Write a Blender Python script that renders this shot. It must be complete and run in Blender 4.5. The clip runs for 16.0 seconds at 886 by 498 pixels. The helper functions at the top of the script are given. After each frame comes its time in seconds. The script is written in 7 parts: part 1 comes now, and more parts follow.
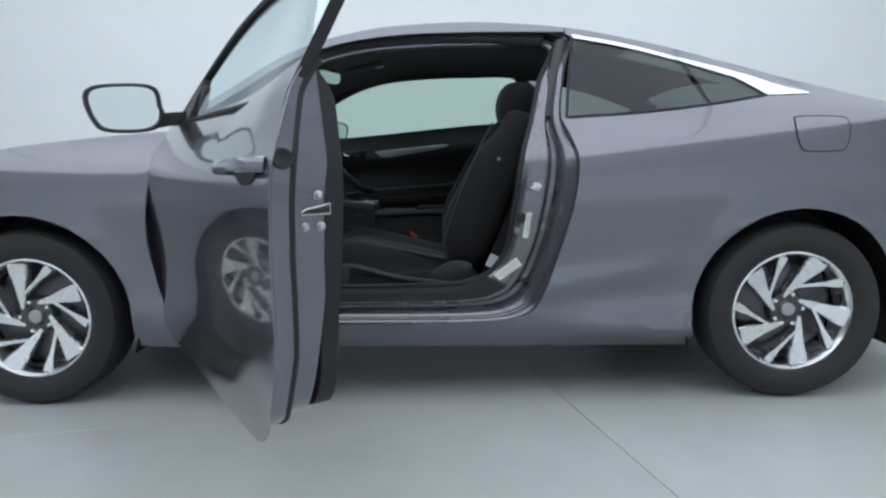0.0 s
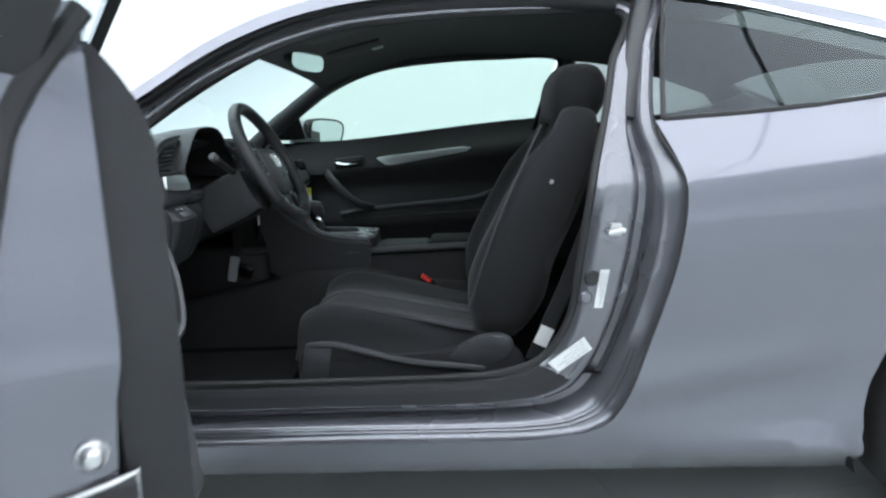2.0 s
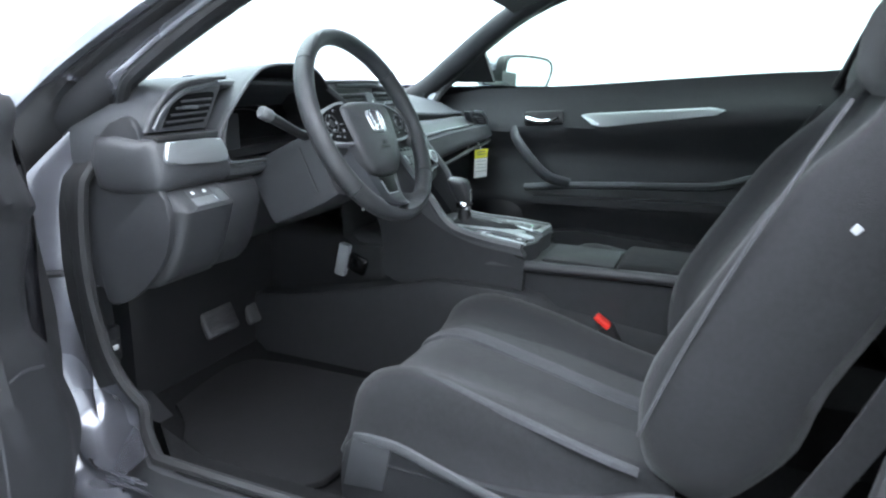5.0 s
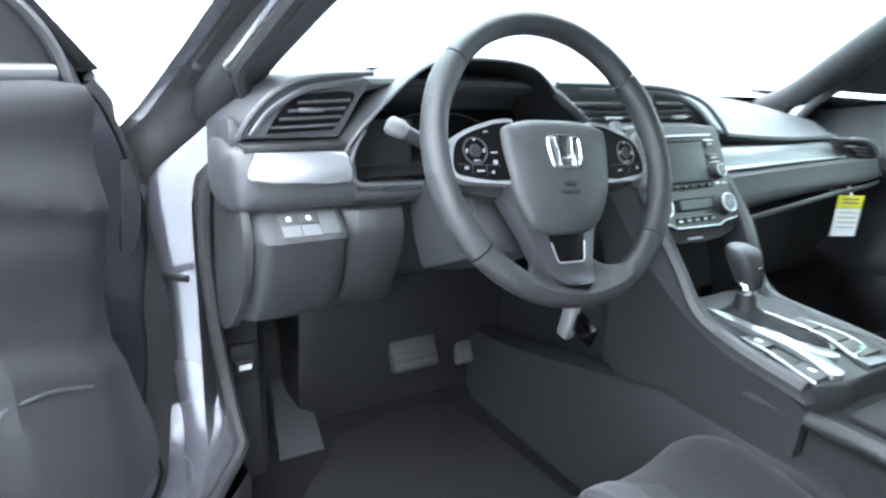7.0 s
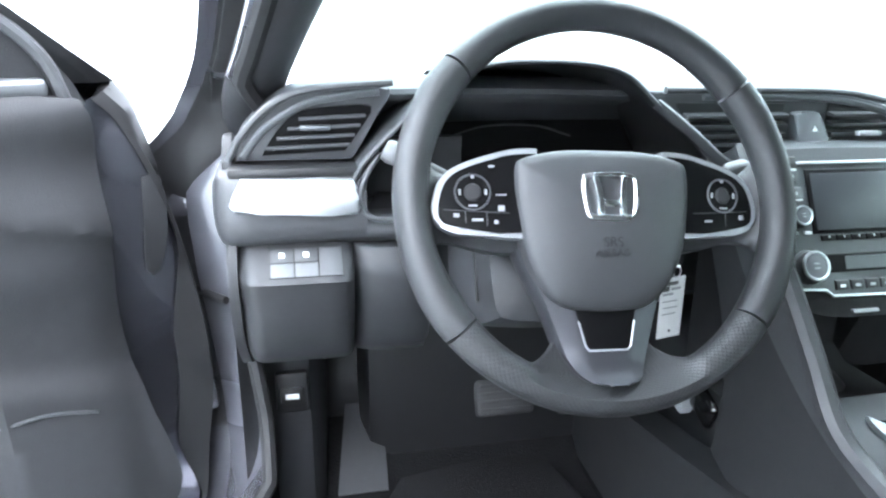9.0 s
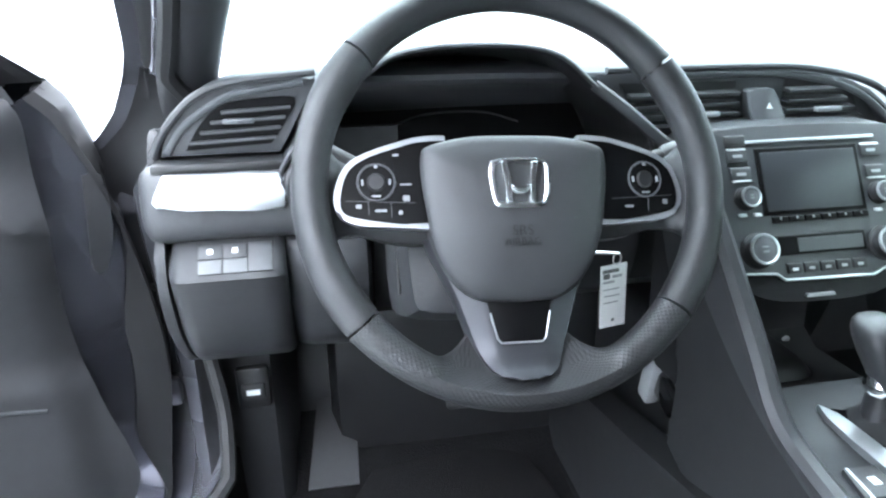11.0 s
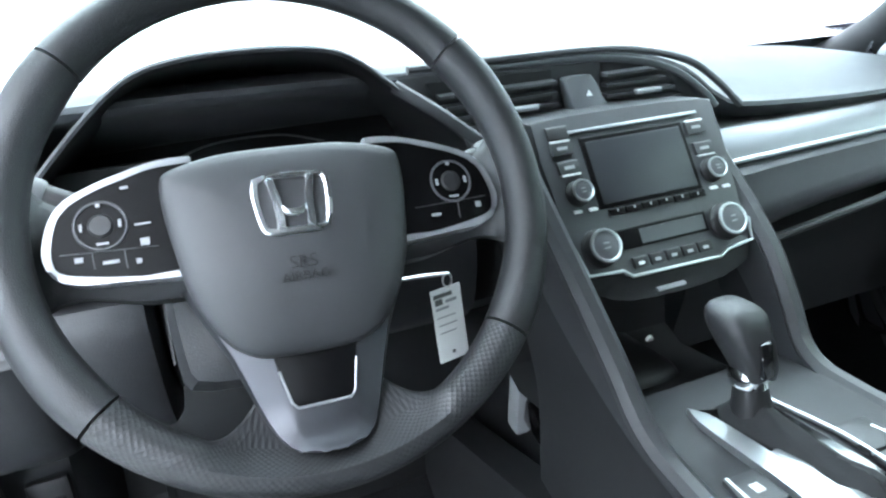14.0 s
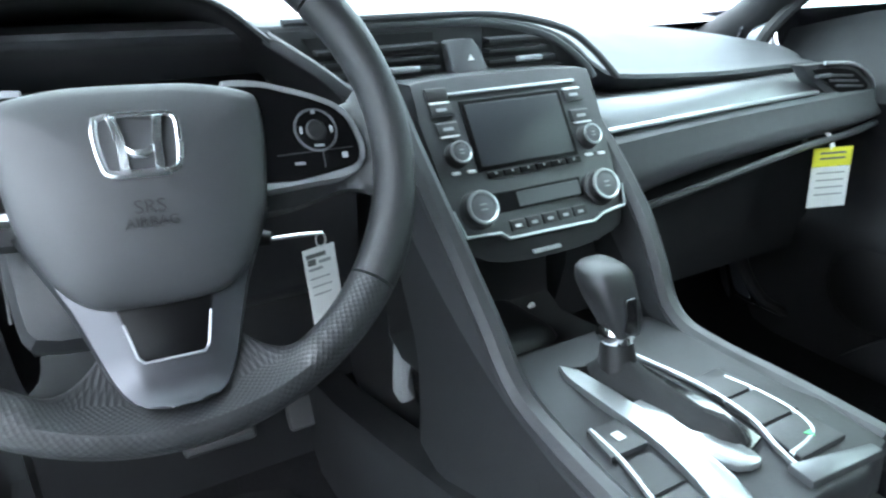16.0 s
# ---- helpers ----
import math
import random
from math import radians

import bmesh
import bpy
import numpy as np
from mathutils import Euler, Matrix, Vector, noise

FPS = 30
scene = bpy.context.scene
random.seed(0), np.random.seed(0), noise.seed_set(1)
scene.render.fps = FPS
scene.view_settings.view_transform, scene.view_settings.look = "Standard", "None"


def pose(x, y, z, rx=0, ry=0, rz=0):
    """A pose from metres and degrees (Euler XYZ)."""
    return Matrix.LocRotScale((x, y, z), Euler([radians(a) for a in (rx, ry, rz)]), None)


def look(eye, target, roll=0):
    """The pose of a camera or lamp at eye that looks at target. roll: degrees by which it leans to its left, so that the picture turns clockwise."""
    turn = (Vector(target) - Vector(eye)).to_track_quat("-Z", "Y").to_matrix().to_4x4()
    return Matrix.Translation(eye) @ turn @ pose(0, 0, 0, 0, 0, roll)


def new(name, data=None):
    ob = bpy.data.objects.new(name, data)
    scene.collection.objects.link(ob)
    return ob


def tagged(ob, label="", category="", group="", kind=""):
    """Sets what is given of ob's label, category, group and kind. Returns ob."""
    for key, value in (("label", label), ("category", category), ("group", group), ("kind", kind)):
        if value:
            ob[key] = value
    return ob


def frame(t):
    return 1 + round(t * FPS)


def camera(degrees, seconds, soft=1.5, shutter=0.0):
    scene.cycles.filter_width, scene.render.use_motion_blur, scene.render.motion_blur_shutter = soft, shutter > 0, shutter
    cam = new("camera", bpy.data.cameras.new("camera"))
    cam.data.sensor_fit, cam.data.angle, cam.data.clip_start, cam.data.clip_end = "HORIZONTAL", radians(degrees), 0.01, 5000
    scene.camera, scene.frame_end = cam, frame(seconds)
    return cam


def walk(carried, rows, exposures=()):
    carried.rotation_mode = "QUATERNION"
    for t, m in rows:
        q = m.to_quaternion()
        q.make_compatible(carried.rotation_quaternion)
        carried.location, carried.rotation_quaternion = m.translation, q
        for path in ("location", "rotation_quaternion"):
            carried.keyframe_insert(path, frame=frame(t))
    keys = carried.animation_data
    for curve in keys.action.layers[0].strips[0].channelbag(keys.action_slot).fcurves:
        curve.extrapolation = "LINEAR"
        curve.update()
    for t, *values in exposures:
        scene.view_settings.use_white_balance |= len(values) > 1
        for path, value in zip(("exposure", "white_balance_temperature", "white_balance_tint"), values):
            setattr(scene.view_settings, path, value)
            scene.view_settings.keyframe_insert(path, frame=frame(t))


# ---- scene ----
cam = camera(66.4, 16.0, soft=2.3, shutter=0.5)
PATH = [
    (0, (0.1, -3.2, 0.889), (0.109, -1.22, 0.604), -0.5),
    (0.5, (0.076, -2.968, 0.907), (0.093, -0.993, 0.587), -1.4),
    (1, (0.125, -2.704, 0.91), (-0.001, -0.732, 0.603), -0.5),
    (1.5, (0.13, -2.499, 0.923), (0.003, -0.533, 0.58), -0.3),
    (2, (0.088, -2.327, 0.983), (0.043, -0.355, 0.65), -1.7),
    (2.5, (0.114, -2.172, 0.993), (-0.003, -0.208, 0.635), -2.8),
    (3, (0.162, -2.019, 0.991), (-0.139, -0.074, 0.64), -2.3),
    (5.5, (0.182, -1.363, 1.034), (-0.666, 0.362, 0.483), 1.8),
    (6, (0.148, -1.222, 1.04), (-0.885, 0.398, 0.485), 2.0),
    (6.5, (0.17, -1.086, 1.034), (-1.197, 0.258, 0.464), 2.4),
    (7, (0.198, -0.931, 1.055), (-1.414, 0.085, 0.448), 3.5),
    (7.5, (0.151, -0.844, 1.053), (-1.532, -0.05, 0.321), 1.8),
    (8, (0.101, -0.758, 1.07), (-1.673, -0.178, 0.35), 2.4),
    (10.5, (0.101, -0.54, 1.086), (-1.743, -0.231, 0.375), 0.1),
    (11, (0.104, -0.524, 1.078), (-1.737, -0.208, 0.362), -0.9),
    (11.5, (0.098, -0.508, 1.073), (-1.744, -0.18, 0.366), -2.0),
    (12, (0.093, -0.486, 1.059), (-1.742, -0.148, 0.338), -2.5),
    (12.5, (0.072, -0.453, 1.061), (-1.763, -0.068, 0.364), -2.1),
    (13, (0.058, -0.431, 1.042), (-1.761, 0.089, 0.392), -4.0),
    (13.5, (0.034, -0.43, 1.02), (-1.756, 0.163, 0.352), -5.4),
    (14, (0.02, -0.427, 1.027), (-1.765, 0.227, 0.404), -5.7),
    (14.5, (0.013, -0.42, 1.025), (-1.767, 0.254, 0.411), -6.0),
    (15, (0.014, -0.412, 1.019), (-1.728, 0.339, 0.387), -4.6),
    (15.5, (0.023, -0.403, 1.004), (-1.68, 0.406, 0.336), -4.2),
    (16, (0.031, -0.401, 0.997), (-1.627, 0.489, 0.32), -2.9),
]
EXPOSURES = [(0, -2.18, 6720, 12), (1.5, -1.36, 6720, 12), (3.0, -1.05, 6720, 12), (5.5, 0.72, 6500, 14), (7.0, 1.25, 6500, 14), (8.0, 1.5, 6500, 14), (11.0, 1.17, 6500, 14), (14.5, 0.96, 6400, 11), (16.0, 1.0, 6350, 10)]
walk(cam, [(t, look(eye, target, roll)) for t, eye, target, roll in PATH], EXPOSURES)

# ---- world, light ----
world = bpy.data.worlds.new("studio")
scene.world = world
world.use_nodes = True
world.node_tree.nodes["Background"].inputs[0].default_value = (0.9, 0.95, 1.0, 1)
world.node_tree.nodes["Background"].inputs[1].default_value = 0.15


# ---- materials ----
def mat(name, color, rough=0.5, metal=0.0, coat=0.0, var=0.12, scale=40.0, bump=0.0, bscale=300.0, spec=0.5, aniso=None, stain=0.0, rv=0.06):
    m = bpy.data.materials.new(name)
    m.use_nodes = True
    nt = m.node_tree
    b = nt.nodes["Principled BSDF"]
    b.inputs["Roughness"].default_value = rough
    b.inputs["Metallic"].default_value = metal
    b.inputs["Coat Weight"].default_value = coat
    b.inputs["Coat Roughness"].default_value = 0.04
    b.inputs["Coat IOR"].default_value = 1.65
    b.inputs["Specular IOR Level"].default_value = spec
    tc = nt.nodes.new("ShaderNodeTexCoord")
    src = tc.outputs["Object"]
    if aniso:
        mp = nt.nodes.new("ShaderNodeMapping")
        mp.inputs["Scale"].default_value = aniso
        nt.links.new(src, mp.inputs[0])
        src = mp.outputs[0]
    n1 = nt.nodes.new("ShaderNodeTexNoise")
    n1.inputs["Scale"].default_value = scale
    n1.inputs["Detail"].default_value = 5
    nt.links.new(src, n1.inputs[0])
    n2 = nt.nodes.new("ShaderNodeTexNoise")
    n2.inputs["Scale"].default_value = scale * 0.07
    n2.inputs["Detail"].default_value = 3
    nt.links.new(tc.outputs["Object"], n2.inputs[0])
    add = nt.nodes.new("ShaderNodeMath")
    add.operation = "ADD"
    nt.links.new(n1.outputs[0], add.inputs[0])
    nt.links.new(n2.outputs[0], add.inputs[1])
    mr = nt.nodes.new("ShaderNodeMapRange")
    mr.inputs[1].default_value, mr.inputs[2].default_value = 0.6, 1.4
    mr.inputs[3].default_value, mr.inputs[4].default_value = 1 - var, 1 + var
    nt.links.new(add.outputs[0], mr.inputs[0])
    mul = nt.nodes.new("ShaderNodeMixRGB")
    mul.blend_type = "MULTIPLY"
    mul.inputs[0].default_value = 1
    mul.inputs[1].default_value = (*color, 1)
    nt.links.new(mr.outputs[0], mul.inputs[2])
    nt.links.new(mul.outputs[0], b.inputs["Base Color"])
    rr = nt.nodes.new("ShaderNodeMapRange")
    rr.inputs[1].default_value, rr.inputs[2].default_value = 0.3, 0.7
    rr.inputs[3].default_value, rr.inputs[4].default_value = max(rough - rv - stain, 0.02), min(rough + rv + stain, 1)
    nt.links.new(n2.outputs[0], rr.inputs[0])
    nt.links.new(rr.outputs[0], b.inputs["Roughness"])
    if bump:
        n3 = nt.nodes.new("ShaderNodeTexNoise")
        n3.inputs["Scale"].default_value = bscale
        n3.inputs["Detail"].default_value = 2
        nt.links.new(src, n3.inputs[0])
        bp = nt.nodes.new("ShaderNodeBump")
        bp.inputs["Strength"].default_value = bump
        bp.inputs["Distance"].default_value = 0.001
        nt.links.new(n3.outputs[0], bp.inputs["Height"])
        nt.links.new(bp.outputs[0], b.inputs["Normal"])
    return m


def fabric(name, color, pitch, depth, sheen=0.12):
    """A woven cloth: two crossed waves in relief."""
    m = mat(name, color, 0.9, var=0.25, scale=120, spec=0.2)
    nt = m.node_tree
    b = nt.nodes["Principled BSDF"]
    b.inputs["Sheen Weight"].default_value = sheen
    b.inputs["Sheen Roughness"].default_value = 0.5
    tc = nt.nodes.new("ShaderNodeTexCoord")
    vor = nt.nodes.new("ShaderNodeTexVoronoi")
    vor.inputs["Scale"].default_value = pitch
    nt.links.new(tc.outputs["Object"], vor.inputs["Vector"])
    bp = nt.nodes.new("ShaderNodeBump")
    bp.inputs["Strength"].default_value = depth
    bp.inputs["Distance"].default_value = 0.0009
    nt.links.new(vor.outputs["Distance"], bp.inputs["Height"])
    nt.links.new(bp.outputs[0], b.inputs["Normal"])
    return m


def pane(name, tint, gloss=0.08):
    """Thin window glass: tinted see-through with a mirror-like film."""
    m = bpy.data.materials.new(name)
    m.use_nodes = True
    nt = m.node_tree
    nt.nodes.clear()
    out = nt.nodes.new("ShaderNodeOutputMaterial")
    tr = nt.nodes.new("ShaderNodeBsdfTransparent")
    tr.inputs[0].default_value = (*tint, 1)
    gl = nt.nodes.new("ShaderNodeBsdfGlossy")
    gl.inputs["Roughness"].default_value = 0.02
    gl.inputs[0].default_value = (0.9, 0.95, 1, 1)
    lw = nt.nodes.new("ShaderNodeLayerWeight")
    lw.inputs[0].default_value = 0.5
    pw = nt.nodes.new("ShaderNodeMath")
    pw.operation = "POWER"
    pw.inputs[1].default_value = 4.0
    nt.links.new(lw.outputs["Facing"], pw.inputs[0])
    fr = nt.nodes.new("ShaderNodeMapRange")
    fr.inputs[3].default_value, fr.inputs[4].default_value = gloss, 0.75
    nt.links.new(pw.outputs[0], fr.inputs[0])
    mx = nt.nodes.new("ShaderNodeMixShader")
    nt.links.new(fr.outputs[0], mx.inputs[0])
    nt.links.new(tr.outputs[0], mx.inputs[1])
    nt.links.new(gl.outputs[0], mx.inputs[2])
    nt.links.new(mx.outputs[0], out.inputs[0])
    return m


def glow(name, color, strength):
    m = bpy.data.materials.new(name)
    m.use_nodes = True
    b = m.node_tree.nodes["Principled BSDF"]
    b.inputs["Base Color"].default_value = (*color, 1)
    b.inputs["Emission Color"].default_value = (*color, 1)
    b.inputs["Emission Strength"].default_value = strength
    return m


PAINT = mat("grey_metallic_paint", (0.148, 0.151, 0.178), 0.24, 0.92, 1.0, var=0.03, scale=60, rv=0.004)
PAINT_DULL = mat("grey_paint_in_the_door_opening", (0.140, 0.141, 0.160), 0.26, 0.55, 0.9, var=0.05, scale=40, rv=0.03)
BLACK = mat("black_plastic", (0.012, 0.012, 0.013), 0.5, var=0.15, bump=0.15, bscale=900)
GLOSS_BLACK = mat("gloss_black_plastic", (0.008, 0.008, 0.009), 0.12, coat=0.6, var=0.05)
RUBBER = mat("rubber_seal", (0.014, 0.014, 0.015), 0.65, var=0.15)
TYRE = mat("tyre_rubber", (0.02, 0.02, 0.021), 0.75, var=0.25, scale=60, bump=0.3, bscale=400)
ALLOY = mat("machined_alloy", (0.78, 0.79, 0.8), 0.26, 1.0, 0.5, var=0.04, scale=200)
ALLOY_DARK = mat("dark_painted_alloy", (0.07, 0.07, 0.075), 0.4, 0.6, 0.3)
CHROME = mat("chrome", (0.86, 0.87, 0.88), 0.08, 1.0, var=0.02)
SATIN = mat("satin_silver_trim", (0.42, 0.44, 0.45), 0.34, 0.85, var=0.05, scale=60, aniso=(1, 30, 30))
STEEL = mat("zinc_steel", (0.6, 0.6, 0.6), 0.35, 1.0, var=0.1)
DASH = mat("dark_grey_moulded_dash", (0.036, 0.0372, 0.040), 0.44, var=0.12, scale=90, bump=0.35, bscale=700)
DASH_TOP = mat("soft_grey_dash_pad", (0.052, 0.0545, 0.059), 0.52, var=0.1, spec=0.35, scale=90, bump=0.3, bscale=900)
TRIM_GREY = mat("grey_moulded_trim", (0.044, 0.0455, 0.049), 0.42, var=0.1, scale=60, bump=0.3, bscale=800)
DOOR_TRIM = mat("black_door_trim", (0.024, 0.0245, 0.0265), 0.55, spec=0.28, var=0.12, scale=60, bump=0.35, bscale=600)
LEATHER = mat("grained_black_wheel_grip", (0.023, 0.0238, 0.0255), 0.4, var=0.1, scale=80, bump=0.5, bscale=1100)
AIRBAG = mat("charcoal_moulded_cover", (0.038, 0.0393, 0.042), 0.45, var=0.06, scale=80, bump=0.3, bscale=1500)
CLOTH = fabric("charcoal_woven_cloth", (0.015, 0.0153, 0.0166), 700, 0.5)
MAT_PILE = fabric("black_mat_pile", (0.0125, 0.0125, 0.0133), 420, 0.9, 0.0)
CLOTH_MID = fabric("dark_grey_woven_cloth", (0.022, 0.0225, 0.024), 620, 0.6)
CLOTH_LIGHT = fabric("grey_woven_cloth", (0.045, 0.046, 0.05), 500, 0.6)
CARPET = fabric("black_carpet", (0.0108, 0.0108, 0.0114), 350, 0.9, 0.0)
CARPET.node_tree.nodes["Principled BSDF"].inputs["Specular IOR Level"].default_value = 0.04
LINER = fabric("charcoal_headliner", (0.03, 0.031, 0.032), 500, 0.3)
PLASTIC_GREY = mat("light_grey_plastic", (0.3, 0.31, 0.32), 0.45, var=0.08)
PAPER = mat("white_paper_label", (0.75, 0.76, 0.75), 0.7, var=0.05)
YELLOW = mat("yellow_card", (0.72, 0.68, 0.05), 0.7, var=0.05)
RED = mat("red_plastic", (0.6, 0.03, 0.02), 0.4, var=0.05)
INK = mat("grey_ink", (0.12, 0.12, 0.12), 0.7, var=0.05)
GLYPH = mat("white_print", (0.7, 0.72, 0.72), 0.5, var=0.03)
SCREEN = mat("dark_display_glass", (0.035, 0.038, 0.042), 0.3, spec=0.3, var=0.04)
FLOOR = mat("pale_grey_epoxy_concrete", (0.45, 0.475, 0.47), 0.33, var=0.07, scale=6, bump=0.05, bscale=120, stain=0.03)
WALL = mat("white_studio_wall", (0.8, 0.83, 0.84), 0.85, var=0.02, scale=3)
GLASS_GREEN = pane("green_tinted_glass", (0.58, 0.72, 0.645))
GLASS_DARK = pane("privacy_glass", (0.36, 0.40, 0.385), 0.04)
GLASS_CLEAR = pane("windscreen_glass", (0.78, 0.9, 0.88))
MIRROR = mat("mirror_glass", (0.75, 0.8, 0.8), 0.03, 1.0, var=0.0)

SATIN_DARK = mat("satin_grey_trim", (0.13, 0.136, 0.143), 0.38, 0.6, var=0.05, scale=60, aniso=(30, 1, 30))
POD_SILVER = mat("silver_painted_plastic", (0.36, 0.37, 0.385), 0.36, 0.45, var=0.04)
SPOKE = mat("satin_grey_spoke", (0.050, 0.0515, 0.058), 0.38, 0.5, var=0.04)
PEDAL = mat("pedal_rubber", (0.05, 0.05, 0.052), 0.6, var=0.1, bump=0.2)
PIANO = mat("black_key_plastic", (0.0035, 0.0035, 0.004), 0.38, var=0.05, spec=0.1)
LOW = mat("black_lower_moulding", (0.019, 0.0195, 0.0208), 0.65, spec=0.2, var=0.12, scale=60, bump=0.35, bscale=600)
# near copy of DASH with a darker base, for parts low down
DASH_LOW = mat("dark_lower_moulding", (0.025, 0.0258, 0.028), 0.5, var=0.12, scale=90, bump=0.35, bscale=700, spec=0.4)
SWITCH_GREY = mat("pale_grey_switch_plastic", (0.085, 0.088, 0.095), 0.42, var=0.06, scale=80)
STALK_END = mat("grey_stalk_plastic", (0.095, 0.098, 0.102), 0.55, var=0.06, scale=80)
GREEN = mat("green_print", (0.1, 0.5, 0.2), 0.5, var=0.02)
GRIP = mat("dimpled_black_grip", (0.024, 0.0248, 0.0265), 0.5, var=0.08, scale=80)
_nt = GRIP.node_tree
_tc = _nt.nodes.new("ShaderNodeTexCoord")
_vo = _nt.nodes.new("ShaderNodeTexVoronoi")
_vo.inputs["Scale"].default_value = 290
_vo.inputs["Randomness"].default_value = 0
_bp = _nt.nodes.new("ShaderNodeBump")
_bp.inputs["Strength"].default_value = 0.45
_bp.inputs["Distance"].default_value = 0.0012
_nt.links.new(_tc.outputs["UV"], _vo.inputs["Vector"])
_nt.links.new(_vo.outputs["Distance"], _bp.inputs["Height"])
_nt.links.new(_bp.outputs[0], _nt.nodes["Principled BSDF"].inputs["Normal"])


# ---- mesh tools ----
def thing(name, at, label, category, group=""):
    e = new(name)
    e.location = at
    e.empty_display_size = 0.1
    return tagged(e, label, category, group)


def world_of(ob):
    m = Matrix.Identity(4)
    while ob is not None:
        loc = Matrix.LocRotScale(ob.location, ob.rotation_euler, ob.scale) if ob.rotation_mode == "XYZ" else ob.matrix_basis
        m = (ob.matrix_parent_inverse @ loc if ob.parent else loc) @ m
        ob = ob.parent
    return m


def part(name, bm, material, parent=None, label="", sharp=38):
    """Links a bmesh, given in world coordinates, as one mesh under a thing or part."""
    bmesh.ops.recalc_face_normals(bm, faces=bm.faces)
    me = bpy.data.meshes.new(name)
    bm.to_mesh(me)
    bm.free()
    for m in material if isinstance(material, (list, tuple)) else [material]:
        me.materials.append(m)
    for p in me.polygons:
        p.use_smooth = True
    me.set_sharp_from_angle(angle=radians(sharp))
    ob = new(name, me)
    if parent is not None:
        ob.parent = parent
        ob.matrix_parent_inverse = world_of(parent).inverted()
    if label:
        ob["label"] = label
    return ob


def catmull(pts, n=6, closed=False):
    """A smooth curve through the points."""
    p = [Vector(q) for q in pts]
    out = []
    k = len(p)
    for i in range(k if closed else k - 1):
        a, b = p[i], p[(i + 1) % k]
        o = p[i - 1] if (i or closed) else a + (a - b)
        c = p[(i + 2) % k] if (closed or i + 2 < k) else b + (b - a)
        for j in range(n):
            t = j / n
            out.append(0.5 * (2 * a + (b - o) * t + (2 * o - 5 * a + 4 * b - c) * t * t + (3 * a - o - 3 * b + c) * t ** 3))
    if not closed:
        out.append(p[-1])
    return out


def loft(bm, rings, closed=True, caps=True, loop=False):
    rows = [[bm.verts.new(v) for v in r] for r in rings]
    n = len(rows[0])
    pairs = list(zip(rows, rows[1:])) + ([(rows[-1], rows[0])] if loop else [])
    for a, b in pairs:
        for j in range(n if closed else n - 1):
            k = (j + 1) % n
            bm.faces.new((a[j], a[k], b[k], b[j]))
    if caps and closed and not loop:
        bm.faces.new(rows[0])
        bm.faces.new(list(reversed(rows[-1])))
    return bm


def tube(bm, pts, r, n=10, closed=False, flat=1.0):
    """A round bar along a path; r may be a list."""
    p = [Vector(q) for q in pts]
    k = len(p)
    up = Vector((0.13, 0.2, 0.97))
    rings = []
    for i in range(k):
        d = (p[(i + 1) % k] - p[i - 1]) if closed else (p[min(i + 1, k - 1)] - p[max(i - 1, 0)])
        d.normalize()
        a = up - d * up.dot(d)
        if a.length < 0.05:
            a = Vector((1, 0, 0)) - d * d.x
        a.normalize()
        b = d.cross(a)
        up = a
        rr = r[i] if isinstance(r, (list, tuple)) else r
        rings.append([p[i] + (a * math.cos(t) + b * math.sin(t) * flat) * rr for t in [2 * math.pi * j / n for j in range(n)]])
    return loft(bm, rings, loop=closed)


def rbox(bm, c, size, bev=0.004, m=None, seg=2):
    """A box with rounded edges."""
    old = set(bm.verts)
    vs = bmesh.ops.create_cube(bm, size=1)["verts"]
    for v in vs:
        v.co = Vector((v.co.x * size[0], v.co.y * size[1], v.co.z * size[2]))
    if bev:
        es = list({e for v in vs for e in v.link_edges})
        bmesh.ops.bevel(bm, geom=es, offset=min(bev, min(size) * 0.45), segments=seg, profile=0.5, affect="EDGES")
    mm = Matrix.Translation(c) @ (m if m is not None else Matrix.Identity(4))
    for v in bm.verts:
        if v not in old:
            v.co = mm @ v.co
    return bm


def plate(bm, outline, place, d, bev=0.0, seg=2):
    """A plate of thickness d; place(u, v, w) gives the point for the outline's (u, v) at height w; front at w = d."""
    old = set(bm.verts)
    lo = [bm.verts.new(Vector((u, v, 0))) for u, v in [q[:2] for q in outline]]
    hi = [bm.verts.new(Vector((u, v, d))) for u, v in [q[:2] for q in outline]]
    n = len(lo)
    bm.faces.new(list(reversed(lo)))
    top = bm.faces.new(hi)
    for i in range(n):
        bm.faces.new((lo[i], lo[(i + 1) % n], hi[(i + 1) % n], hi[i]))
    if bev:
        bmesh.ops.bevel(bm, geom=list(top.edges), offset=bev, segments=seg, profile=0.5, affect="EDGES", clamp_overlap=True)
    for v in bm.verts:
        if v not in old:
            v.co = Vector(place(*v.co))
    return bm


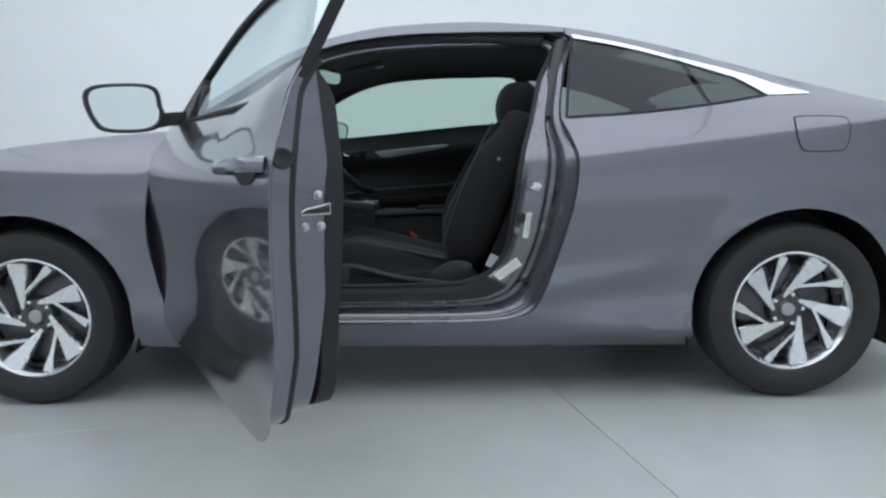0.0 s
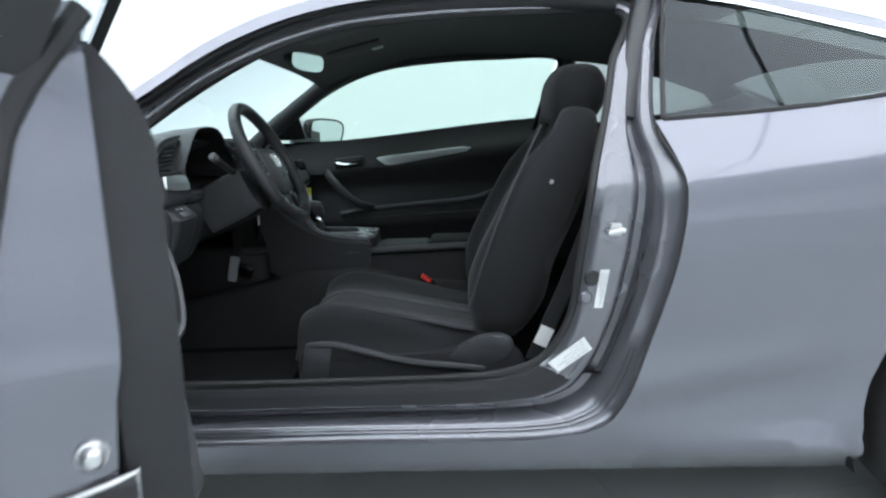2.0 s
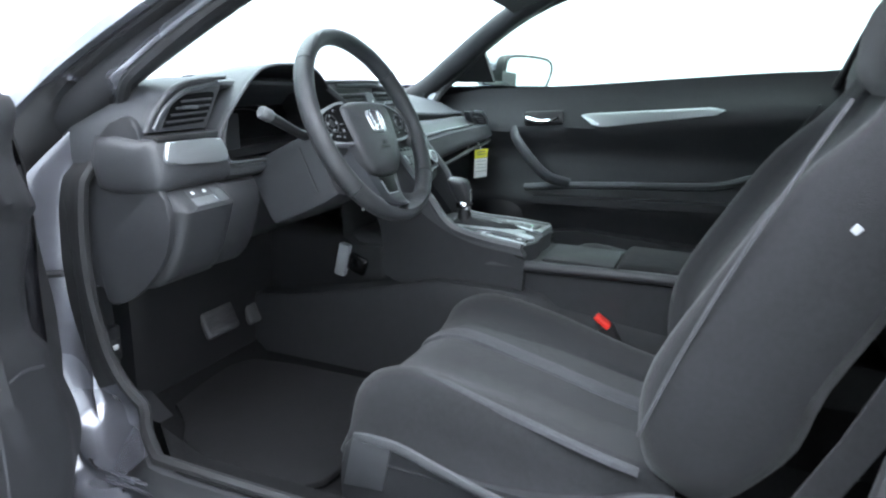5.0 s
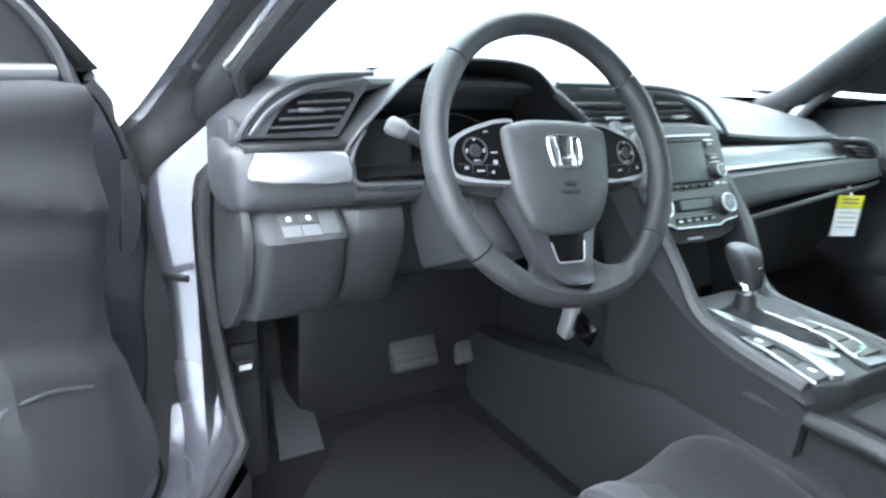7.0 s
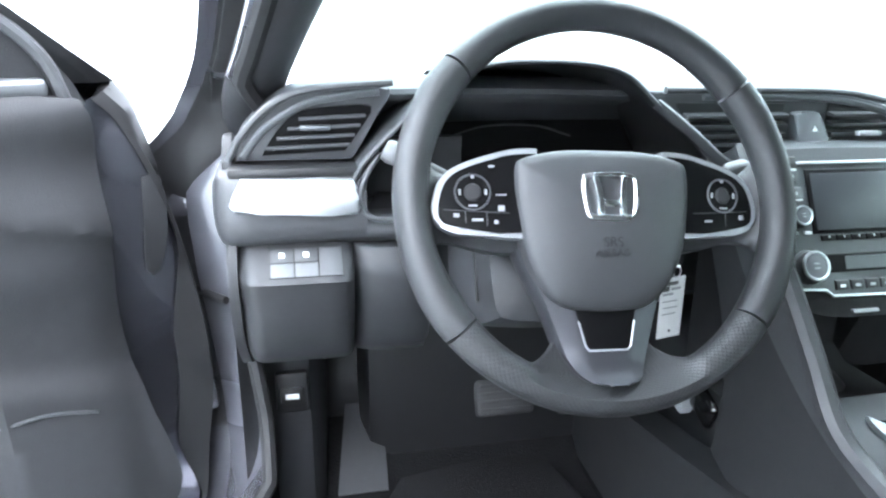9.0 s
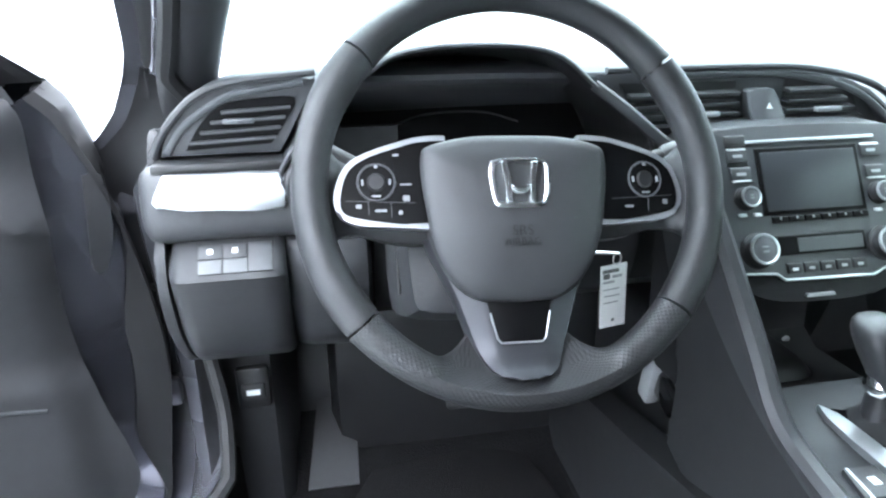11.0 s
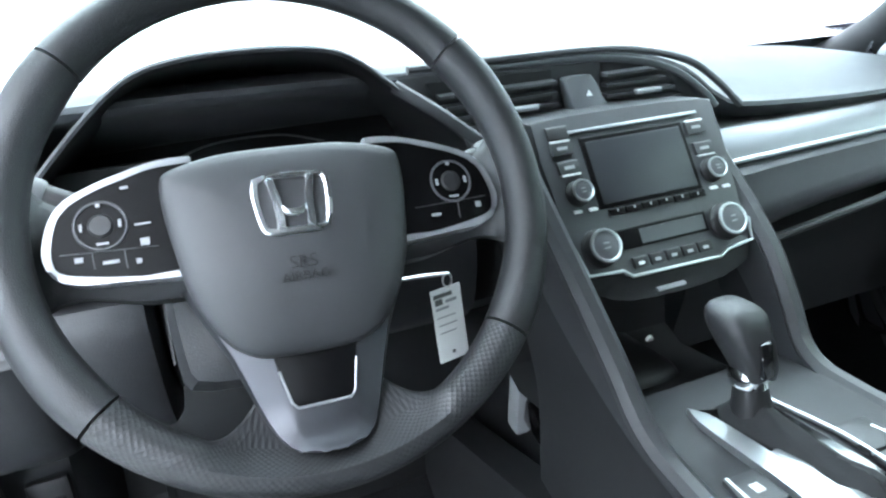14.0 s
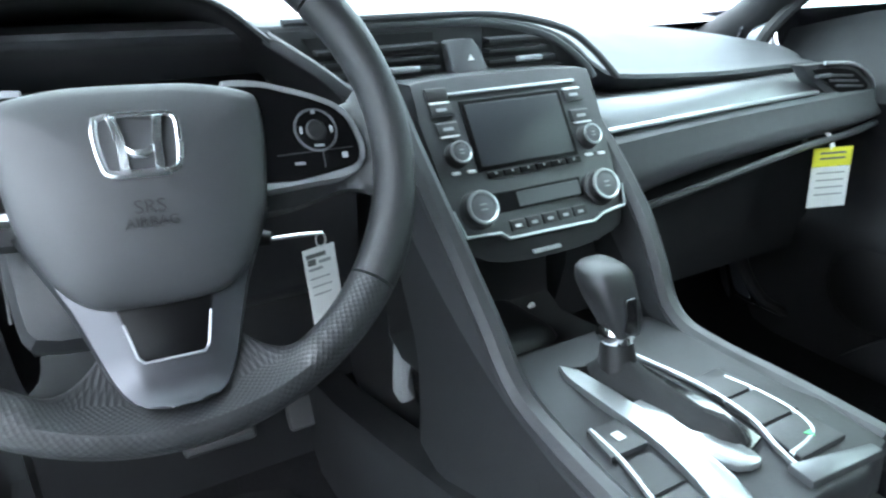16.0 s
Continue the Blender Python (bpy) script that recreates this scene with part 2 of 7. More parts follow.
def sheet(outline, f, step=0.05, thick=0.0):
    """A curved panel: the outline in (x, z), cut into a grid, with y = f(x, z). thick is added along y."""
    bm = bmesh.new()
    bm.faces.new([bm.verts.new((q[0], 0, q[1])) for q in outline])
    xs, zs = [q[0] for q in outline], [q[1] for q in outline]
    for lo, hi, k in ((min(xs), max(xs), 0), (min(zs), max(zs), 2)):
        for i in range(1, int((hi - lo) / step) + 1):
            co, no = [0, 0, 0], [0, 0, 0]
            co[k], no[k] = lo + i * step + 0.0013, 1
            bmesh.ops.bisect_plane(bm, geom=bm.verts[:] + bm.edges[:] + bm.faces[:], plane_co=co, plane_no=no)
    bmesh.ops.triangulate(bm, faces=[g for g in bm.faces if len(g.verts) > 4])
    if thick:
        back = bmesh.ops.duplicate(bm, geom=bm.verts[:] + bm.edges[:] + bm.faces[:])
        rim = [e for e in bm.edges if e.is_boundary]
        bv = {g for g in back["geom"] if isinstance(g, bmesh.types.BMVert)}
        for v in bm.verts:
            v.co.y = f(v.co.x, v.co.z) + (thick if v in bv else 0)
        bmesh.ops.bridge_loops(bm, edges=rim)
    else:
        for v in bm.verts:
            v.co.y = f(v.co.x, v.co.z)
    return bm


def mirrored(bm):
    b2 = bm.copy()
    for v in b2.verts:
        v.co.y = -v.co.y
    bmesh.ops.reverse_faces(b2, faces=b2.faces)
    return b2


def turned(bm, m):
    bmesh.ops.transform(bm, matrix=m, verts=bm.verts)
    return bm


def lathe(bm, prof, place, n=48):
    """Turns the profile (radius, height) round an axis; place(x, y, h) gives the point."""
    rings = [[Vector(place(r * math.cos(a), r * math.sin(a), h)) for r, h in prof] for a in [2 * math.pi * i / n for i in range(n)]]
    return loft(bm, rings, closed=False, caps=False, loop=True)


def text(body, size, m, material, parent, name="lettering", depth=0.0004):
    cu = bpy.data.curves.new(name, "FONT")
    cu.body, cu.size, cu.extrude = body, size, depth
    cu.align_x, cu.align_y = "CENTER", "CENTER"
    cu.materials.append(material)
    ob = new(name, cu)
    ob.parent = parent
    ob.matrix_parent_inverse = world_of(parent).inverted()
    ob.matrix_basis = m
    return ob


# ---- the studio ----
def build_studio():
    fl = thing("floor", (0, 0, 0), "pale grey epoxy-coated concrete studio floor with fine joints", "floor")
    fl["kind"] = "structure"
    bm = bmesh.new()
    rbox(bm, (0, 0, -0.16), (17, 15, 0.3), 0)
    part("floor_bed", bm, FLOOR, fl)
    base = bmesh.new()
    rbox(base, (0, 0, -0.006), (2.998, 2.998, 0.012), 0.001, seg=1)
    me = None
    turn = Matrix.Rotation(radians(13), 4, "Z")
    for i in range(-3, 4):
        for j in range(-3, 4):
            c = turn @ Vector((3.0 * i - 1.161, 3.0 * j + 0.676, 0))
            if abs(c.x) > 8 or abs(c.y) > 7:
                continue
            if me is None:
                ob = part("slab", base, FLOOR, fl)
                me = ob.data
            else:
                ob = new("slab", me)
                ob.parent = fl
            ob.matrix_basis = Matrix.Translation(c) @ turn
    for name, c, s in (("wall_north", (0, 7.1, 2.5), (16.4, 0.2, 5)), ("wall_south", (0, -7.1, 2.5), (16.4, 0.2, 5)),
                       ("wall_west", (-8.1, 0, 2.5), (0.2, 14, 5)), ("wall_east", (8.1, 0, 2.5), (0.2, 14, 5))):
        bm = bmesh.new()
        rbox(bm, c, s, 0)
        tagged(part(name, bm, WALL), "plain white painted studio wall", "wall", kind="structure")
    bm = bmesh.new()
    rbox(bm, (0, 0, 5.1), (16.4, 14.4, 0.2), 0)
    tagged(part("ceiling", bm, WALL), "white studio ceiling", "ceiling", kind="structure")
    bm = bmesh.new()
    for a in (-1, 1):
        # coved foot of the long walls
        rows = [[(x, a * (7.0 - 0.9 * (1 - math.sin(t))), 0.9 * (1 - math.cos(t)) + 0.002) for x in (-8, 8)] for t in [math.pi / 2 * k / 10 for k in range(11)]]
        loft(bm, rows, closed=False, caps=False)
    tagged(part("trim", bm, WALL), "white coved foot of the studio walls", "cove", kind="structure")


def build_lights():
    glowing = glow("light_panel", (0.90, 0.97, 1.05), PANEL)
    first = None
    for x, y in LIGHTS:
        t = thing("ceiling_light", (x, y, 4.99), "large rectangular white ceiling light panel", "ceiling light", "ceiling lights")
        for c, q in (((x, y - 1.035, 4.97), (4.49, 0.014, 0.06)), ((x, y + 1.035, 4.97), (4.49, 0.014, 0.06)), ((x - 2.235, y, 4.97), (0.014, 2.05, 0.06)), ((x + 2.235, y, 4.97), (0.014, 2.05, 0.06))):
            bm = bmesh.new()
            rbox(bm, c, q, 0.005, seg=1)
            part("frame_bar", bm, WALL, t)
        bm = bmesh.new()
        rbox(bm, (x, y, 4.975), (4.455, 2.055, 0.03), 0)
        part("diffuser", bm, glowing, t)


PANEL = 6.0
LIGHTS = [(x, y) for y in (-5.5, -3.4, -1.3, 0.8, 2.9, 5.0) for x in (-4.5, 0, 4.5)]
build_studio()
build_lights()


# ---- the car: x runs from nose to tail, y from the driver's side to the far side ----
ZT = (0.0, 0.18, 0.22, 0.27, 0.33, 0.40, 0.5, 0.6, 0.7, 0.80, 0.858, 0.872, 0.93, 1.004, 1.33, 1.6)
YT = (0.79, 0.818, 0.846, 0.868, 0.872, 0.867, 0.872, 0.884, 0.893, 0.895, 0.891, 0.885, 0.852, 0.808, 0.573, 0.38)
_z = np.linspace(0, 1.6, 641)
_y = np.interp(_z, ZT, YT)
_k = np.exp(-0.5 * (np.arange(-12, 13) / 3.2) ** 2)
_y = np.convolve(np.pad(_y, 12, "edge"), _k / _k.sum(), "valid")


def half(x, z, tuck=True):
    """Half the body's width at x and z; the pillars by the windscreen stand further in."""
    lift = 0.12 * (x - 0.57) if x > 0.57 else (-0.02 if x < -0.8 else -0.02 + 0.02 * (x + 0.8) / 1.37)
    s = min(max((z - 0.6) / 0.27, 0), 1)
    s = s * s * (3 - 2 * s) * (1 - min(max((z - 1.02) / 0.2, 0), 1))
    w = float(np.interp(z - lift * s, _z, _y))
    if tuck and x < -0.55:
        w -= 0.045 * min(max((-0.55 - x) / 0.25, 0), 1) * min(max((z - 0.835) / 0.085, 0), 1) * (1 - min(max((-1.0 - x) / 0.5, 0), 1))
    if x < -1.3:
        w -= 0.16 * ((-1.3 - x) / 0.95) ** 2.2
    if x > 1.3:
        w -= 0.15 * ((x - 1.3) / 0.95) ** 2.2
    if x > 0.35:
        # rising crease ahead of the rear wheel and flared sill below it
        za = 0.393 + 0.205 * (x - 0.486)
        k = min(max((x - 0.38) / 0.12, 0), 1) * min(max((1.02 - x) / 0.2, 0), 1)
        w += 0.013 * k * (math.exp(-(((z - za) / 0.075) ** 2)) if z > za else math.exp(-(((za - z) / 0.022) ** 2)))
        w += 0.026 * min(1, (x - 0.35) / 0.5) * math.exp(-(((z - 0.252) / (0.05 if z > 0.252 else 0.03)) ** 2))
    for a in (-1.35, 1.35):
        # rounded lips over the wheels
        d = math.hypot(x - a, z - 0.317)
        w += 0.012 * math.exp(-(((d - 0.37) / 0.05) ** 2)) * (1 if z > 0.3 else 0)
    return w


def near(x, z):
    return -half(x, z)


CUT = [(0.575, 1.325), (0.555, 1.17), (0.527, 1.0), (0.574, 0.875), (0.566, 0.73), (0.52, 0.55), (0.462, 0.39), (0.40, 0.315), (0.25, 0.287), (-0.2, 0.287),
       (-0.72, 0.287), (-0.855, 0.31), (-0.89, 0.45), (-0.91, 0.61), (-0.885, 0.80), (-0.835, 0.94), (-0.765, 1.013), (-0.62, 1.107), (-0.45, 1.217), (-0.26, 1.290), (-0.02, 1.325), (0.28, 1.333)]
HOLE = [(0.515, 1.275), (0.473, 1.14), (0.435, 1.0), (0.395, 0.87), (0.367, 0.70), (0.345, 0.56), (0.29, 0.465), (0.21, 0.425), (0.08, 0.41), (-0.2, 0.405),
        (-0.60, 0.405), (-0.70, 0.42), (-0.775, 0.49), (-0.795, 0.60), (-0.79, 0.75), (-0.765, 0.89), (-0.705, 0.985), (-0.565, 1.10), (-0.40, 1.195), (-0.22, 1.255), (0.0, 1.28), (0.27, 1.287)]
# the edge between the side and the roof, glass and deck
RAIL = [(-0.84, 0.988), (-0.71, 1.081), (-0.60, 1.153), (-0.49, 1.228), (-0.36, 1.292), (-0.22, 1.332), (-0.1, 1.355), (0.1, 1.37), (0.3, 1.371), (0.58, 1.348), (0.79, 1.305), (0.99, 1.252), (1.18, 1.19), (1.36, 1.127), (1.55, 1.07), (1.72, 1.03), (1.95, 1.0), (2.17, 0.95)]
QTOP = [(0.603, 1.305), (0.78, 1.268), (0.98, 1.208), (1.14, 1.15), (1.24, 1.078)]
QLOW = [(1.24, 1.074), (1.04, 1.043), (0.8, 1.017), (0.545, 1.003)]


def arc(cx, r, a0, a1, n=20):
    return [(cx + r * math.cos(radians(a0 + (a1 - a0) * i / n)), 0.317 + r * math.sin(radians(a0 + (a1 - a0) * i / n))) for i in range(n + 1)]


def flat2(pts, n=4):
    return [(v.x, v.y) for v in catmull([(a, b, 0) for a, b in pts], n)]


def build_car():
    car = thing("car", (0, 0, 0), "dark grey metallic two-door coupe with its driver's door open", "car")
    rail = flat2(RAIL, 4)
    # side panels, near and far
    fender = flat2(list(reversed(CUT[11:16])), 4) + [(-0.86, 0.2)] + [(-0.985, 0.21)] + arc(-1.35, 0.37, -12, 192) + [(-1.74, 0.22), (-2.1, 0.24)] + \
        flat2([(-2.19, 0.42), (-2.2, 0.6), (-2.13, 0.72), (-1.95, 0.80), (-1.7, 0.862), (-1.39, 0.912), (-1.2, 0.937), (-1.0, 0.957), (-0.845, 0.968)], 4)
    quarter = flat2(CUT[2:9], 4) + [(-0.2, 0.287), (-0.72, 0.287), (-0.855, 0.305), (-0.859, 0.2), (0.99, 0.19)] + list(reversed(arc(1.35, 0.37, -14, 196))) + \
        [(1.74, 0.22), (2.08, 0.27)] + flat2([(2.2, 0.45), (2.24, 0.7), (2.2, 0.9), (2.17, 0.95), (1.95, 1.0), (1.72, 1.03), (1.55, 1.07), (1.36, 1.127)], 3) + flat2(QLOW, 4)[:-1]
    upper = list(reversed(flat2(QTOP, 4))) + [(0.575, 1.325)] + [q for q in rail if 0.57 < q[0] < 1.36] + [(1.36, 1.127)]
    pillar = list(reversed(flat2(CUT[15:], 4))) + [(-0.845, 0.968)] + [q for q in rail if q[0] < 0.575] + [(0.574, 1.348), (0.575, 1.325)]
    pillar = [(0.574, 1.33)] + pillar[:-2] + [(0.574, 1.348)]
    for name, outline, label in (("front_fender", fender, "front wing in grey metallic paint"), ("quarter_panel", quarter, "rear quarter panel and sill in grey metallic paint"),
                                 ("roof_rail", upper, ""), ("pillar", pillar, "")):
        bm = sheet(outline, near, 0.024 if name == "quarter_panel" else 0.035)
        b2 = mirrored(bm)
        part(name, bm, PAINT, car, label)
        part(name, b2, PAINT, car)
        if name in ("roof_rail", "pillar"):
            bm = sheet([q for q in outline if q[0] > -0.78], lambda x, z: near(x, z) + 0.014, 0.08)
            b2 = mirrored(bm)
            part("inner_lining", bm, LINER, car)
            part("inner_lining", b2, LINER, car)
    # far door, closed
    far_skin = [(x + (0.006 if x < -0.5 else -0.006 if x > 0.2 else 0), z) for x, z in flat2(CUT[2:16], 4)] + [(-0.78, 0.962), (-0.3, 0.975), (0.2, 0.995)]
    part("far_door_skin", mirrored(sheet(far_skin, near, 0.05)), PAINT, car)
    # roof, bonnet, tail: crowned sheets between the two sides
    def crown(name, rows, material, label="", n=14):
        bm = bmesh.new()
        rings = []
        for x, y, z, dx, dz in rows:
            rings.append([(x + dx * (1 - (t * t)), y * t, z + dz * (1 - t * t)) for t in [-1 + 2 * j / n for j in range(n + 1)]])
        loft(bm, rings, closed=False, caps=False)
        return part(name, bm, material, car, label)
    def edge(xs):
        out = []
        for x in xs:
            z = float(np.interp(x, [q[0] for q in rail], [q[1] for q in rail]))
            out.append((x, half(x, z), z))
        return out
    crown("roof", [(x, y, z, 0.0 + (-0.07 if x < -0.4 else 0.0), 0.03 + 0.012 * math.sin((x + 0.5) * 2.2)) for x, y, z in edge([-0.47, -0.4, -0.3, -0.15, 0, 0.2, 0.4, 0.6, 0.8, 0.9])], PAINT, "grey metallic roof")
    w = crown("windscreen", [(x, y - 0.015, z, -0.27 + 0.2 * (x + 0.83) / 0.36, 0.015) for x, y, z in edge([-0.83, -0.74, -0.65, -0.56, -0.47])], GLASS_CLEAR, "clear laminated windscreen")
    w.visible_shadow = False
    w = crown("rear_window", [(x, y - 0.05, z, 0.0, 0.04) for x, y, z in edge([0.9, 1.1, 1.3, 1.5, 1.62])], GLASS_DARK, "tinted rear window")
    w.visible_shadow = False
    for s in (-1, 1):
        bm = bmesh.new()
        loft(bm, [[(x, s * y, z), (x, s * (y - 0.05), z + 0.006)] for x, y, z in edge([0.9, 1.1, 1.3, 1.5, 1.62])], closed=False, caps=False)
        part("roof_edge", bm, PAINT, car)
    crown("boot_lid", [(x, y, z, 0.04 * (x > 2.1), 0.03) for x, y, z in edge([1.62, 1.75, 1.9, 2.05, 2.17])], PAINT, "grey metallic boot lid")
    crown("rear_bumper", [(2.17, half(2.17, 0.95), 0.95, 0.06, 0.03), (2.22, half(2.2, 0.85), 0.85, 0.06, 0), (2.24, half(2.24, 0.7), 0.7, 0.08, 0), (2.2, half(2.2, 0.45), 0.45, 0.12, 0), (2.08, half(2.08, 0.27), 0.27, 0.14, 0)], PAINT)
    crown("bonnet", [(-0.845, half(-0.845, 0.968), 0.948, -0.25, -0.012), (-1.0, half(-1.0, 0.957), 0.957, -0.12, 0.01), (-1.2, half(-1.2, 0.937), 0.937, 0, 0.02), (-1.39, half(-1.39, 0.912), 0.912, 0, 0.03), (-1.6, half(-1.6, 0.88), 0.88, 0, 0.05), (-1.9, half(-1.9, 0.815), 0.815, 0, 0.07), (-2.13, half(-2.13, 0.72), 0.72, -0.06, 0.04)], PAINT, "grey metallic bonnet")
    crown("front_bumper", [(-2.13, half(-2.13, 0.72), 0.72, -0.06, 0.04), (-2.2, half(-2.2, 0.6), 0.6, -0.06, 0), (-2.2, half(-2.2, 0.45), 0.45, -0.08, 0), (-2.1, half(-2.1, 0.24), 0.24, -0.12, 0)], PAINT)
    # quarter windows with bright strips
    for s in (-1, 1):
        q = flat2(QTOP, 4) + flat2(QLOW, 4)
        f = lambda x, z: near(x, z) + 0.006
        bm = sheet(q, f, 0.06)
        g = part("quarter_window", bm if s < 0 else mirrored(bm), GLASS_DARK, car, "dark tinted rear side window")
        g.visible_shadow = False
        strip = [(x, z) for x, z in flat2([(0.60, 1.318), (0.78, 1.281), (0.98, 1.222), (1.17, 1.163), (1.29, 1.113), (1.385, 1.083)], 4)] + [(1.385, 1.079), (1.245, 1.076)] + list(reversed(flat2(QTOP[:-1] + [(1.17, 1.135)], 4)))
        bm = sheet(strip, lambda x, z: near(x, z) - 0.004, 0.03, 0.01)
        part("bright_strip", bm if s < 0 else mirrored(bm), CHROME, car, "chrome strip over the rear side window")
        bm = bmesh.new()
        tube(bm, [(x, s * (half(x, z) - 0.001), z) for x, z in flat2(QLOW, 4)], 0.006, 6)
        tube(bm, [(x, s * (half(x, z) - 0.002), z) for x, z in flat2([QLOW[-1], (0.57, 1.15), QTOP[0]], 4)], 0.006, 6)
        part("window_seal", bm, RUBBER, car)
    # fuel flap: a shallow groove with a flap inside
    flap = flat2([(1.305, 0.995), (1.34, 1.0), (1.45, 0.998), (1.485, 0.985), (1.49, 0.93), (1.475, 0.885), (1.44, 0.878), (1.345, 0.878), (1.32, 0.895), (1.305, 0.94), (1.305, 0.995)], 4)[:-1]
    cx, cz = 1.4, 0.937
    bm = sheet(flap, lambda x, z: near(x, z) - 0.0012, 0.03)
    part("fuel_flap_gap", bm, RUBBER, car)
    bm = sheet([(cx + (x - cx) * 0.955, cz + (z - cz) * 0.94) for x, z in flap], lambda x, z: near(x, z) - 0.003, 0.03)
    part("fuel_flap", bm, PAINT, car, "square fuel flap in body colour")
    # the frame of the near door opening
    n = 9
    oc = catmull([(x, 0, z) for x, z in CUT], n, True)
    ic = catmull([(x, 0, z) for x, z in HOLE], n, True)
    # depth of the folds: the usual section, and that of the hinge pillar, which stands further in
    hinged = lambda x, z: min(max((-0.60 - x) / 0.12, 0), 1) * min(max((1.0 - z) / 0.10, 0), 1) * min(max((z - 0.30) / 0.12, 0), 1)
    FOLD = ((0.0, 0.0, 0.0), (0.005, 0.02, 0.02), (0.06, 0.030, 0.032), (0.20, 0.034, 0.060), (0.24, 0.040, 0.10), (0.29, 0.082, 0.145), (0.34, 0.096, 0.150), (0.385, 0.0955, 0.150), (0.40, 0.095, 0.106), (0.42, 0.095, 0.109), (0.48, 0.070, 0.131),
            (0.53, 0.061, 0.148), (0.565, 0.060, 0.160), (0.60, 0.060, 0.167), (0.72, 0.060, 0.168), (0.80, 0.060, 0.168), (0.84, 0.061, 0.168), (0.95, 0.066, 0.170), (1.0, 0.085, 0.178))
    def fold(k, t, out=0.0):
        p = oc[k].lerp(ic[k], t)
        e = hinged(p.x, p.z)
        tt = [r[0] for r in FOLD]
        d = np.interp(t, tt, [r[1] for r in FOLD]) * (1 - e) + np.interp(t, tt, [r[2] for r in FOLD]) * e
        return (p.x, near(p.x, p.z) + float(d) - out, p.z)
    rings = [[fold(k, r[0]) for k in range(len(oc))] for r in FOLD]
    for s in (-1, 1):
        bm = bmesh.new()
        loft(bm, [[(x, y if s < 0 else -y, z) for x, y, z in r] for r in rings], caps=False)
        part("door_frame", bm, PAINT_DULL, car, "grey painted door opening with folded edges", sharp=55)
        bm = bmesh.new()
        tube(bm, [(p.x, s * (half(p.x, p.z) - 0.082 - 0.090 * hinged(p.x, p.z)), p.z) for p in ic], 0.011, 8, True)
        part("door_seal", bm, RUBBER, car, "black rubber door seal")
    # black sheet painting in the shade of the hinge gap, the flat seal inside the hinge pillar, and the weatherstrip
    # under the roof rail
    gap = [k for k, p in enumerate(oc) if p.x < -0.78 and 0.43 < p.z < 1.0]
    inside = [k for k, p in enumerate(oc) if p.x < -0.70 and 0.40 < p.z < 1.0]
    step = [k for k, p in enumerate(oc) if p.z < 0.36 and -0.76 < p.x < 0.45]
    over = [k for k, p in enumerate(oc) if p.z > 1.0 and p.x < 0.5]
    for name, ids, ts, label in (("hinge_gap_shade", gap, (0.02, 0.06, 0.20, 0.24, 0.29, 0.34, 0.384), "black sheet painting the shade in the hinge gap"), ("pillar_seal", inside, (0.60, 0.66, 0.72, 0.80, 0.84, 0.95, 0.99), "black seal flap inside the hinge pillar"),
                                 ("weatherstrip", over, (0.03, 0.06, 0.20, 0.24, 0.29, 0.34, 0.42, 0.50), "black weatherstrip under the roof rail"), ("sill_garnish", step, (0.58, 0.60, 0.64, 0.72, 0.80, 0.84, 0.95, 0.99), "dark plastic sill garnish")):
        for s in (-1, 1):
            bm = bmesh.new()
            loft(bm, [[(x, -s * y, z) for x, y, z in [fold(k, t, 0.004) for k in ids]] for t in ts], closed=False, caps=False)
            part(name, bm, {"hinge_gap_shade": BLACK, "sill_garnish": DOOR_TRIM}.get(name, RUBBER), car, label)
    # ribs of the sill, running up round the rear corner, and the shut line
    low = [k for k, p in enumerate(oc) if p.z < 0.50 and p.x > -0.78]
    for t, dy in ((0.11, 0.031), (0.17, 0.033), (0.62, 0.061), (0.74, 0.0605)):
        bm = bmesh.new()
        pts = [oc[k].lerp(ic[k], t) for k in low]
        tube(bm, [(p.x, near(p.x, p.z) + dy, p.z) for p in pts], 0.0035, 6)
        part("sill_rib", bm, PAINT_DULL, car)
    bm = bmesh.new()
    pts = [p for k, p in enumerate(oc) if 0.33 < p.z < 1.0 and p.x > 0.3]
    tube(bm, [(p.x - 0.002, near(p.x, p.z) + 0.003, p.z) for p in pts], 0.004, 6)
    part("shut_line", bm, RUBBER, car)
    # underbody, arches
    for c, q, bv in (((0, 0, 0.23), (2.0, 1.56, 0.05), 0.01), ((-1.75, 0, 0.26), (0.75, 1.3, 0.05), 0.01), ((1.85, 0, 0.3), (0.5, 1.3, 0.05), 0.01), ((-1.35, 0, 0.45), (0.9, 1.1, 0.5), 0.05), ((1.5, 0, 0.5), (1.0, 1.1, 0.45), 0.05)):
        bm = bmesh.new()
        rbox(bm, c, q, bv)
        part("underbody", bm, BLACK, car)
    for a in (-1.35, 1.35):
        for s in (-1, 1):
            bm = bmesh.new()
            loft(bm, [[(x, s * y, z) for x, z in arc(a, 0.385, -20, 200, 16)] for y in (0.55, 0.8, 0.86)], closed=False, caps=False)
            part("arch_liner", bm, BLACK, car, "black plastic wheel arch liner")
    return car


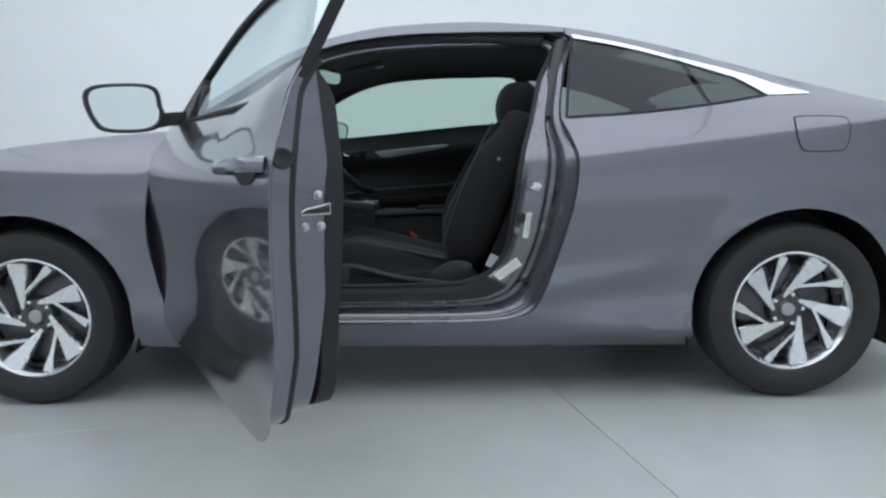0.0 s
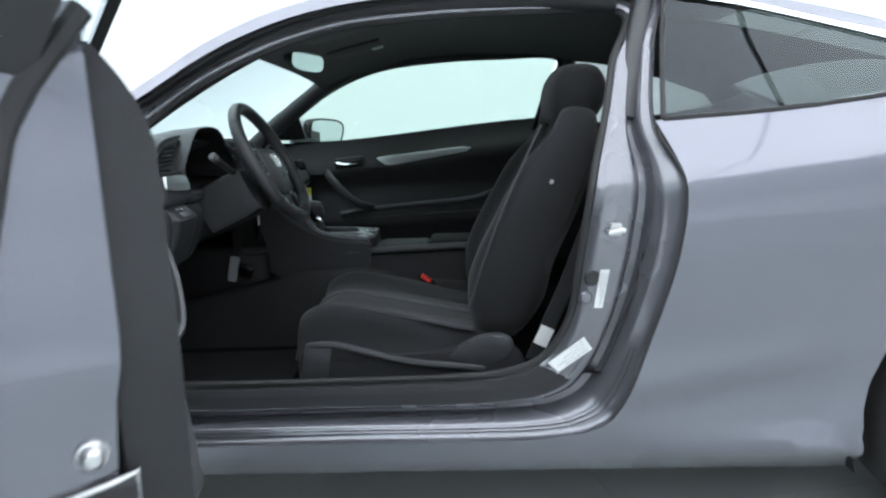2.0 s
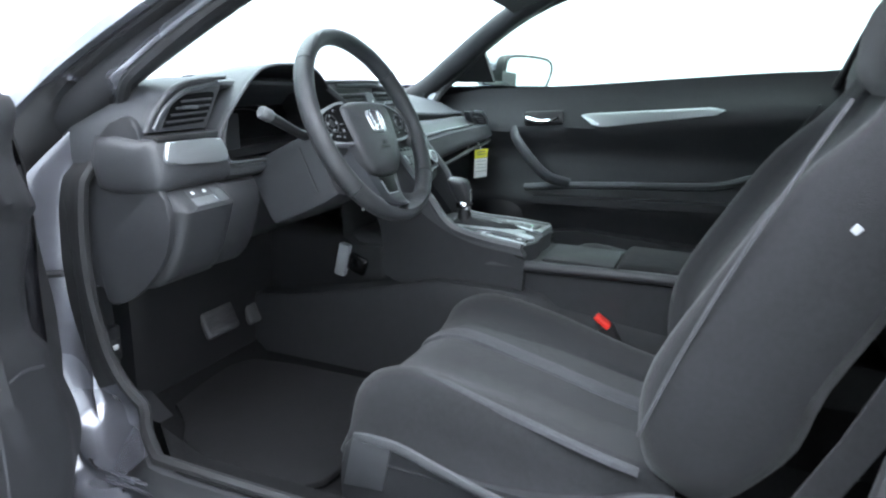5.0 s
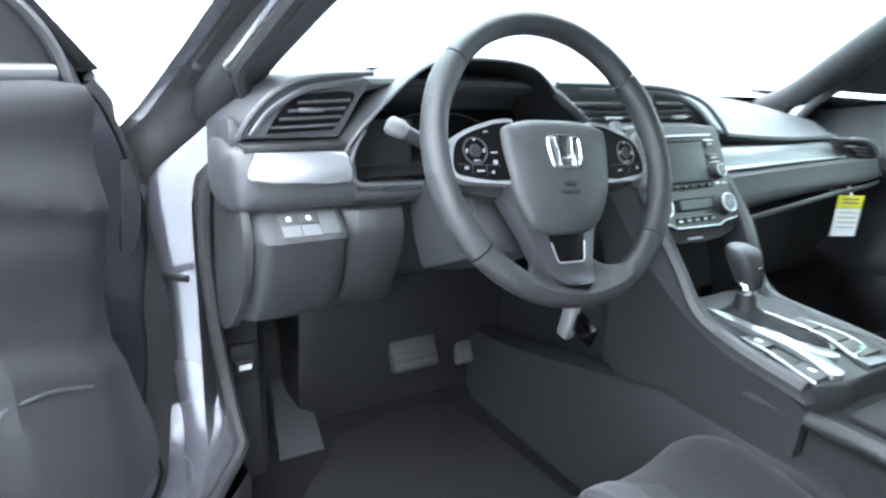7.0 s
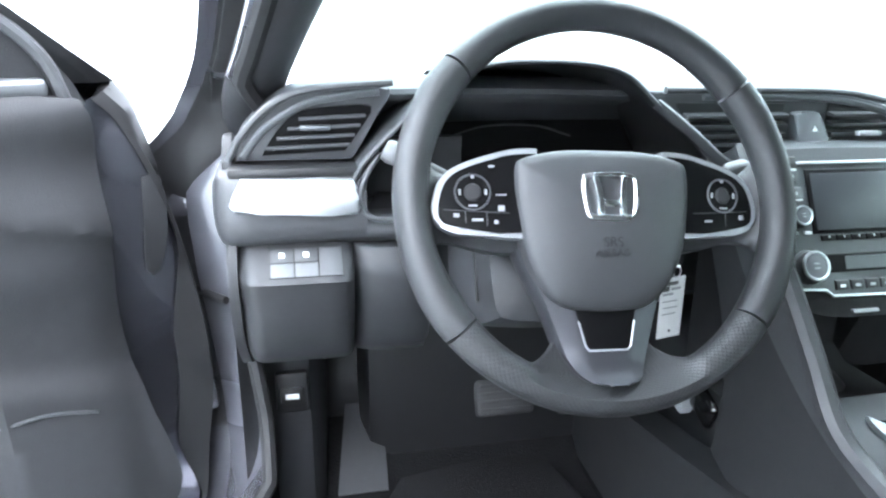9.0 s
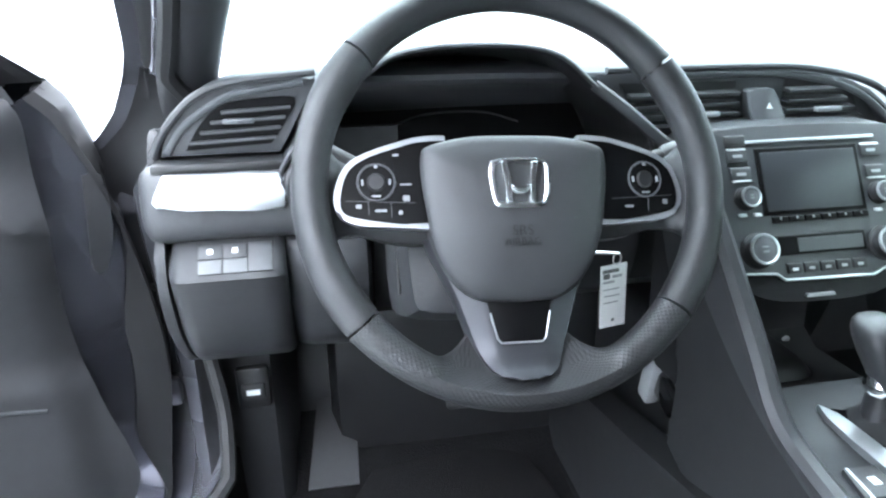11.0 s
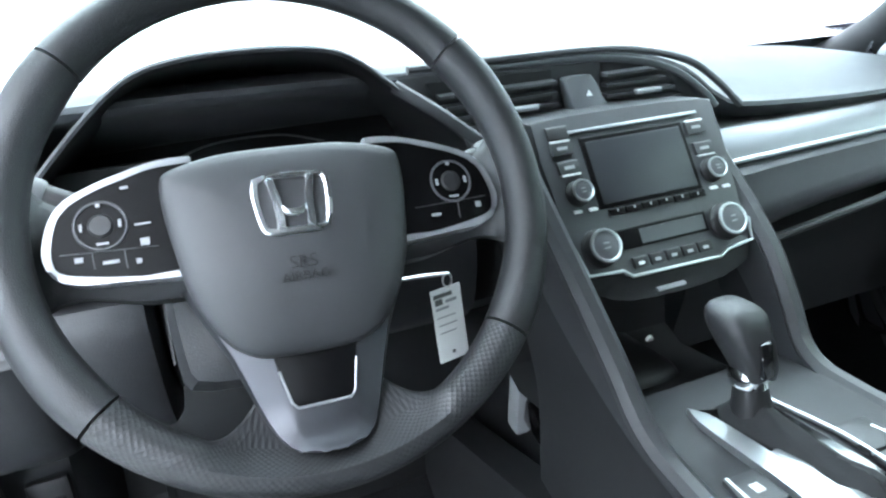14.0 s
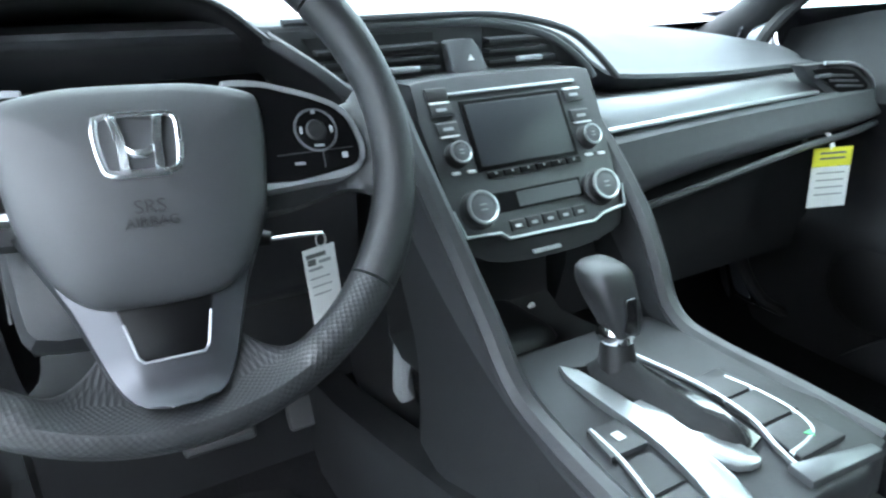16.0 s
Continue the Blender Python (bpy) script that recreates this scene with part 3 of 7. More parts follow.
def build_wheel(car, cx, s, spin):
    """Ten-spoke alloy wheel with its tyre; s is -1 on the driver's side."""
    put = lambda a, b, h: (cx + a, s * (0.774 + h), 0.317 + b)
    bm = bmesh.new()
    lathe(bm, [(0.212, -0.085), (0.222, -0.1), (0.27, -0.106), (0.302, -0.098), (0.313, -0.075), (0.3165, -0.03), (0.317, 0.03), (0.313, 0.075), (0.302, 0.096), (0.285, 0.103), (0.262, 0.106), (0.24, 0.102), (0.225, 0.094), (0.213, 0.085)], put, 64)
    tyre = part("wheel", bm, TYRE, car, "black road tyre on an alloy wheel")
    bm = bmesh.new()
    lathe(bm, [(0.196, -0.08), (0.19, -0.02), (0.192, 0.05), (0.2, 0.078), (0.208, 0.088), (0.2145, 0.086), (0.2145, 0.08)], put, 64)
    part("rim", bm, ALLOY, tyre, "machined alloy rim")
    bm = bmesh.new()
    lathe(bm, [(0.0, 0.012), (0.15, 0.012), (0.185, -0.01), (0.19, -0.03)], put, 40)
    part("brake_disc", bm, ALLOY_DARK, tyre, "dark brake parts behind the spokes")
    pol = lambda r, deg: Vector((r * math.cos(radians(deg)), r * math.sin(radians(deg)), 0))
    for i in range(5):
        phi = spin + 72 * i
        for wide, p0, p1, ws in ((True, pol(0.050, phi + 48), pol(0.2, phi), (0.006, 0.012, 0.016, 0.021, 0.027, 0.034, 0.036)), (False, pol(0.082, phi + 26), pol(0.2, phi - 34), (0.007, 0.0065, 0.0065, 0.007, 0.009, 0.015, 0.017))):
            bm = bmesh.new()
            rings = []
            e = (p1 - p0).normalized()
            e = Vector((-e.y, e.x, 0))
            for k in range(7):
                c, w = p0.lerp(p1, k / 6), ws[k]
                h = 0.044 + 0.036 * min(1, c.length / 0.2) ** 1.4
                rings.append([put(*(c + e * u)[:2], hh) for u, hh in ((-w, h - 0.002), (-w * 0.88, h + 0.004), (w * 0.88, h + 0.004), (w, h - 0.002), (w * 0.8, h - 0.035), (-w * 0.8, h - 0.035))])
            loft(bm, rings)
            part("spoke", bm, ALLOY, tyre, ("broad machined spoke" if wide else "slim machined spoke") if i == 0 else "", sharp=30)
    bm = bmesh.new()
    lathe(bm, [(0.0, 0.056), (0.026, 0.055), (0.03, 0.05), (0.034, 0.046), (0.06, 0.043), (0.068, 0.03), (0.07, 0.0)], put, 32)
    part("hub", bm, ALLOY_DARK, tyre)
    bm = bmesh.new()
    lathe(bm, [(0.0, 0.0585), (0.022, 0.058), (0.0245, 0.055)], put, 24)
    part("centre_cap", bm, SATIN, tyre, "round silver centre cap with a plain badge")
    for i in range(5):
        a = 2 * math.pi * i / 5 + radians(spin + 10)
        bm = bmesh.new()
        px, pz = 0.055 * math.cos(a), 0.055 * math.sin(a)
        lathe(bm, [(0.0, 0.056), (0.006, 0.056), (0.009, 0.052), (0.0095, 0.035)], lambda u, v, h: put(u + px, v + pz, h), 10)
        part("wheel_nut", bm, CHROME, tyre)


HINGE = Vector((-0.87, -0.80, 0))
SWING = Matrix.Translation(HINGE + Vector((0.029, 0.015, 0))) @ Matrix.Rotation(radians(-59.2), 4, "Z") @ Matrix.Translation(-HINGE)


def build_open_door(car):
    """Built shut, then swung out on its hinge."""
    def rim(x, z):
        return -half(x, z, False) - 0.028 * min(max((z - 0.86) / 0.14, 0), 1) * min(max((x - 0.05) / 0.35, 0), 1)
    skin = [(x + (0.012 if x < -0.5 else -0.008 if x > 0.2 else 0), z) for x, z in flat2(CUT[2:16], 5)] + [(-0.79, 0.985), (-0.3, 0.996), (0.2, 1.012), (0.36, 1.03), (0.510, 1.063)]
    door = part("door", turned(sheet(skin, rim, 0.03), SWING), PAINT, car, "driver's door in grey metallic paint, wide open")
    # shut faces: rear edge, bottom, front
    rear = flat2([(0.510, 1.065), (0.522, 1.02), (0.540, 0.95), (0.557, 0.87), (0.553, 0.76), (0.532, 0.64), (0.497, 0.53), (0.448, 0.415), (0.385, 0.335), (0.25, 0.293)], 5)
    bot = [(0.25, 0.29), (-0.2, 0.29), (-0.70, 0.29)]
    front = flat2([(-0.70, 0.29), (-0.84, 0.312), (-0.876, 0.45), (-0.896, 0.61), (-0.872, 0.80), (-0.822, 0.94), (-0.79, 0.985)], 5)
    loop = rear + bot[1:-1] + front
    cxz = (-0.15, 0.65)
    def inset(q, d):
        v = Vector((cxz[0] - q[0], cxz[1] - q[1])).normalized()
        return (q[0] + v.x * d, q[1] + v.y * d)
    bm = bmesh.new()
    rows = []
    for d, dy in ((0.0, 0.0), (0.0, 0.006), (0.008, 0.010), (0.012, 0.044), (0.018, 0.048), (0.030, 0.052), (0.036, 0.116), (0.05, 0.121), (0.07, 0.121), (0.17, 0.121)):
        rows.append([(*inset(q, d), dy) for q in loop])
    thin = lambda z, dy: dy * (1 - 0.55 * min(max((z - 0.86) / 0.16, 0), 1)) if dy < 0.06 else dy
    loft(bm, [[(u, min(rim(*loop[j]) + thin(v, dy), -0.770), v) for j, (u, v, dy) in enumerate(r)] for r in rows], closed=False, caps=False)
    part("door_shell", turned(bm, SWING), PAINT, door, "painted inner shell of the door")
    bm = bmesh.new()
    tube(bm, [(inset(q, 0.016)[0], rim(*q) + thin(q[1], 0.048), inset(q, 0.016)[1]) for q in loop], 0.007, 8)
    part("weatherstrip", turned(bm, SWING), RUBBER, door, "black weatherstrip round the door edge")
    # black seal over the hinge side of the shell, widened to paint the shade there, and a plugged slot beside it
    hinge = [q for q in loop if q[0] < -0.66]
    bm = bmesh.new()
    wide = lambda z: 0.042 * min(max((0.78 - z) / 0.12, 0), 1) * min(max((z - 0.36) / 0.1, 0), 1)
    at = lambda q, d: inset(q, d + (wide(q[1]) if d > 0.034 else 0))
    loft(bm, [[(at(q, d)[0], min(rim(*q) + thin(q[1], dy), -0.766), at(q, d)[1]) for q in hinge] for d, dy in ((-0.001, 0.004), (-0.003, 0.012), (0.006, 0.046), (0.020, 0.060), (0.028, 0.112), (0.033, 0.121), (0.036, 0.124))], closed=False, caps=False)
    part("hinge_side_seal_shade", turned(bm, SWING), RUBBER, door, "black seal and painted shade on the hinge side of the door")
    bm = bmesh.new()
    plate(bm, flat2([(-0.803, 0.868), (-0.826, 0.866), (-0.828, 0.80), (-0.812, 0.742), (-0.794, 0.745), (-0.798, 0.80), (-0.803, 0.868)], 2)[:-1], lambda u, v, w: (u, -0.771 + w, v), 0.0025, 0.001)
    part("slot_cover", turned(bm, SWING), DOOR_TRIM, door, "dark oblong cover near the hinges")
    # trim panel inside
    trim = [inset(q, 0.042) for q in rear + bot[1:-1]] + flat2([(-0.66, 0.345), (-0.74, 0.378), (-0.785, 0.44), (-0.782, 0.50), (-0.764, 0.58), (-0.750, 0.70), (-0.748, 0.85), (-0.748, 0.94), (-0.738, 0.972)], 4)
    trim += [(-0.66, 0.985), (-0.3, 0.992), (0.2, 1.006), (0.34, 1.024), (0.43, 1.045)]
    def inner(x, z):
        # the top leans outwards, most of all towards the rear corner
        k = min(max((x - 0.1) / 0.25, 0), 1)
        top = 0.05 * min(max((z - 0.96) / 0.06, 0), 1) ** 2 * (1 - k) + 0.036 * min(max((z - 0.975) / 0.075, 0), 1) ** 2 * k
        return -0.738 - top + relief(x, z) * min(1, max(0, (0.50 - x) / 0.15))
    def relief(x, z):
        y = 0.0
        y += 0.014 * math.exp(-(((z - 0.955) / 0.035) ** 2))
        s = math.exp(-(((z - 0.79) / 0.05) ** 2))
        y += 0.012 * s
        y -= 0.03 * math.exp(-(((z - 0.66) / 0.10) ** 2)) * (1 if -0.6 < x < 0.35 else 0.3)
        y += 0.014 * math.exp(-(((z - 0.45) / 0.10) ** 2))
        y -= 0.012 * max(0, min(1, (-0.70 - x) / 0.05)) ** 2
        zc = min(0.885, 0.852 + 0.25 * (x + 0.616))
        y += 0.016 * (math.exp(-(((z - zc) / 0.05) ** 2)) if z > zc else math.exp(-(((zc - z) / 0.012) ** 2)))
        zl = min(0.69, 0.66 + 0.30 * (x + 0.606))
        y += 0.018 * min(max((zl + 0.012 - z) / 0.024, 0), 1)
        return y
    bm = sheet(trim, inner, 0.014, -0.036)
    part("door_trim", turned(bm, SWING), DOOR_TRIM, door, "black moulded door trim panel")
    # armrest and pull
    bm = bmesh.new()
    rings = []
    for t in range(13):
        x = -0.45 + 0.80 * t / 12
        z = 0.655 + 0.05 * (t / 12) + (-0.05 if t == 0 else 0)
        w = 0.07 * math.sin(math.pi * min(1, (t + 0.6) / 4) / 2) * (1 - 0.72 * max(0, t - 4) / 8)
        y0 = -0.735
        rings.append([(x, y0, z - 0.035), (x, y0 + w * 0.9, z - 0.03), (x, y0 + w + 0.008, z - 0.012), (x, y0 + w, z + 0.004), (x, y0 + w * 0.6, z + 0.008), (x, y0, z + 0.006)])
    loft(bm, rings)
    part("armrest", turned(bm, SWING), TRIM_GREY, door, "grey padded armrest")
    bm = bmesh.new()
    tube(bm, catmull([(-0.42, -0.72, 0.835), (-0.395, -0.655, 0.82), (-0.36, -0.635, 0.77), (-0.32, -0.63, 0.71), (-0.28, -0.64, 0.66), (-0.23, -0.69, 0.64)], 5), 0.017, 10, flat=0.6)
    part("pull_handle", turned(bm, SWING), TRIM_GREY, door, "grey door pull")
    bm = bmesh.new()
    plate(bm, flat2([(-0.21, 0.885), (-0.12, 0.907), (0.24, 0.935), (0.25, 0.925), (0.22, 0.908), (-0.12, 0.865), (-0.19, 0.858), (-0.21, 0.885)], 3)[:-1], lambda u, v, w: (u, inner(u, v) - 0.002 + w, v), 0.008, 0.002)
    part("silver_inlay", turned(bm, SWING), SATIN, door, "silver inlay strip")
    bm = bmesh.new()
    rbox(bm, (-0.305, -0.708, 0.88), (0.12, 0.02, 0.05), 0.008)
    part("release_cup", turned(bm, SWING), BLACK, door)
    bm = bmesh.new()
    tube(bm, [(-0.36, -0.695, 0.875), (-0.33, -0.68, 0.868), (-0.29, -0.68, 0.872), (-0.255, -0.695, 0.882)], 0.008, 8)
    part("release_lever", turned(bm, SWING), CHROME, door, "chrome inner door release")
    bm = bmesh.new()
    rbox(bm, (-0.30, -0.693, 0.674), (0.12, 0.05, 0.008), 0.003, Matrix.Rotation(radians(-3), 4, "Y"))
    part("switch_panel", turned(bm, SWING), GLOSS_BLACK, door, "black window switch panel")
    for i in range(4):
        bm = bmesh.new()
        rbox(bm, (-0.335 + 0.024 * i, -0.688, 0.681), (0.016, 0.022, 0.006), 0.002)
        part("switch", turned(bm, SWING), BLACK, door)
    bm = bmesh.new()
    loft(bm, [[(x, -0.730 + d, z) for x, z in [(-0.56, 0.40), (0.22, 0.40), (0.26, 0.50), (0.2, 0.60), (-0.50, 0.60), (-0.54, 0.5)]] for d in (0.0, 0.014)])
    part("door_pocket", turned(bm, SWING), DOOR_TRIM, door, "moulded door pocket")
    bm = bmesh.new()
    tube(bm, catmull([(x, inner(x, z) + 0.001, z) for x, z in ((-0.53, 0.48), (-0.561, 0.547), (-0.59, 0.60), (-0.615, 0.613), (-0.653, 0.61), (-0.70, 0.595))], 5), 0.0022, 6)
    part("trim_seam", turned(bm, SWING), TRIM_GREY, door)
    # sail panel behind the mirror, with a pale frame and a bar under it
    bm = sheet(flat2([(-0.748, 0.964), (-0.733, 0.997), (-0.70, 1.038), (-0.655, 1.075), (-0.57, 1.10), (-0.53, 1.08), (-0.53, 0.975)], 3), lambda x, z: -0.752 + 0.25 * max(0, z - 1.0), 0.02, -0.02)
    sail = part("sail_trim", turned(bm, SWING), DOOR_TRIM, door, "black corner trim behind the outside mirror")
    bm = bmesh.new()
    tube(bm, catmull([(-0.60, -0.735, 1.082), (-0.65, -0.738, 1.072), (-0.682, -0.742, 1.05), (-0.712, -0.748, 1.014), (-0.727, -0.748, 0.968)], 5), 0.008, 8)
    part("sail_frame", turned(bm, SWING), TRIM_GREY, sail, "grey frame of the corner trim")
    bm = bmesh.new()
    rbox(bm, (-0.585, -0.744, 0.988), (0.25, 0.02, 0.022), 0.008, Matrix.Rotation(radians(-1), 4, "Y"), 3)
    part("trim_bar", turned(bm, SWING), SATIN_DARK, door, "satin grey bar along the top of the trim")
    # latch, bolts, plug on the rear shut face
    def on_face(z, off):
        q = min(rear, key=lambda p: abs(p[1] - z))
        u, v = inset(q, 0.037)
        return Vector((u + 0.004, near(*q) + off, z))
    for z, off in ((0.813, 0.104), (0.756, 0.078), (0.756, 0.109)):
        c = on_face(z, off)
        bm = bmesh.new()
        lathe(bm, [(0, 0.010), (0.004, 0.0095), (0.0065, 0.007), (0.007, 0.003), (0.0085, 0.002), (0.009, -0.004)], lambda u, v, h: c + Vector((h, u, v)), 12)
        part("bolt", turned(bm, SWING), STEEL, door, "zinc bolt head")
    c = on_face(0.786, 0.098)
    bm = bmesh.new()
    rbox(bm, c, (0.004, 0.054, 0.018), 0.002)
    part("latch", turned(bm, SWING), ALLOY_DARK, door, "steel door latch")
    bm = bmesh.new()
    rbox(bm, c + Vector((0.001, 0.006, 0)), (0.0055, 0.042, 0.009), 0.002)
    part("latch_slot", turned(bm, SWING), BLACK, door)
    bm = bmesh.new()
    tube(bm, [c + Vector((0.004, y, z)) for y, z in ((-0.026, -0.007), (0.028, -0.007), (0.028, 0.012), (0.012, 0.008), (-0.018, 0.003), (-0.026, -0.002))], 0.0016, 6, True)
    part("latch_edge", turned(bm, SWING), STEEL, door, "bright edge of the latch opening")
    q = min(rear, key=lambda p: abs(p[1] - 0.875))
    c = Vector((inset(q, 0.010)[0] + 0.003, rim(*q) + 0.026, 0.88))
    bm = bmesh.new()
    lathe(bm, [(0, 0.002), (0.012, 0.002), (0.015, 0.004), (0.018, 0.003), (0.019, -0.004)], lambda u, v, h: c + Vector((h, u, v)), 24)
    part("rubber_plug", turned(bm, SWING), BLACK, door, "round black rubber plug")
    # outer handle
    bm = bmesh.new()
    tube(bm, catmull([(0.30, near(0.3, 0.86) - 0.002, 0.86), (0.33, near(0.33, 0.862) - 0.035, 0.862), (0.42, near(0.42, 0.866) - 0.04, 0.866), (0.50, near(0.5, 0.87) - 0.03, 0.87), (0.525, near(0.52, 0.87), 0.87)], 5), 0.014, 10, flat=0.7)
    part("outer_handle", turned(bm, SWING), PAINT, door, "body-coloured outer door handle")
    bm = sheet([(0.34 + 0.075 * math.cos(a) + 0.08, 0.862 + 0.032 * math.sin(a)) for a in [2 * math.pi * i / 20 for i in range(20)]], lambda x, z: near(x, z) - 0.0015, 0.03)
    part("handle_cup", turned(bm, SWING), RUBBER, door)
    # window glass and frame
    def upright(x, z):
        return rim(x, min(z, 1.0)) + 0.47 * max(0, z - 1.0)
    top = flat2([(0.51, 1.0), (0.545, 1.17), (0.562, 1.30), (0.54, 1.318), (0.28, 1.322), (-0.02, 1.314), (-0.26, 1.283), (-0.45, 1.222), (-0.62, 1.12), (-0.755, 1.01), (-0.78, 0.985)], 4)
    gl = part("window", turned(sheet(top + [(-0.3, 0.985), (0.2, 0.99)], lambda x, z: upright(x, z) + 0.018, 0.06), SWING), GLASS_CLEAR, door, "raised door glass")
    gl.visible_shadow = False
    bm = bmesh.new()
    rings = []
    for i, (x, z) in enumerate(top):
        d = Vector((-0.05 - x, 0.95 - z)).normalized()
        y = upright(x, z)
        rings.append([(x, y + 0.004, z), (x + d.x * 0.012, y + 0.006, z + d.y * 0.012), (x + d.x * 0.014, y + 0.016, z + d.y * 0.014), (x + d.x * 0.016, y + 0.030, z + d.y * 0.016), (x + d.x * 0.004, y + 0.032, z + d.y * 0.004)])
    loft(bm, rings)
    part("window_frame", turned(bm, SWING), RUBBER, door, "slim black window frame")
    bm = sheet([(-0.79, 0.985), (-0.755, 1.012), (-0.62, 1.12), (-0.585, 1.12), (-0.57, 0.985)], lambda x, z: upright(x, z) + 0.006, 0.05, 0.025)
    part("mirror_base", turned(bm, SWING), BLACK, door)
    bm = bmesh.new()
    tube(bm, [(x, -half(x, 0.99, False) - 0.002, 0.987 + 0.008 * (x + 0.6)) for x in (-0.75, -0.3, 0.1, 0.515)], 0.007, 6)
    part("belt_moulding", turned(bm, SWING), RUBBER, door)
    build_mirror(door, -1, SWING)
    # check arm and hinges, at the pillar
    bm = bmesh.new()
    tube(bm, [(-0.82, -0.745, 0.676), (-0.88, -0.795, 0.672), (-0.86, -0.90, 0.665), (-0.83, -0.97, 0.662)], 0.006, 8)
    part("check_arm", bm, BLACK, car, "black door check arm")
    for z in (0.50, 0.815):
        bm = bmesh.new()
        rbox(bm, (-0.875, -0.795, z), (0.04, 0.04, 0.05), 0.008)
        tube(bm, [(-0.87, -0.82, z - 0.035), (-0.87, -0.82, z + 0.035)], 0.011, 10)
        part("hinge", bm, PAINT_DULL, car, "painted door hinge")


def build_mirror(parent, s, swing=None):
    """An outside mirror on its foot; s is -1 on the driver's side."""
    go = (lambda b: turned(b, swing)) if swing is not None else (lambda b: b)
    shape = flat2([(0.882, 1.03), (0.89, 1.076), (0.93, 1.092), (1.03, 1.088), (1.074, 1.073), (1.082, 1.04), (1.063, 0.985), (1.03, 0.957), (0.93, 0.957), (0.885, 0.98), (0.875, 1.03)], 4)[:-1]
    cy, cz = 0.985, 1.025
    if s > 0:
        shape = [(y, z - 0.018) for y, z in shape]
        cz -= 0.018
    lean = -0.12 if s < 0 else 0.6
    bm = bmesh.new()
    rings = []
    for x, k in ((-0.535, 0.93), (-0.53, 1.0), (-0.555, 1.03), (-0.60, 1.0), (-0.635, 0.85), (-0.655, 0.55)):
        rings.append([(x + lean * (y - cy), s * (cy + (y - cy) * k), cz + (z - cz) * k) for y, z in shape])
    loft(bm, rings)
    housing = part("mirror_housing", go(bm), PAINT, parent, "body-coloured outside mirror")
    bm = bmesh.new()
    loft(bm, [[(x + lean * (y - cy), s * (cy + (y - cy) * k), cz + (z - cz) * k) for y, z in shape] for x, k in ((-0.56, 1.035), (-0.535, 1.045), (-0.524, 1.02), (-0.522, 0.95), (-0.529, 0.885))], caps=False)
    part("mirror_rim", go(bm), BLACK, parent if swing is not None else housing)
    bm = bmesh.new()
    loft(bm, [[(x + lean * (y - cy), s * (cy + (y - cy) * k), cz + (z - cz) * k) for y, z in shape] for x, k in ((-0.531, 0.90), (-0.528, 0.90))])
    part("mirror_glass", go(bm), MIRROR, parent if swing is not None else housing, "mirror glass")
    bm = bmesh.new()
    loft(bm, [[(-0.55, s * 0.90, 0.965), (-0.62, s * 0.90, 0.965), (-0.62, s * 0.90, 1.01), (-0.55, s * 0.90, 1.01)], [(-0.57, s * 0.80, 0.985), (-0.68, s * 0.80, 0.985), (-0.68, s * 0.80, 1.02), (-0.57, s * 0.80, 1.02)]])
    part("mirror_foot", go(bm), BLACK, parent if swing is not None else housing)


CAR = build_car()
for wx in (-1.35, 1.35):
    for side in (-1, 1):
        build_wheel(CAR, wx, side, 28 if wx < 0 else 64)
build_open_door(CAR)
build_mirror(CAR, 1)


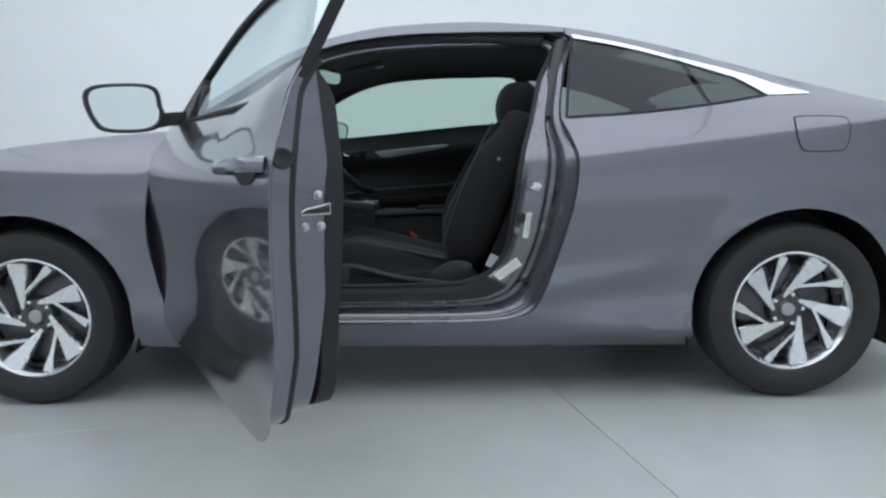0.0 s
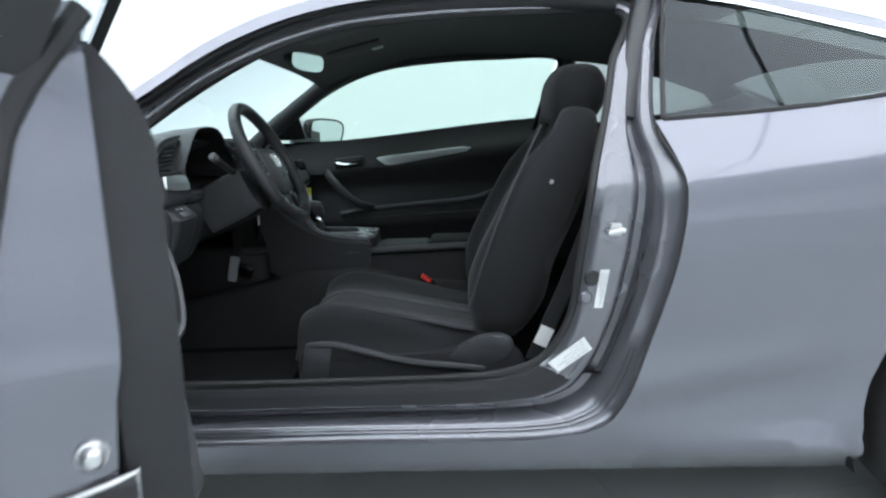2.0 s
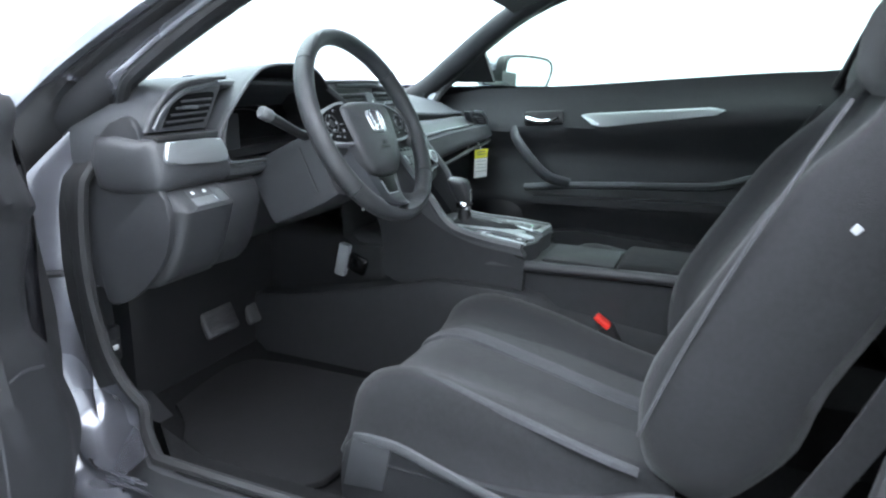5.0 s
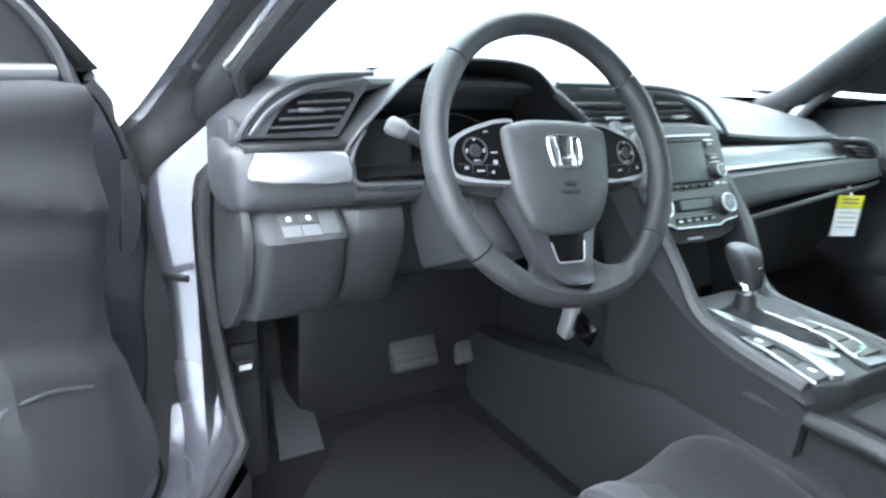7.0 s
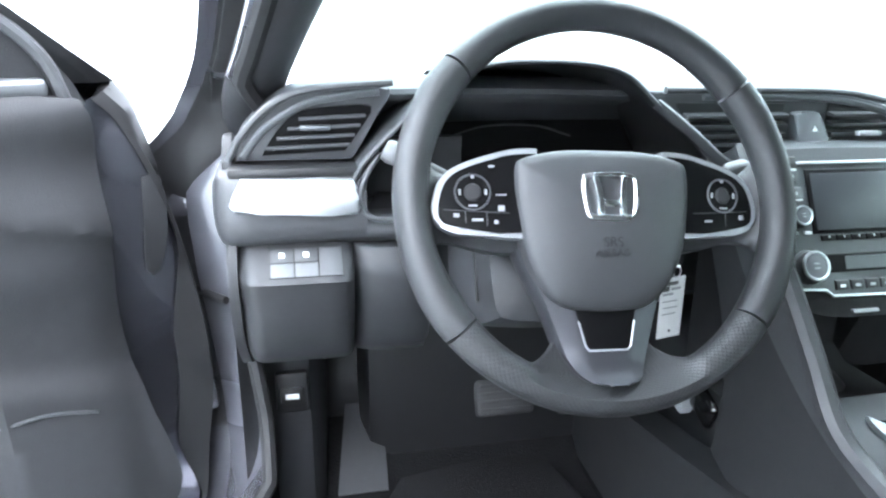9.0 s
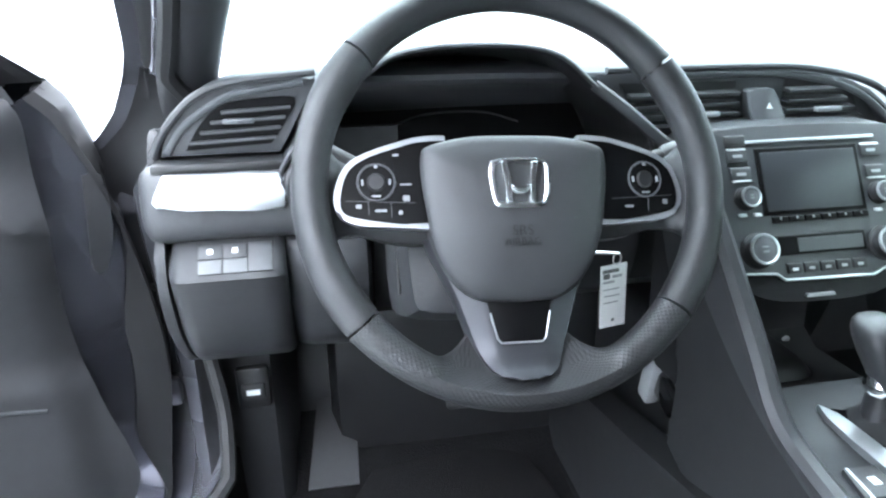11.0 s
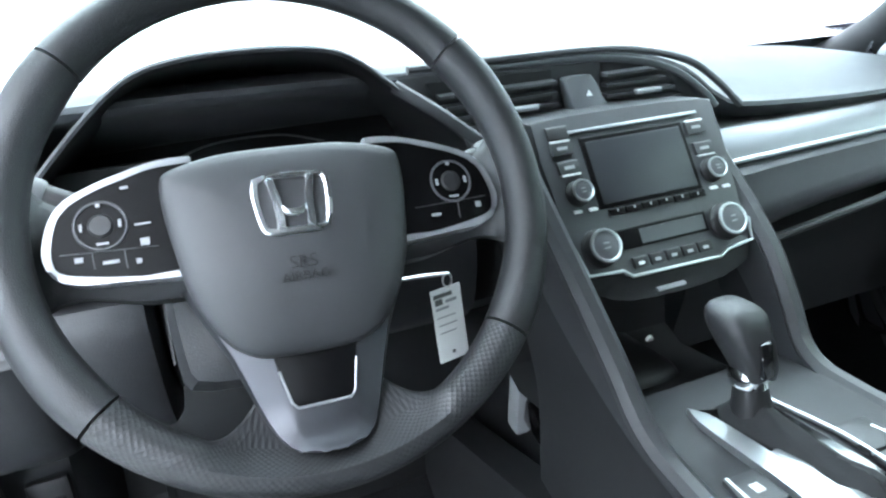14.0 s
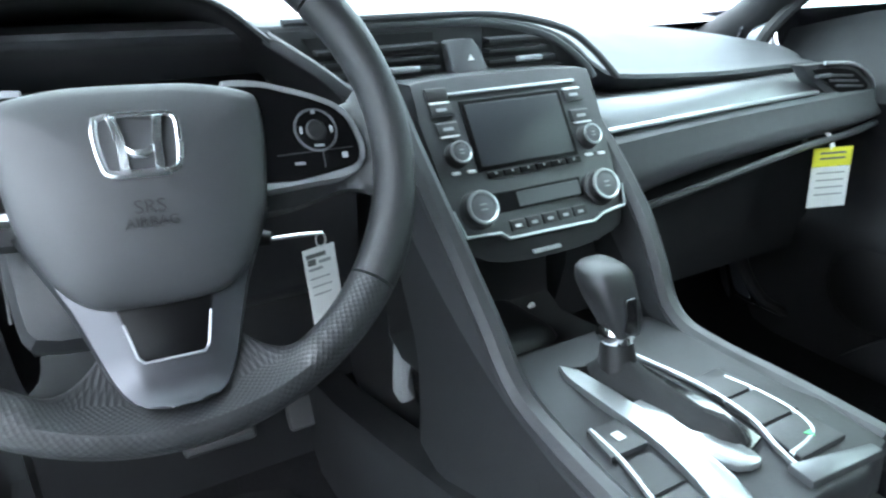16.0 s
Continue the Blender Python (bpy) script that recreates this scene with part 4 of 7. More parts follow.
# ---- the cabin ----
def build_cabin(car):
    # headliner
    bm = bmesh.new()
    rings = []
    for x in (-0.45, -0.3, -0.1, 0.15, 0.4, 0.7, 0.95, 1.2):
        z = float(np.interp(x, [q[0] for q in RAIL], [q[1] for q in RAIL])) - 0.045
        w = half(x, z) - 0.06
        rings.append([(x - (0.07 if x < -0.4 else 0) * (1 - t * t), w * t, z - 0.03 * abs(t) ** 4 + 0.03 * (1 - t * t)) for t in [-1 + i / 6 for i in range(13)]])
    loft(bm, rings, closed=False, caps=False)
    part("headliner", bm, LINER, car, "charcoal cloth headliner")
    # inner cover of the pillars
    for s in (-1, 1):
        bm = bmesh.new()
        line = catmull([(-1.02, 0.72, 0.86), (-0.90, 0.70, 0.905), (-0.80, 0.690, 0.957), (-0.69, 0.658, 1.038), (-0.56, 0.612, 1.130), (-0.42, 0.568, 1.212), (-0.25, 0.535, 1.285), (0.0, 0.52, 1.31), (0.3, 0.52, 1.315), (0.5, 0.53, 1.30)], 4)
        tube(bm, [(v.x, s * v.y, v.z) for v in line], [0.038 - 0.012 * i / len(line) for i in range(len(line))], 12)
        part("pillar_cover", bm, DOOR_TRIM, car, "dark grey windscreen pillar cover")
        # rear side lining
        bm = sheet(flat2([(0.44, 0.42), (0.50, 0.62), (0.47, 0.80), (0.47, 0.99), (1.25, 1.06), (1.4, 0.9), (1.2, 0.4)], 1), lambda x, z: -0.70, 0.1)
        part("rear_side_lining", bm if s < 0 else mirrored(bm), DOOR_TRIM, car)
        bm = bmesh.new()
        tube(bm, [(0.49, s * 0.70, 1.0), (0.525, s * 0.62, 1.15), (0.565, s * 0.55, 1.29)], 0.030, 10)
        part("pillar_cover", bm, DASH, car)
    # floor, tunnel, bulkhead
    bm = bmesh.new()
    rows = []
    for x, z in ((0.75, 0.30), (0.2, 0.285), (-0.55, 0.275), (-0.68, 0.278), (-0.85, 0.29), (-1.02, 0.40), (-1.12, 0.56), (-1.12, 0.72)):
        rows.append([(x, y, z + h) for y, h in ((-0.80 if x > -0.6 else -0.70, 0.13), (-0.735 if x > -0.6 else -0.695, 0.12), (-0.70 if x > -0.6 else -0.69, 0.0), (-0.16, 0.0), (-0.12, 0.12), (0.12, 0.12), (0.16, 0.0), (0.70, 0.0), (0.735, 0.12), (0.80, 0.13))])
    loft(bm, rows, closed=False, caps=False)
    part("carpet", bm, CARPET, car, "black carpeted floor")
    # kick panel with bonnet release
    bm = bmesh.new()
    rows = []
    for x, y in ((-0.795, -0.735), (-0.805, -0.727), (-0.822, -0.715), (-0.833, -0.69), (-0.836, -0.66), (-0.84, -0.635), (-0.862, -0.618), (-1.05, -0.60)):
        rows.append([(x + 0.015, y, 0.29), (x, y, 0.5), (x - 0.015, y, 0.8)])
    loft(bm, rows, closed=False, caps=False)
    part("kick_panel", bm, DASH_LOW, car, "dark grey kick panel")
    bm = bmesh.new()
    rbox(bm, (-0.832, -0.662, 0.512), (0.016, 0.050, 0.070), 0.006)
    part("release_recess", bm, BLACK, car)
    bm = bmesh.new()
    rbox(bm, (-0.826, -0.662, 0.508), (0.014, 0.036, 0.03), 0.005)
    part("bonnet_release", bm, BLACK, car, "bonnet release lever")
    bm = bmesh.new()
    rbox(bm, (-0.8185, -0.662, 0.509), (0.002, 0.020, 0.009), 0.0005)
    part("release_mark", bm, GLYPH, car)
    # footrest
    bm = bmesh.new()
    loft(bm, [[(-0.845, -0.598, 0.292), (-0.845, -0.512, 0.292), (-0.85, -0.512, 0.276), (-0.85, -0.598, 0.276)], [(-1.03, -0.565, 0.43), (-1.03, -0.505, 0.43), (-1.05, -0.505, 0.40), (-1.05, -0.565, 0.40)]])
    part("footrest", bm, DASH_LOW, car, "dark grey footrest")
    # far door trim
    tr = [(x, z) for x, z in flat2([(-0.76, 0.93), (-0.80, 0.7), (-0.78, 0.42), (-0.6, 0.36), (0.2, 0.36), (0.40, 0.5), (0.47, 0.75), (0.475, 0.95), (0.46, 1.04), (0.40, 1.042), (0.2, 1.028), (-0.3, 0.980), (-0.62, 0.957)], 3)]
    def inner(x, z):
        y = 0.715
        y += 0.02 * min(max((z - 0.93 - 0.08 * x) / 0.06, 0), 1)
        y -= 0.03 * math.exp(-(((z - (0.875 + 0.1 * x)) / 0.045) ** 2))
        y += 0.02 * math.exp(-(((z - 0.76) / 0.05) ** 2))
        y -= 0.035 * math.exp(-(((z - 0.6) / 0.05) ** 2))
        return y
    bm = sheet(tr, inner, 0.025, 0.03)
    part("far_door_trim", bm, DOOR_TRIM, car, "black moulded trim of the closed far door")
    bm = bmesh.new()
    plate(bm, [(-0.266, 0.888), (-0.25, 0.894), (0.12, 0.930), (0.158, 0.924), (0.135, 0.909), (-0.18, 0.859), (-0.21, 0.857), (-0.228, 0.862)], lambda u, v, w: (u, inner(u, v) + 0.002 - w, v), 0.008, 0.002)
    part("silver_inlay", bm, SATIN, car, "tapered silver inlay strip of the far door")
    bm = bmesh.new()
    rbox(bm, (-0.385, 0.688, 0.875), (0.13, 0.02, 0.045), 0.009, Matrix.Rotation(radians(-5), 4, "Y"))
    part("release_cup", bm, BLACK, car)
    bm = bmesh.new()
    tube(bm, catmull([(-0.44, 0.675, 0.872), (-0.40, 0.668, 0.864), (-0.36, 0.668, 0.868), (-0.335, 0.675, 0.878)], 4), 0.0075, 8)
    part("release_lever", bm, CHROME, car, "chrome inner door release")
    bm = bmesh.new()
    tube(bm, catmull([(-0.485, 0.69, 0.83), (-0.46, 0.645, 0.805), (-0.405, 0.63, 0.745), (-0.345, 0.63, 0.695), (-0.28, 0.65, 0.675)], 5), 0.019, 10, flat=0.6)
    part("pull_handle", bm, TRIM_GREY, car, "grey door pull")
    bm = bmesh.new()
    tube(bm, catmull([(-0.43, 0.668, 0.648), (-0.28, 0.655, 0.668), (-0.1, 0.655, 0.682), (0.15, 0.655, 0.702), (0.26, 0.66, 0.735), (0.4, 0.67, 0.76)], 5), 0.012, 8)
    part("armrest_edge", bm, TRIM_GREY, car)
    bm = bmesh.new()
    loft(bm, [[(-0.40, y, 0.60), (0.33, y, 0.63), (0.33, y, 0.655), (-0.40, y, 0.625)] for y in (0.71, 0.65, 0.645)])
    part("armrest", bm, DOOR_TRIM, car)
    bm = bmesh.new()
    loft(bm, [[(x, y, z) for x, z in [(-0.55, 0.40), (0.15, 0.40), (0.20, 0.50), (-0.25, 0.52), (-0.45, 0.49)]] for y in (0.72, 0.66)])
    part("door_pocket", bm, DOOR_TRIM, car)
    bm = bmesh.new()
    lathe(bm, [(0, -0.008), (0.07, -0.008), (0.082, 0.0)], lambda u, v, h: (-0.52 + u, 0.69 + h, 0.53 + v), 24)
    part("speaker_grille", bm, BLACK, car, "round black door speaker grille")
    # far door glass
    g = sheet(flat2([(0.44, 1.03), (0.48, 1.17), (0.50, 1.30), (0.28, 1.315), (-0.02, 1.308), (-0.26, 1.275), (-0.45, 1.215), (-0.62, 1.11), (-0.72, 1.02), (-0.72, 0.95), (-0.2, 0.97)], 3), lambda x, z: half(x, z) - 0.03, 0.08)
    g = part("far_window", g, GLASS_GREEN, car, "green-tinted glass of the far door")
    g.visible_shadow = False
    bm = sheet([(-0.80, 0.975), (-0.66, 1.08), (-0.60, 1.085), (-0.585, 0.98)], lambda x, z: half(x, z) - 0.05, 0.05, 0.02)
    part("mirror_base", bm, BLACK, car)
    # roof console, lamp, sun visors, mirror
    bm = bmesh.new()
    rbox(bm, (-0.32, 0.0, 1.322), (0.18, 0.22, 0.03), 0.012, Matrix.Rotation(radians(-14), 4, "Y"))
    con = part("roof_console", bm, TRIM_GREY, car, "grey roof console with map lamps")
    for y in (-0.04, 0.04):
        bm = bmesh.new()
        rbox(bm, (-0.285, y * 1.6, 1.309), (0.055, 0.05, 0.008), 0.003, Matrix.Rotation(radians(-14), 4, "Y"))
        part("map_lamp", bm, PLASTIC_GREY, con, "pale map lamp lens")
    for s in (-1, 1):
        bm = bmesh.new()
        rbox(bm, (-0.265, s * 0.29, 1.300), (0.20, 0.34, 0.016), 0.007, Matrix.Rotation(radians(-13), 4, "Y"))
        visor = part("sun_visor", bm, LINER, car, "folded charcoal sun visor")
        bm = bmesh.new()
        rbox(bm, (-0.192, s * 0.272, 1.308), (0.042, 0.055, 0.003), 0.0006, Matrix.Rotation(radians(-13), 4, "Y"))
        part("visor_label", bm, PLASTIC_GREY, visor, "pale warning label on the visor")
    # striker, labels and plugs on the door pillar
    bm = bmesh.new()
    tube(bm, [(0.447, -0.83, 0.765), (0.447, -0.872, 0.768), (0.418, -0.872, 0.762), (0.418, -0.83, 0.762)], 0.0055, 8)
    rbox(bm, (0.438, -0.834, 0.765), (0.026, 0.010, 0.03), 0.004)
    part("striker", bm, STEEL, car, "steel door striker")
    for pts, nm in (([(0.405, 0.675), (0.425, 0.675), (0.412, 0.585), (0.392, 0.585)], "pillar_label"), ([(0.372, 0.515), (0.392, 0.485), (0.315, 0.43), (0.29, 0.452)], "pillar_label")):
        bm = bmesh.new()
        plate(bm, pts, lambda u, v, w: (u, near(u, v) + 0.056 - w, v), 0.002)
        lb = part(nm, bm, PAPER, car, "white information label on the door pillar")
        for k, e in enumerate((0.3, 0.55, 0.8, 0.62)):
            bm = bmesh.new()
            a, b = Vector(pts[0]).lerp(Vector(pts[3]), 0.08), Vector(pts[0]).lerp(Vector(pts[3]), 0.12 + e)
            c, d = Vector(pts[1]).lerp(Vector(pts[2]), 0.08), Vector(pts[1]).lerp(Vector(pts[2]), 0.12 + e)
            p, q = a.lerp(c, 0.16 + 0.22 * k), b.lerp(d, 0.16 + 0.22 * k)
            tube(bm, [(p.x, near(*p) + 0.0535, p.y), (q.x, near(*q) + 0.0535, q.y)], 0.0007, 5)
            part("print_bar", bm, PLASTIC_GREY, lb)
    for z, x, r in ((0.655, 0.387, 0.018), (0.61, 0.375, 0.014)):
        bm = bmesh.new()
        lathe(bm, [(0, 0.004), (r * 0.8, 0.004), (r, 0.0)], lambda u, v, h: (x + u, near(x, z) + 0.058 - h, z + v), 20)
        part("pillar_plug", bm, BLACK if r > 0.015 else PAINT_DULL, car)
    # seat belt
    bm = bmesh.new()
    rows = []
    for x, y, z in ((0.53, -0.60, 1.2), (0.45, -0.66, 0.85), (0.36, -0.675, 0.62), (0.27, -0.68, 0.42)):
        rows.append([(x - 0.02, y, z), (x + 0.02, y - 0.006, z), (x + 0.02, y - 0.009, z), (x - 0.02, y - 0.003, z)])
    loft(bm, rows)
    part("seat_belt", bm, CLOTH, car, "black seat belt webbing")
    bm = bmesh.new()
    rbox(bm, (0.295, -0.70, 0.482), (0.035, 0.002, 0.05), 0.0, Matrix.Rotation(radians(25), 4, "Y"))
    part("belt_label", bm, PAPER, car, "white label on the seat belt")


def soft(rings, bm=None, n=4):
    """A cushion: rings smoothed and closed."""
    bm = bm or bmesh.new()
    return loft(bm, [catmull(r, n, True) for r in rings])


def build_seat(s, name_group, back=0.0):
    """A front seat; s is -1 for the driver's."""
    cy = s * 0.375
    seat = thing("front_seat", (0.0, cy, 0.28), "charcoal cloth front seat with grey side panels and head restraint", "car seat", name_group)
    out = s
    # cushion: sections along x
    bm = bmesh.new()
    rows = []
    for x, zt, w, zb in ((-0.325, 0.43, 0.20, 0.40), (-0.340, 0.47, 0.236, 0.38), (-0.325, 0.507, 0.250, 0.37), (-0.25, 0.532, 0.256, 0.37), (-0.1, 0.514, 0.256, 0.37), (0.05, 0.484, 0.245, 0.37), (0.17, 0.462, 0.235, 0.37)):
        b = 0.018 if x < -0.2 else 0.010 if x < 0 else 0.004
        t = 0.0 if x < -0.2 else 0.012 if x < 0 else 0.03
        rows.append(catmull([(x, cy - w, zb + 0.04), (x, cy - w - 0.008, (zb + zt) / 2 + 0.015), (x, cy - w + 0.012, zt + 0.004), (x, cy - w + 0.055, zt + b), (x, cy - w + 0.11, zt - 0.004), (x, cy - 0.07, zt - 0.012), (x, cy + 0.07, zt - 0.012),
                             (x, cy + w - 0.11 - t, zt - 0.004), (x, cy + w - 0.055 - t, zt + b), (x, cy + w - 0.012 - t, zt + 0.004), (x, cy + w + 0.008 - t, (zb + zt) / 2 + 0.015), (x, cy + w - t, zb + 0.04)], 3, True))
    dense = []
    for j in range(len(rows[0])):
        dense.append(catmull([r[j] for r in rows], 3))
    loft(bm, [list(c) for c in zip(*dense)])
    part("cushion", bm, CLOTH, seat, "charcoal cloth seat cushion")
    # lighter centre insert with seams
    bm = bmesh.new()
    ins = []
    for x, zt in ((-0.315, 0.511), (-0.25, 0.531), (-0.1, 0.514), (0.05, 0.485), (0.12, 0.471)):
        ins.append([(x, cy + u, zt - 0.0095 + (0.002 if abs(u) < 0.12 else -0.003) + 0.05 * max(0, abs(u) - 0.12)) for u in (-0.145, -0.12, -0.06, 0, 0.06, 0.12, 0.145)])
    loft(bm, [catmull([r[j] for r in ins], 4) for j in range(7)], closed=False, caps=False)
    part("cushion_insert", bm, CLOTH_MID, seat, "charcoal cloth centre insert")
    for u, bw in ((s * 0.195, 0.007), (-s * 0.035, 0.020)):
        # the broad band runs near the middle, the narrow one along the outer bolster
        bm = bmesh.new()
        k = 0.018 if bw < 0.01 else 0.0
        line = catmull([(x, cy + u + s * q, zt - 0.0055 + k * min(1, (x + 0.345) / 0.1)) for x, zt, q in ((-0.337, 0.480, 0.0), (-0.322, 0.508, 0.0), (-0.25, 0.534, 0.006), (-0.1, 0.515, 0.03), (0.05, 0.486, 0.045), (0.12, 0.472, 0.045))], 4)
        loft(bm, [[(p.x, p.y + e * bw, p.z + h) for e, h in ((-1.25, -0.006), (-1, 0.001), (0, 0.003), (1, 0.001), (1.25, -0.006))] for p in line], closed=False, caps=False)
        part("light_band", bm, CLOTH_LIGHT, seat, "lighter grey cloth band")
    # backrest: sections up the back
    bm = bmesh.new()
    rows = []
    for k, (z, xf, w, d) in enumerate(((0.45, 0.165, 0.22, 0.08), (0.49, 0.142, 0.25, 0.13), (0.56, 0.13, 0.268, 0.18), (0.65, 0.142, 0.275, 0.19), (0.78, 0.207, 0.270, 0.185), (0.90, 0.277, 0.25, 0.16), (0.98, 0.325, 0.215, 0.13), (1.03, 0.355, 0.17, 0.10), (1.05, 0.38, 0.12, 0.05))):
        bol = 0.05 if k < 6 else 0.02
        rows.append(catmull([(xf + 0.035, cy - 0.08, z), (xf + 0.035, cy + 0.08, z), (xf + 0.02, cy + w - 0.1, z), (xf - bol + 0.03, cy + w - 0.045, z), (xf + 0.01, cy + w - 0.005, z), (xf + d * 0.55, cy + w, z), (xf + d, cy + w - 0.04, z), (xf + d + 0.01, cy, z),
                             (xf + d, cy - w + 0.04, z), (xf + d * 0.55, cy - w, z), (xf + 0.01, cy - w + 0.005, z), (xf - bol + 0.03, cy - w + 0.045, z), (xf + 0.02, cy - w + 0.1, z)], 3, True))
    dense = [catmull([r[j] for r in rows], 3) for j in range(len(rows[0]))]
    loft(bm, [list(c) for c in zip(*dense)])
    part("backrest", bm, CLOTH, seat, "charcoal cloth backrest with side bolsters")
    bm = bmesh.new()
    tube(bm, catmull([(0.115, cy + out * 0.262, 0.55), (0.15, cy + out * 0.27, 0.66), (0.205, cy + out * 0.262, 0.80), (0.262, cy + out * 0.24, 0.92), (0.305, cy + out * 0.205, 1.0)], 5), 0.003, 6)
    part("seam", bm, CLOTH_LIGHT, seat)
    # head restraint on two posts
    bm = bmesh.new()
    rows = []
    for z, w, x0, x1 in ((1.0, 0.11, 0.365, 0.44), (1.025, 0.128, 0.342, 0.468), (1.07, 0.134, 0.338, 0.487), (1.115, 0.13, 0.347, 0.487), (1.148, 0.107, 0.368, 0.472), (1.162, 0.06, 0.395, 0.45)):
        rows.append(catmull([(x0, cy - w * 0.5, z), (x0, cy + w * 0.5, z), (x0 + 0.02, cy + w * 0.95, z), ((x0 + x1) / 2, cy + w, z), (x1, cy + w * 0.8, z), (x1 + 0.005, cy, z), (x1, cy - w * 0.8, z), ((x0 + x1) / 2, cy - w, z), (x0 + 0.02, cy - w * 0.95, z)], 3, True))
    dense = [catmull([r[j] for r in rows], 3) for j in range(len(rows[0]))]
    loft(bm, [list(c) for c in zip(*dense)])
    part("head_restraint", bm, CLOTH, seat, "charcoal cloth head restraint")
    for u in (-0.06, 0.06):
        bm = bmesh.new()
        tube(bm, [(0.375, cy + u, 0.98), (0.395, cy + u, 1.06)], 0.006, 8)
        part("post", bm, BLACK, seat)
    # plastic side shield with height lever and recline lever
    bm = bmesh.new()
    y = cy + out * 0.280
    sh = flat2([(-0.328, 0.335), (-0.330, 0.39), (-0.318, 0.448), (-0.226, 0.448), (-0.1, 0.433), (0.05, 0.437), (0.13, 0.465), (0.20, 0.457), (0.25, 0.41), (0.22, 0.345), (0.0, 0.33), (-0.2, 0.322), (-0.328, 0.335)], 4)[:-1]
    plate(bm, sh, lambda u, v, w: (u, y + out * (w - 0.02), v), 0.035, 0.010, 3)
    part("side_shield", bm, DOOR_TRIM if s < 0 else BLACK, seat, "black plastic seat shield")
    # ledge along the shield that carries the levers, a foot at its front and a hump over the hinge
    bm = bmesh.new()
    tube(bm, catmull([(-0.308, y + out * 0.012, 0.460), (-0.231, y + out * 0.02, 0.464), (-0.153, y + out * 0.022, 0.444), (-0.048, y + out * 0.022, 0.417), (0.057, y + out * 0.022, 0.404), (0.149, y + out * 0.016, 0.391)], 4), [0.006] + [0.0085] * 19 + [0.006], 8, flat=0.7)
    part("height_lever", bm, TRIM_GREY, seat, "grey seat height lever")
    bm = bmesh.new()
    plate(bm, [(-0.309, 0.458), (-0.240, 0.456), (-0.254, 0.377), (-0.326, 0.371)], lambda u, v, w: (u, y + out * (w + 0.005), v), 0.014, 0.004)
    part("shield_foot", bm, TRIM_GREY, seat)
    bm = bmesh.new()
    plate(bm, flat2([(0.051, 0.420), (0.099, 0.458), (0.152, 0.478), (0.198, 0.477), (0.223, 0.454), (0.196, 0.413), (0.136, 0.397)], 3), lambda u, v, w: (u, y + out * (w - 0.005), v), 0.022, 0.006)
    part("recline_lever", bm, TRIM_GREY, seat, "grey recline lever cover")
    for u in (-0.2, 0.2):
        bm = bmesh.new()
        rbox(bm, (-0.05, cy + u, 0.31), (0.6, 0.03, 0.05), 0.008)
        part("seat_rail", bm, BLACK, seat)
    bm = bmesh.new()
    rbox(bm, (-0.08, cy, 0.355), (0.46, 0.44, 0.05), 0.01)
    part("seat_pan", bm, BLACK, seat)
    if s < 0:
        bm = bmesh.new()
        rbox(bm, (0.322, cy - 0.260, 0.857), (0.018, 0.004, 0.010), 0.001, Matrix.Rotation(radians(-50), 4, "Y"))
        part("seat_tag", bm, PLASTIC_GREY, seat, "small pale cloth tag")
    seat.location.x += back
    seat.location.z -= 0.55 * back
    return seat


def build_rear_seat():
    rs = thing("rear_bench", (0.95, 0, 0.3), "charcoal cloth rear bench seat", "car seat")
    bm = bmesh.new()
    rbox(bm, (0.85, 0, 0.42), (0.5, 1.3, 0.2), 0.05, seg=3)
    part("cushion", bm, CLOTH, rs)
    bm = bmesh.new()
    rbox(bm, (1.16, 0, 0.70), (0.16, 1.3, 0.56), 0.05, Matrix.Rotation(radians(22), 4, "Y"), seg=3)
    part("backrest", bm, DOOR_TRIM, rs)
    bm = bmesh.new()
    rbox(bm, (1.5, 0, 0.97), (0.5, 1.35, 0.02), 0.005)
    part("parcel_shelf", bm, LOW, rs)


build_cabin(CAR)
build_seat(-1, "front seats")
build_seat(1, "front seats", 0.085)
build_rear_seat()


# ---- dashboard ----
def face(x0, slope=0.0, zr=0.0):
    """Places plates that face the seats: u runs across, v up, w towards the seats."""
    return lambda u, v, w: (x0 + slope * (zr - v) + w, u, v)


def across(bm, rows, n=3, caps=True):
    """A body lofted across the car: rows of (y, [(x, z), ...])."""
    rings = [[(x, y, z) for x, z in pts] for y, pts in rows]
    return loft(bm, [catmull(r, n, True) if n > 1 else r for r in rings], caps=caps)


def dense(rows, k=3):
    """Adds rows between rows, smoothly."""
    n = len(rows[0][1])
    ys = catmull([(y, 0, 0) for y, _ in rows], k)
    cols = [catmull([(r[1][j][0], 0, r[1][j][1]) for r in rows], k) for j in range(n)]
    return [(ys[i].x, [(c[i].x, c[i].z) for c in cols]) for i in range(len(ys))]


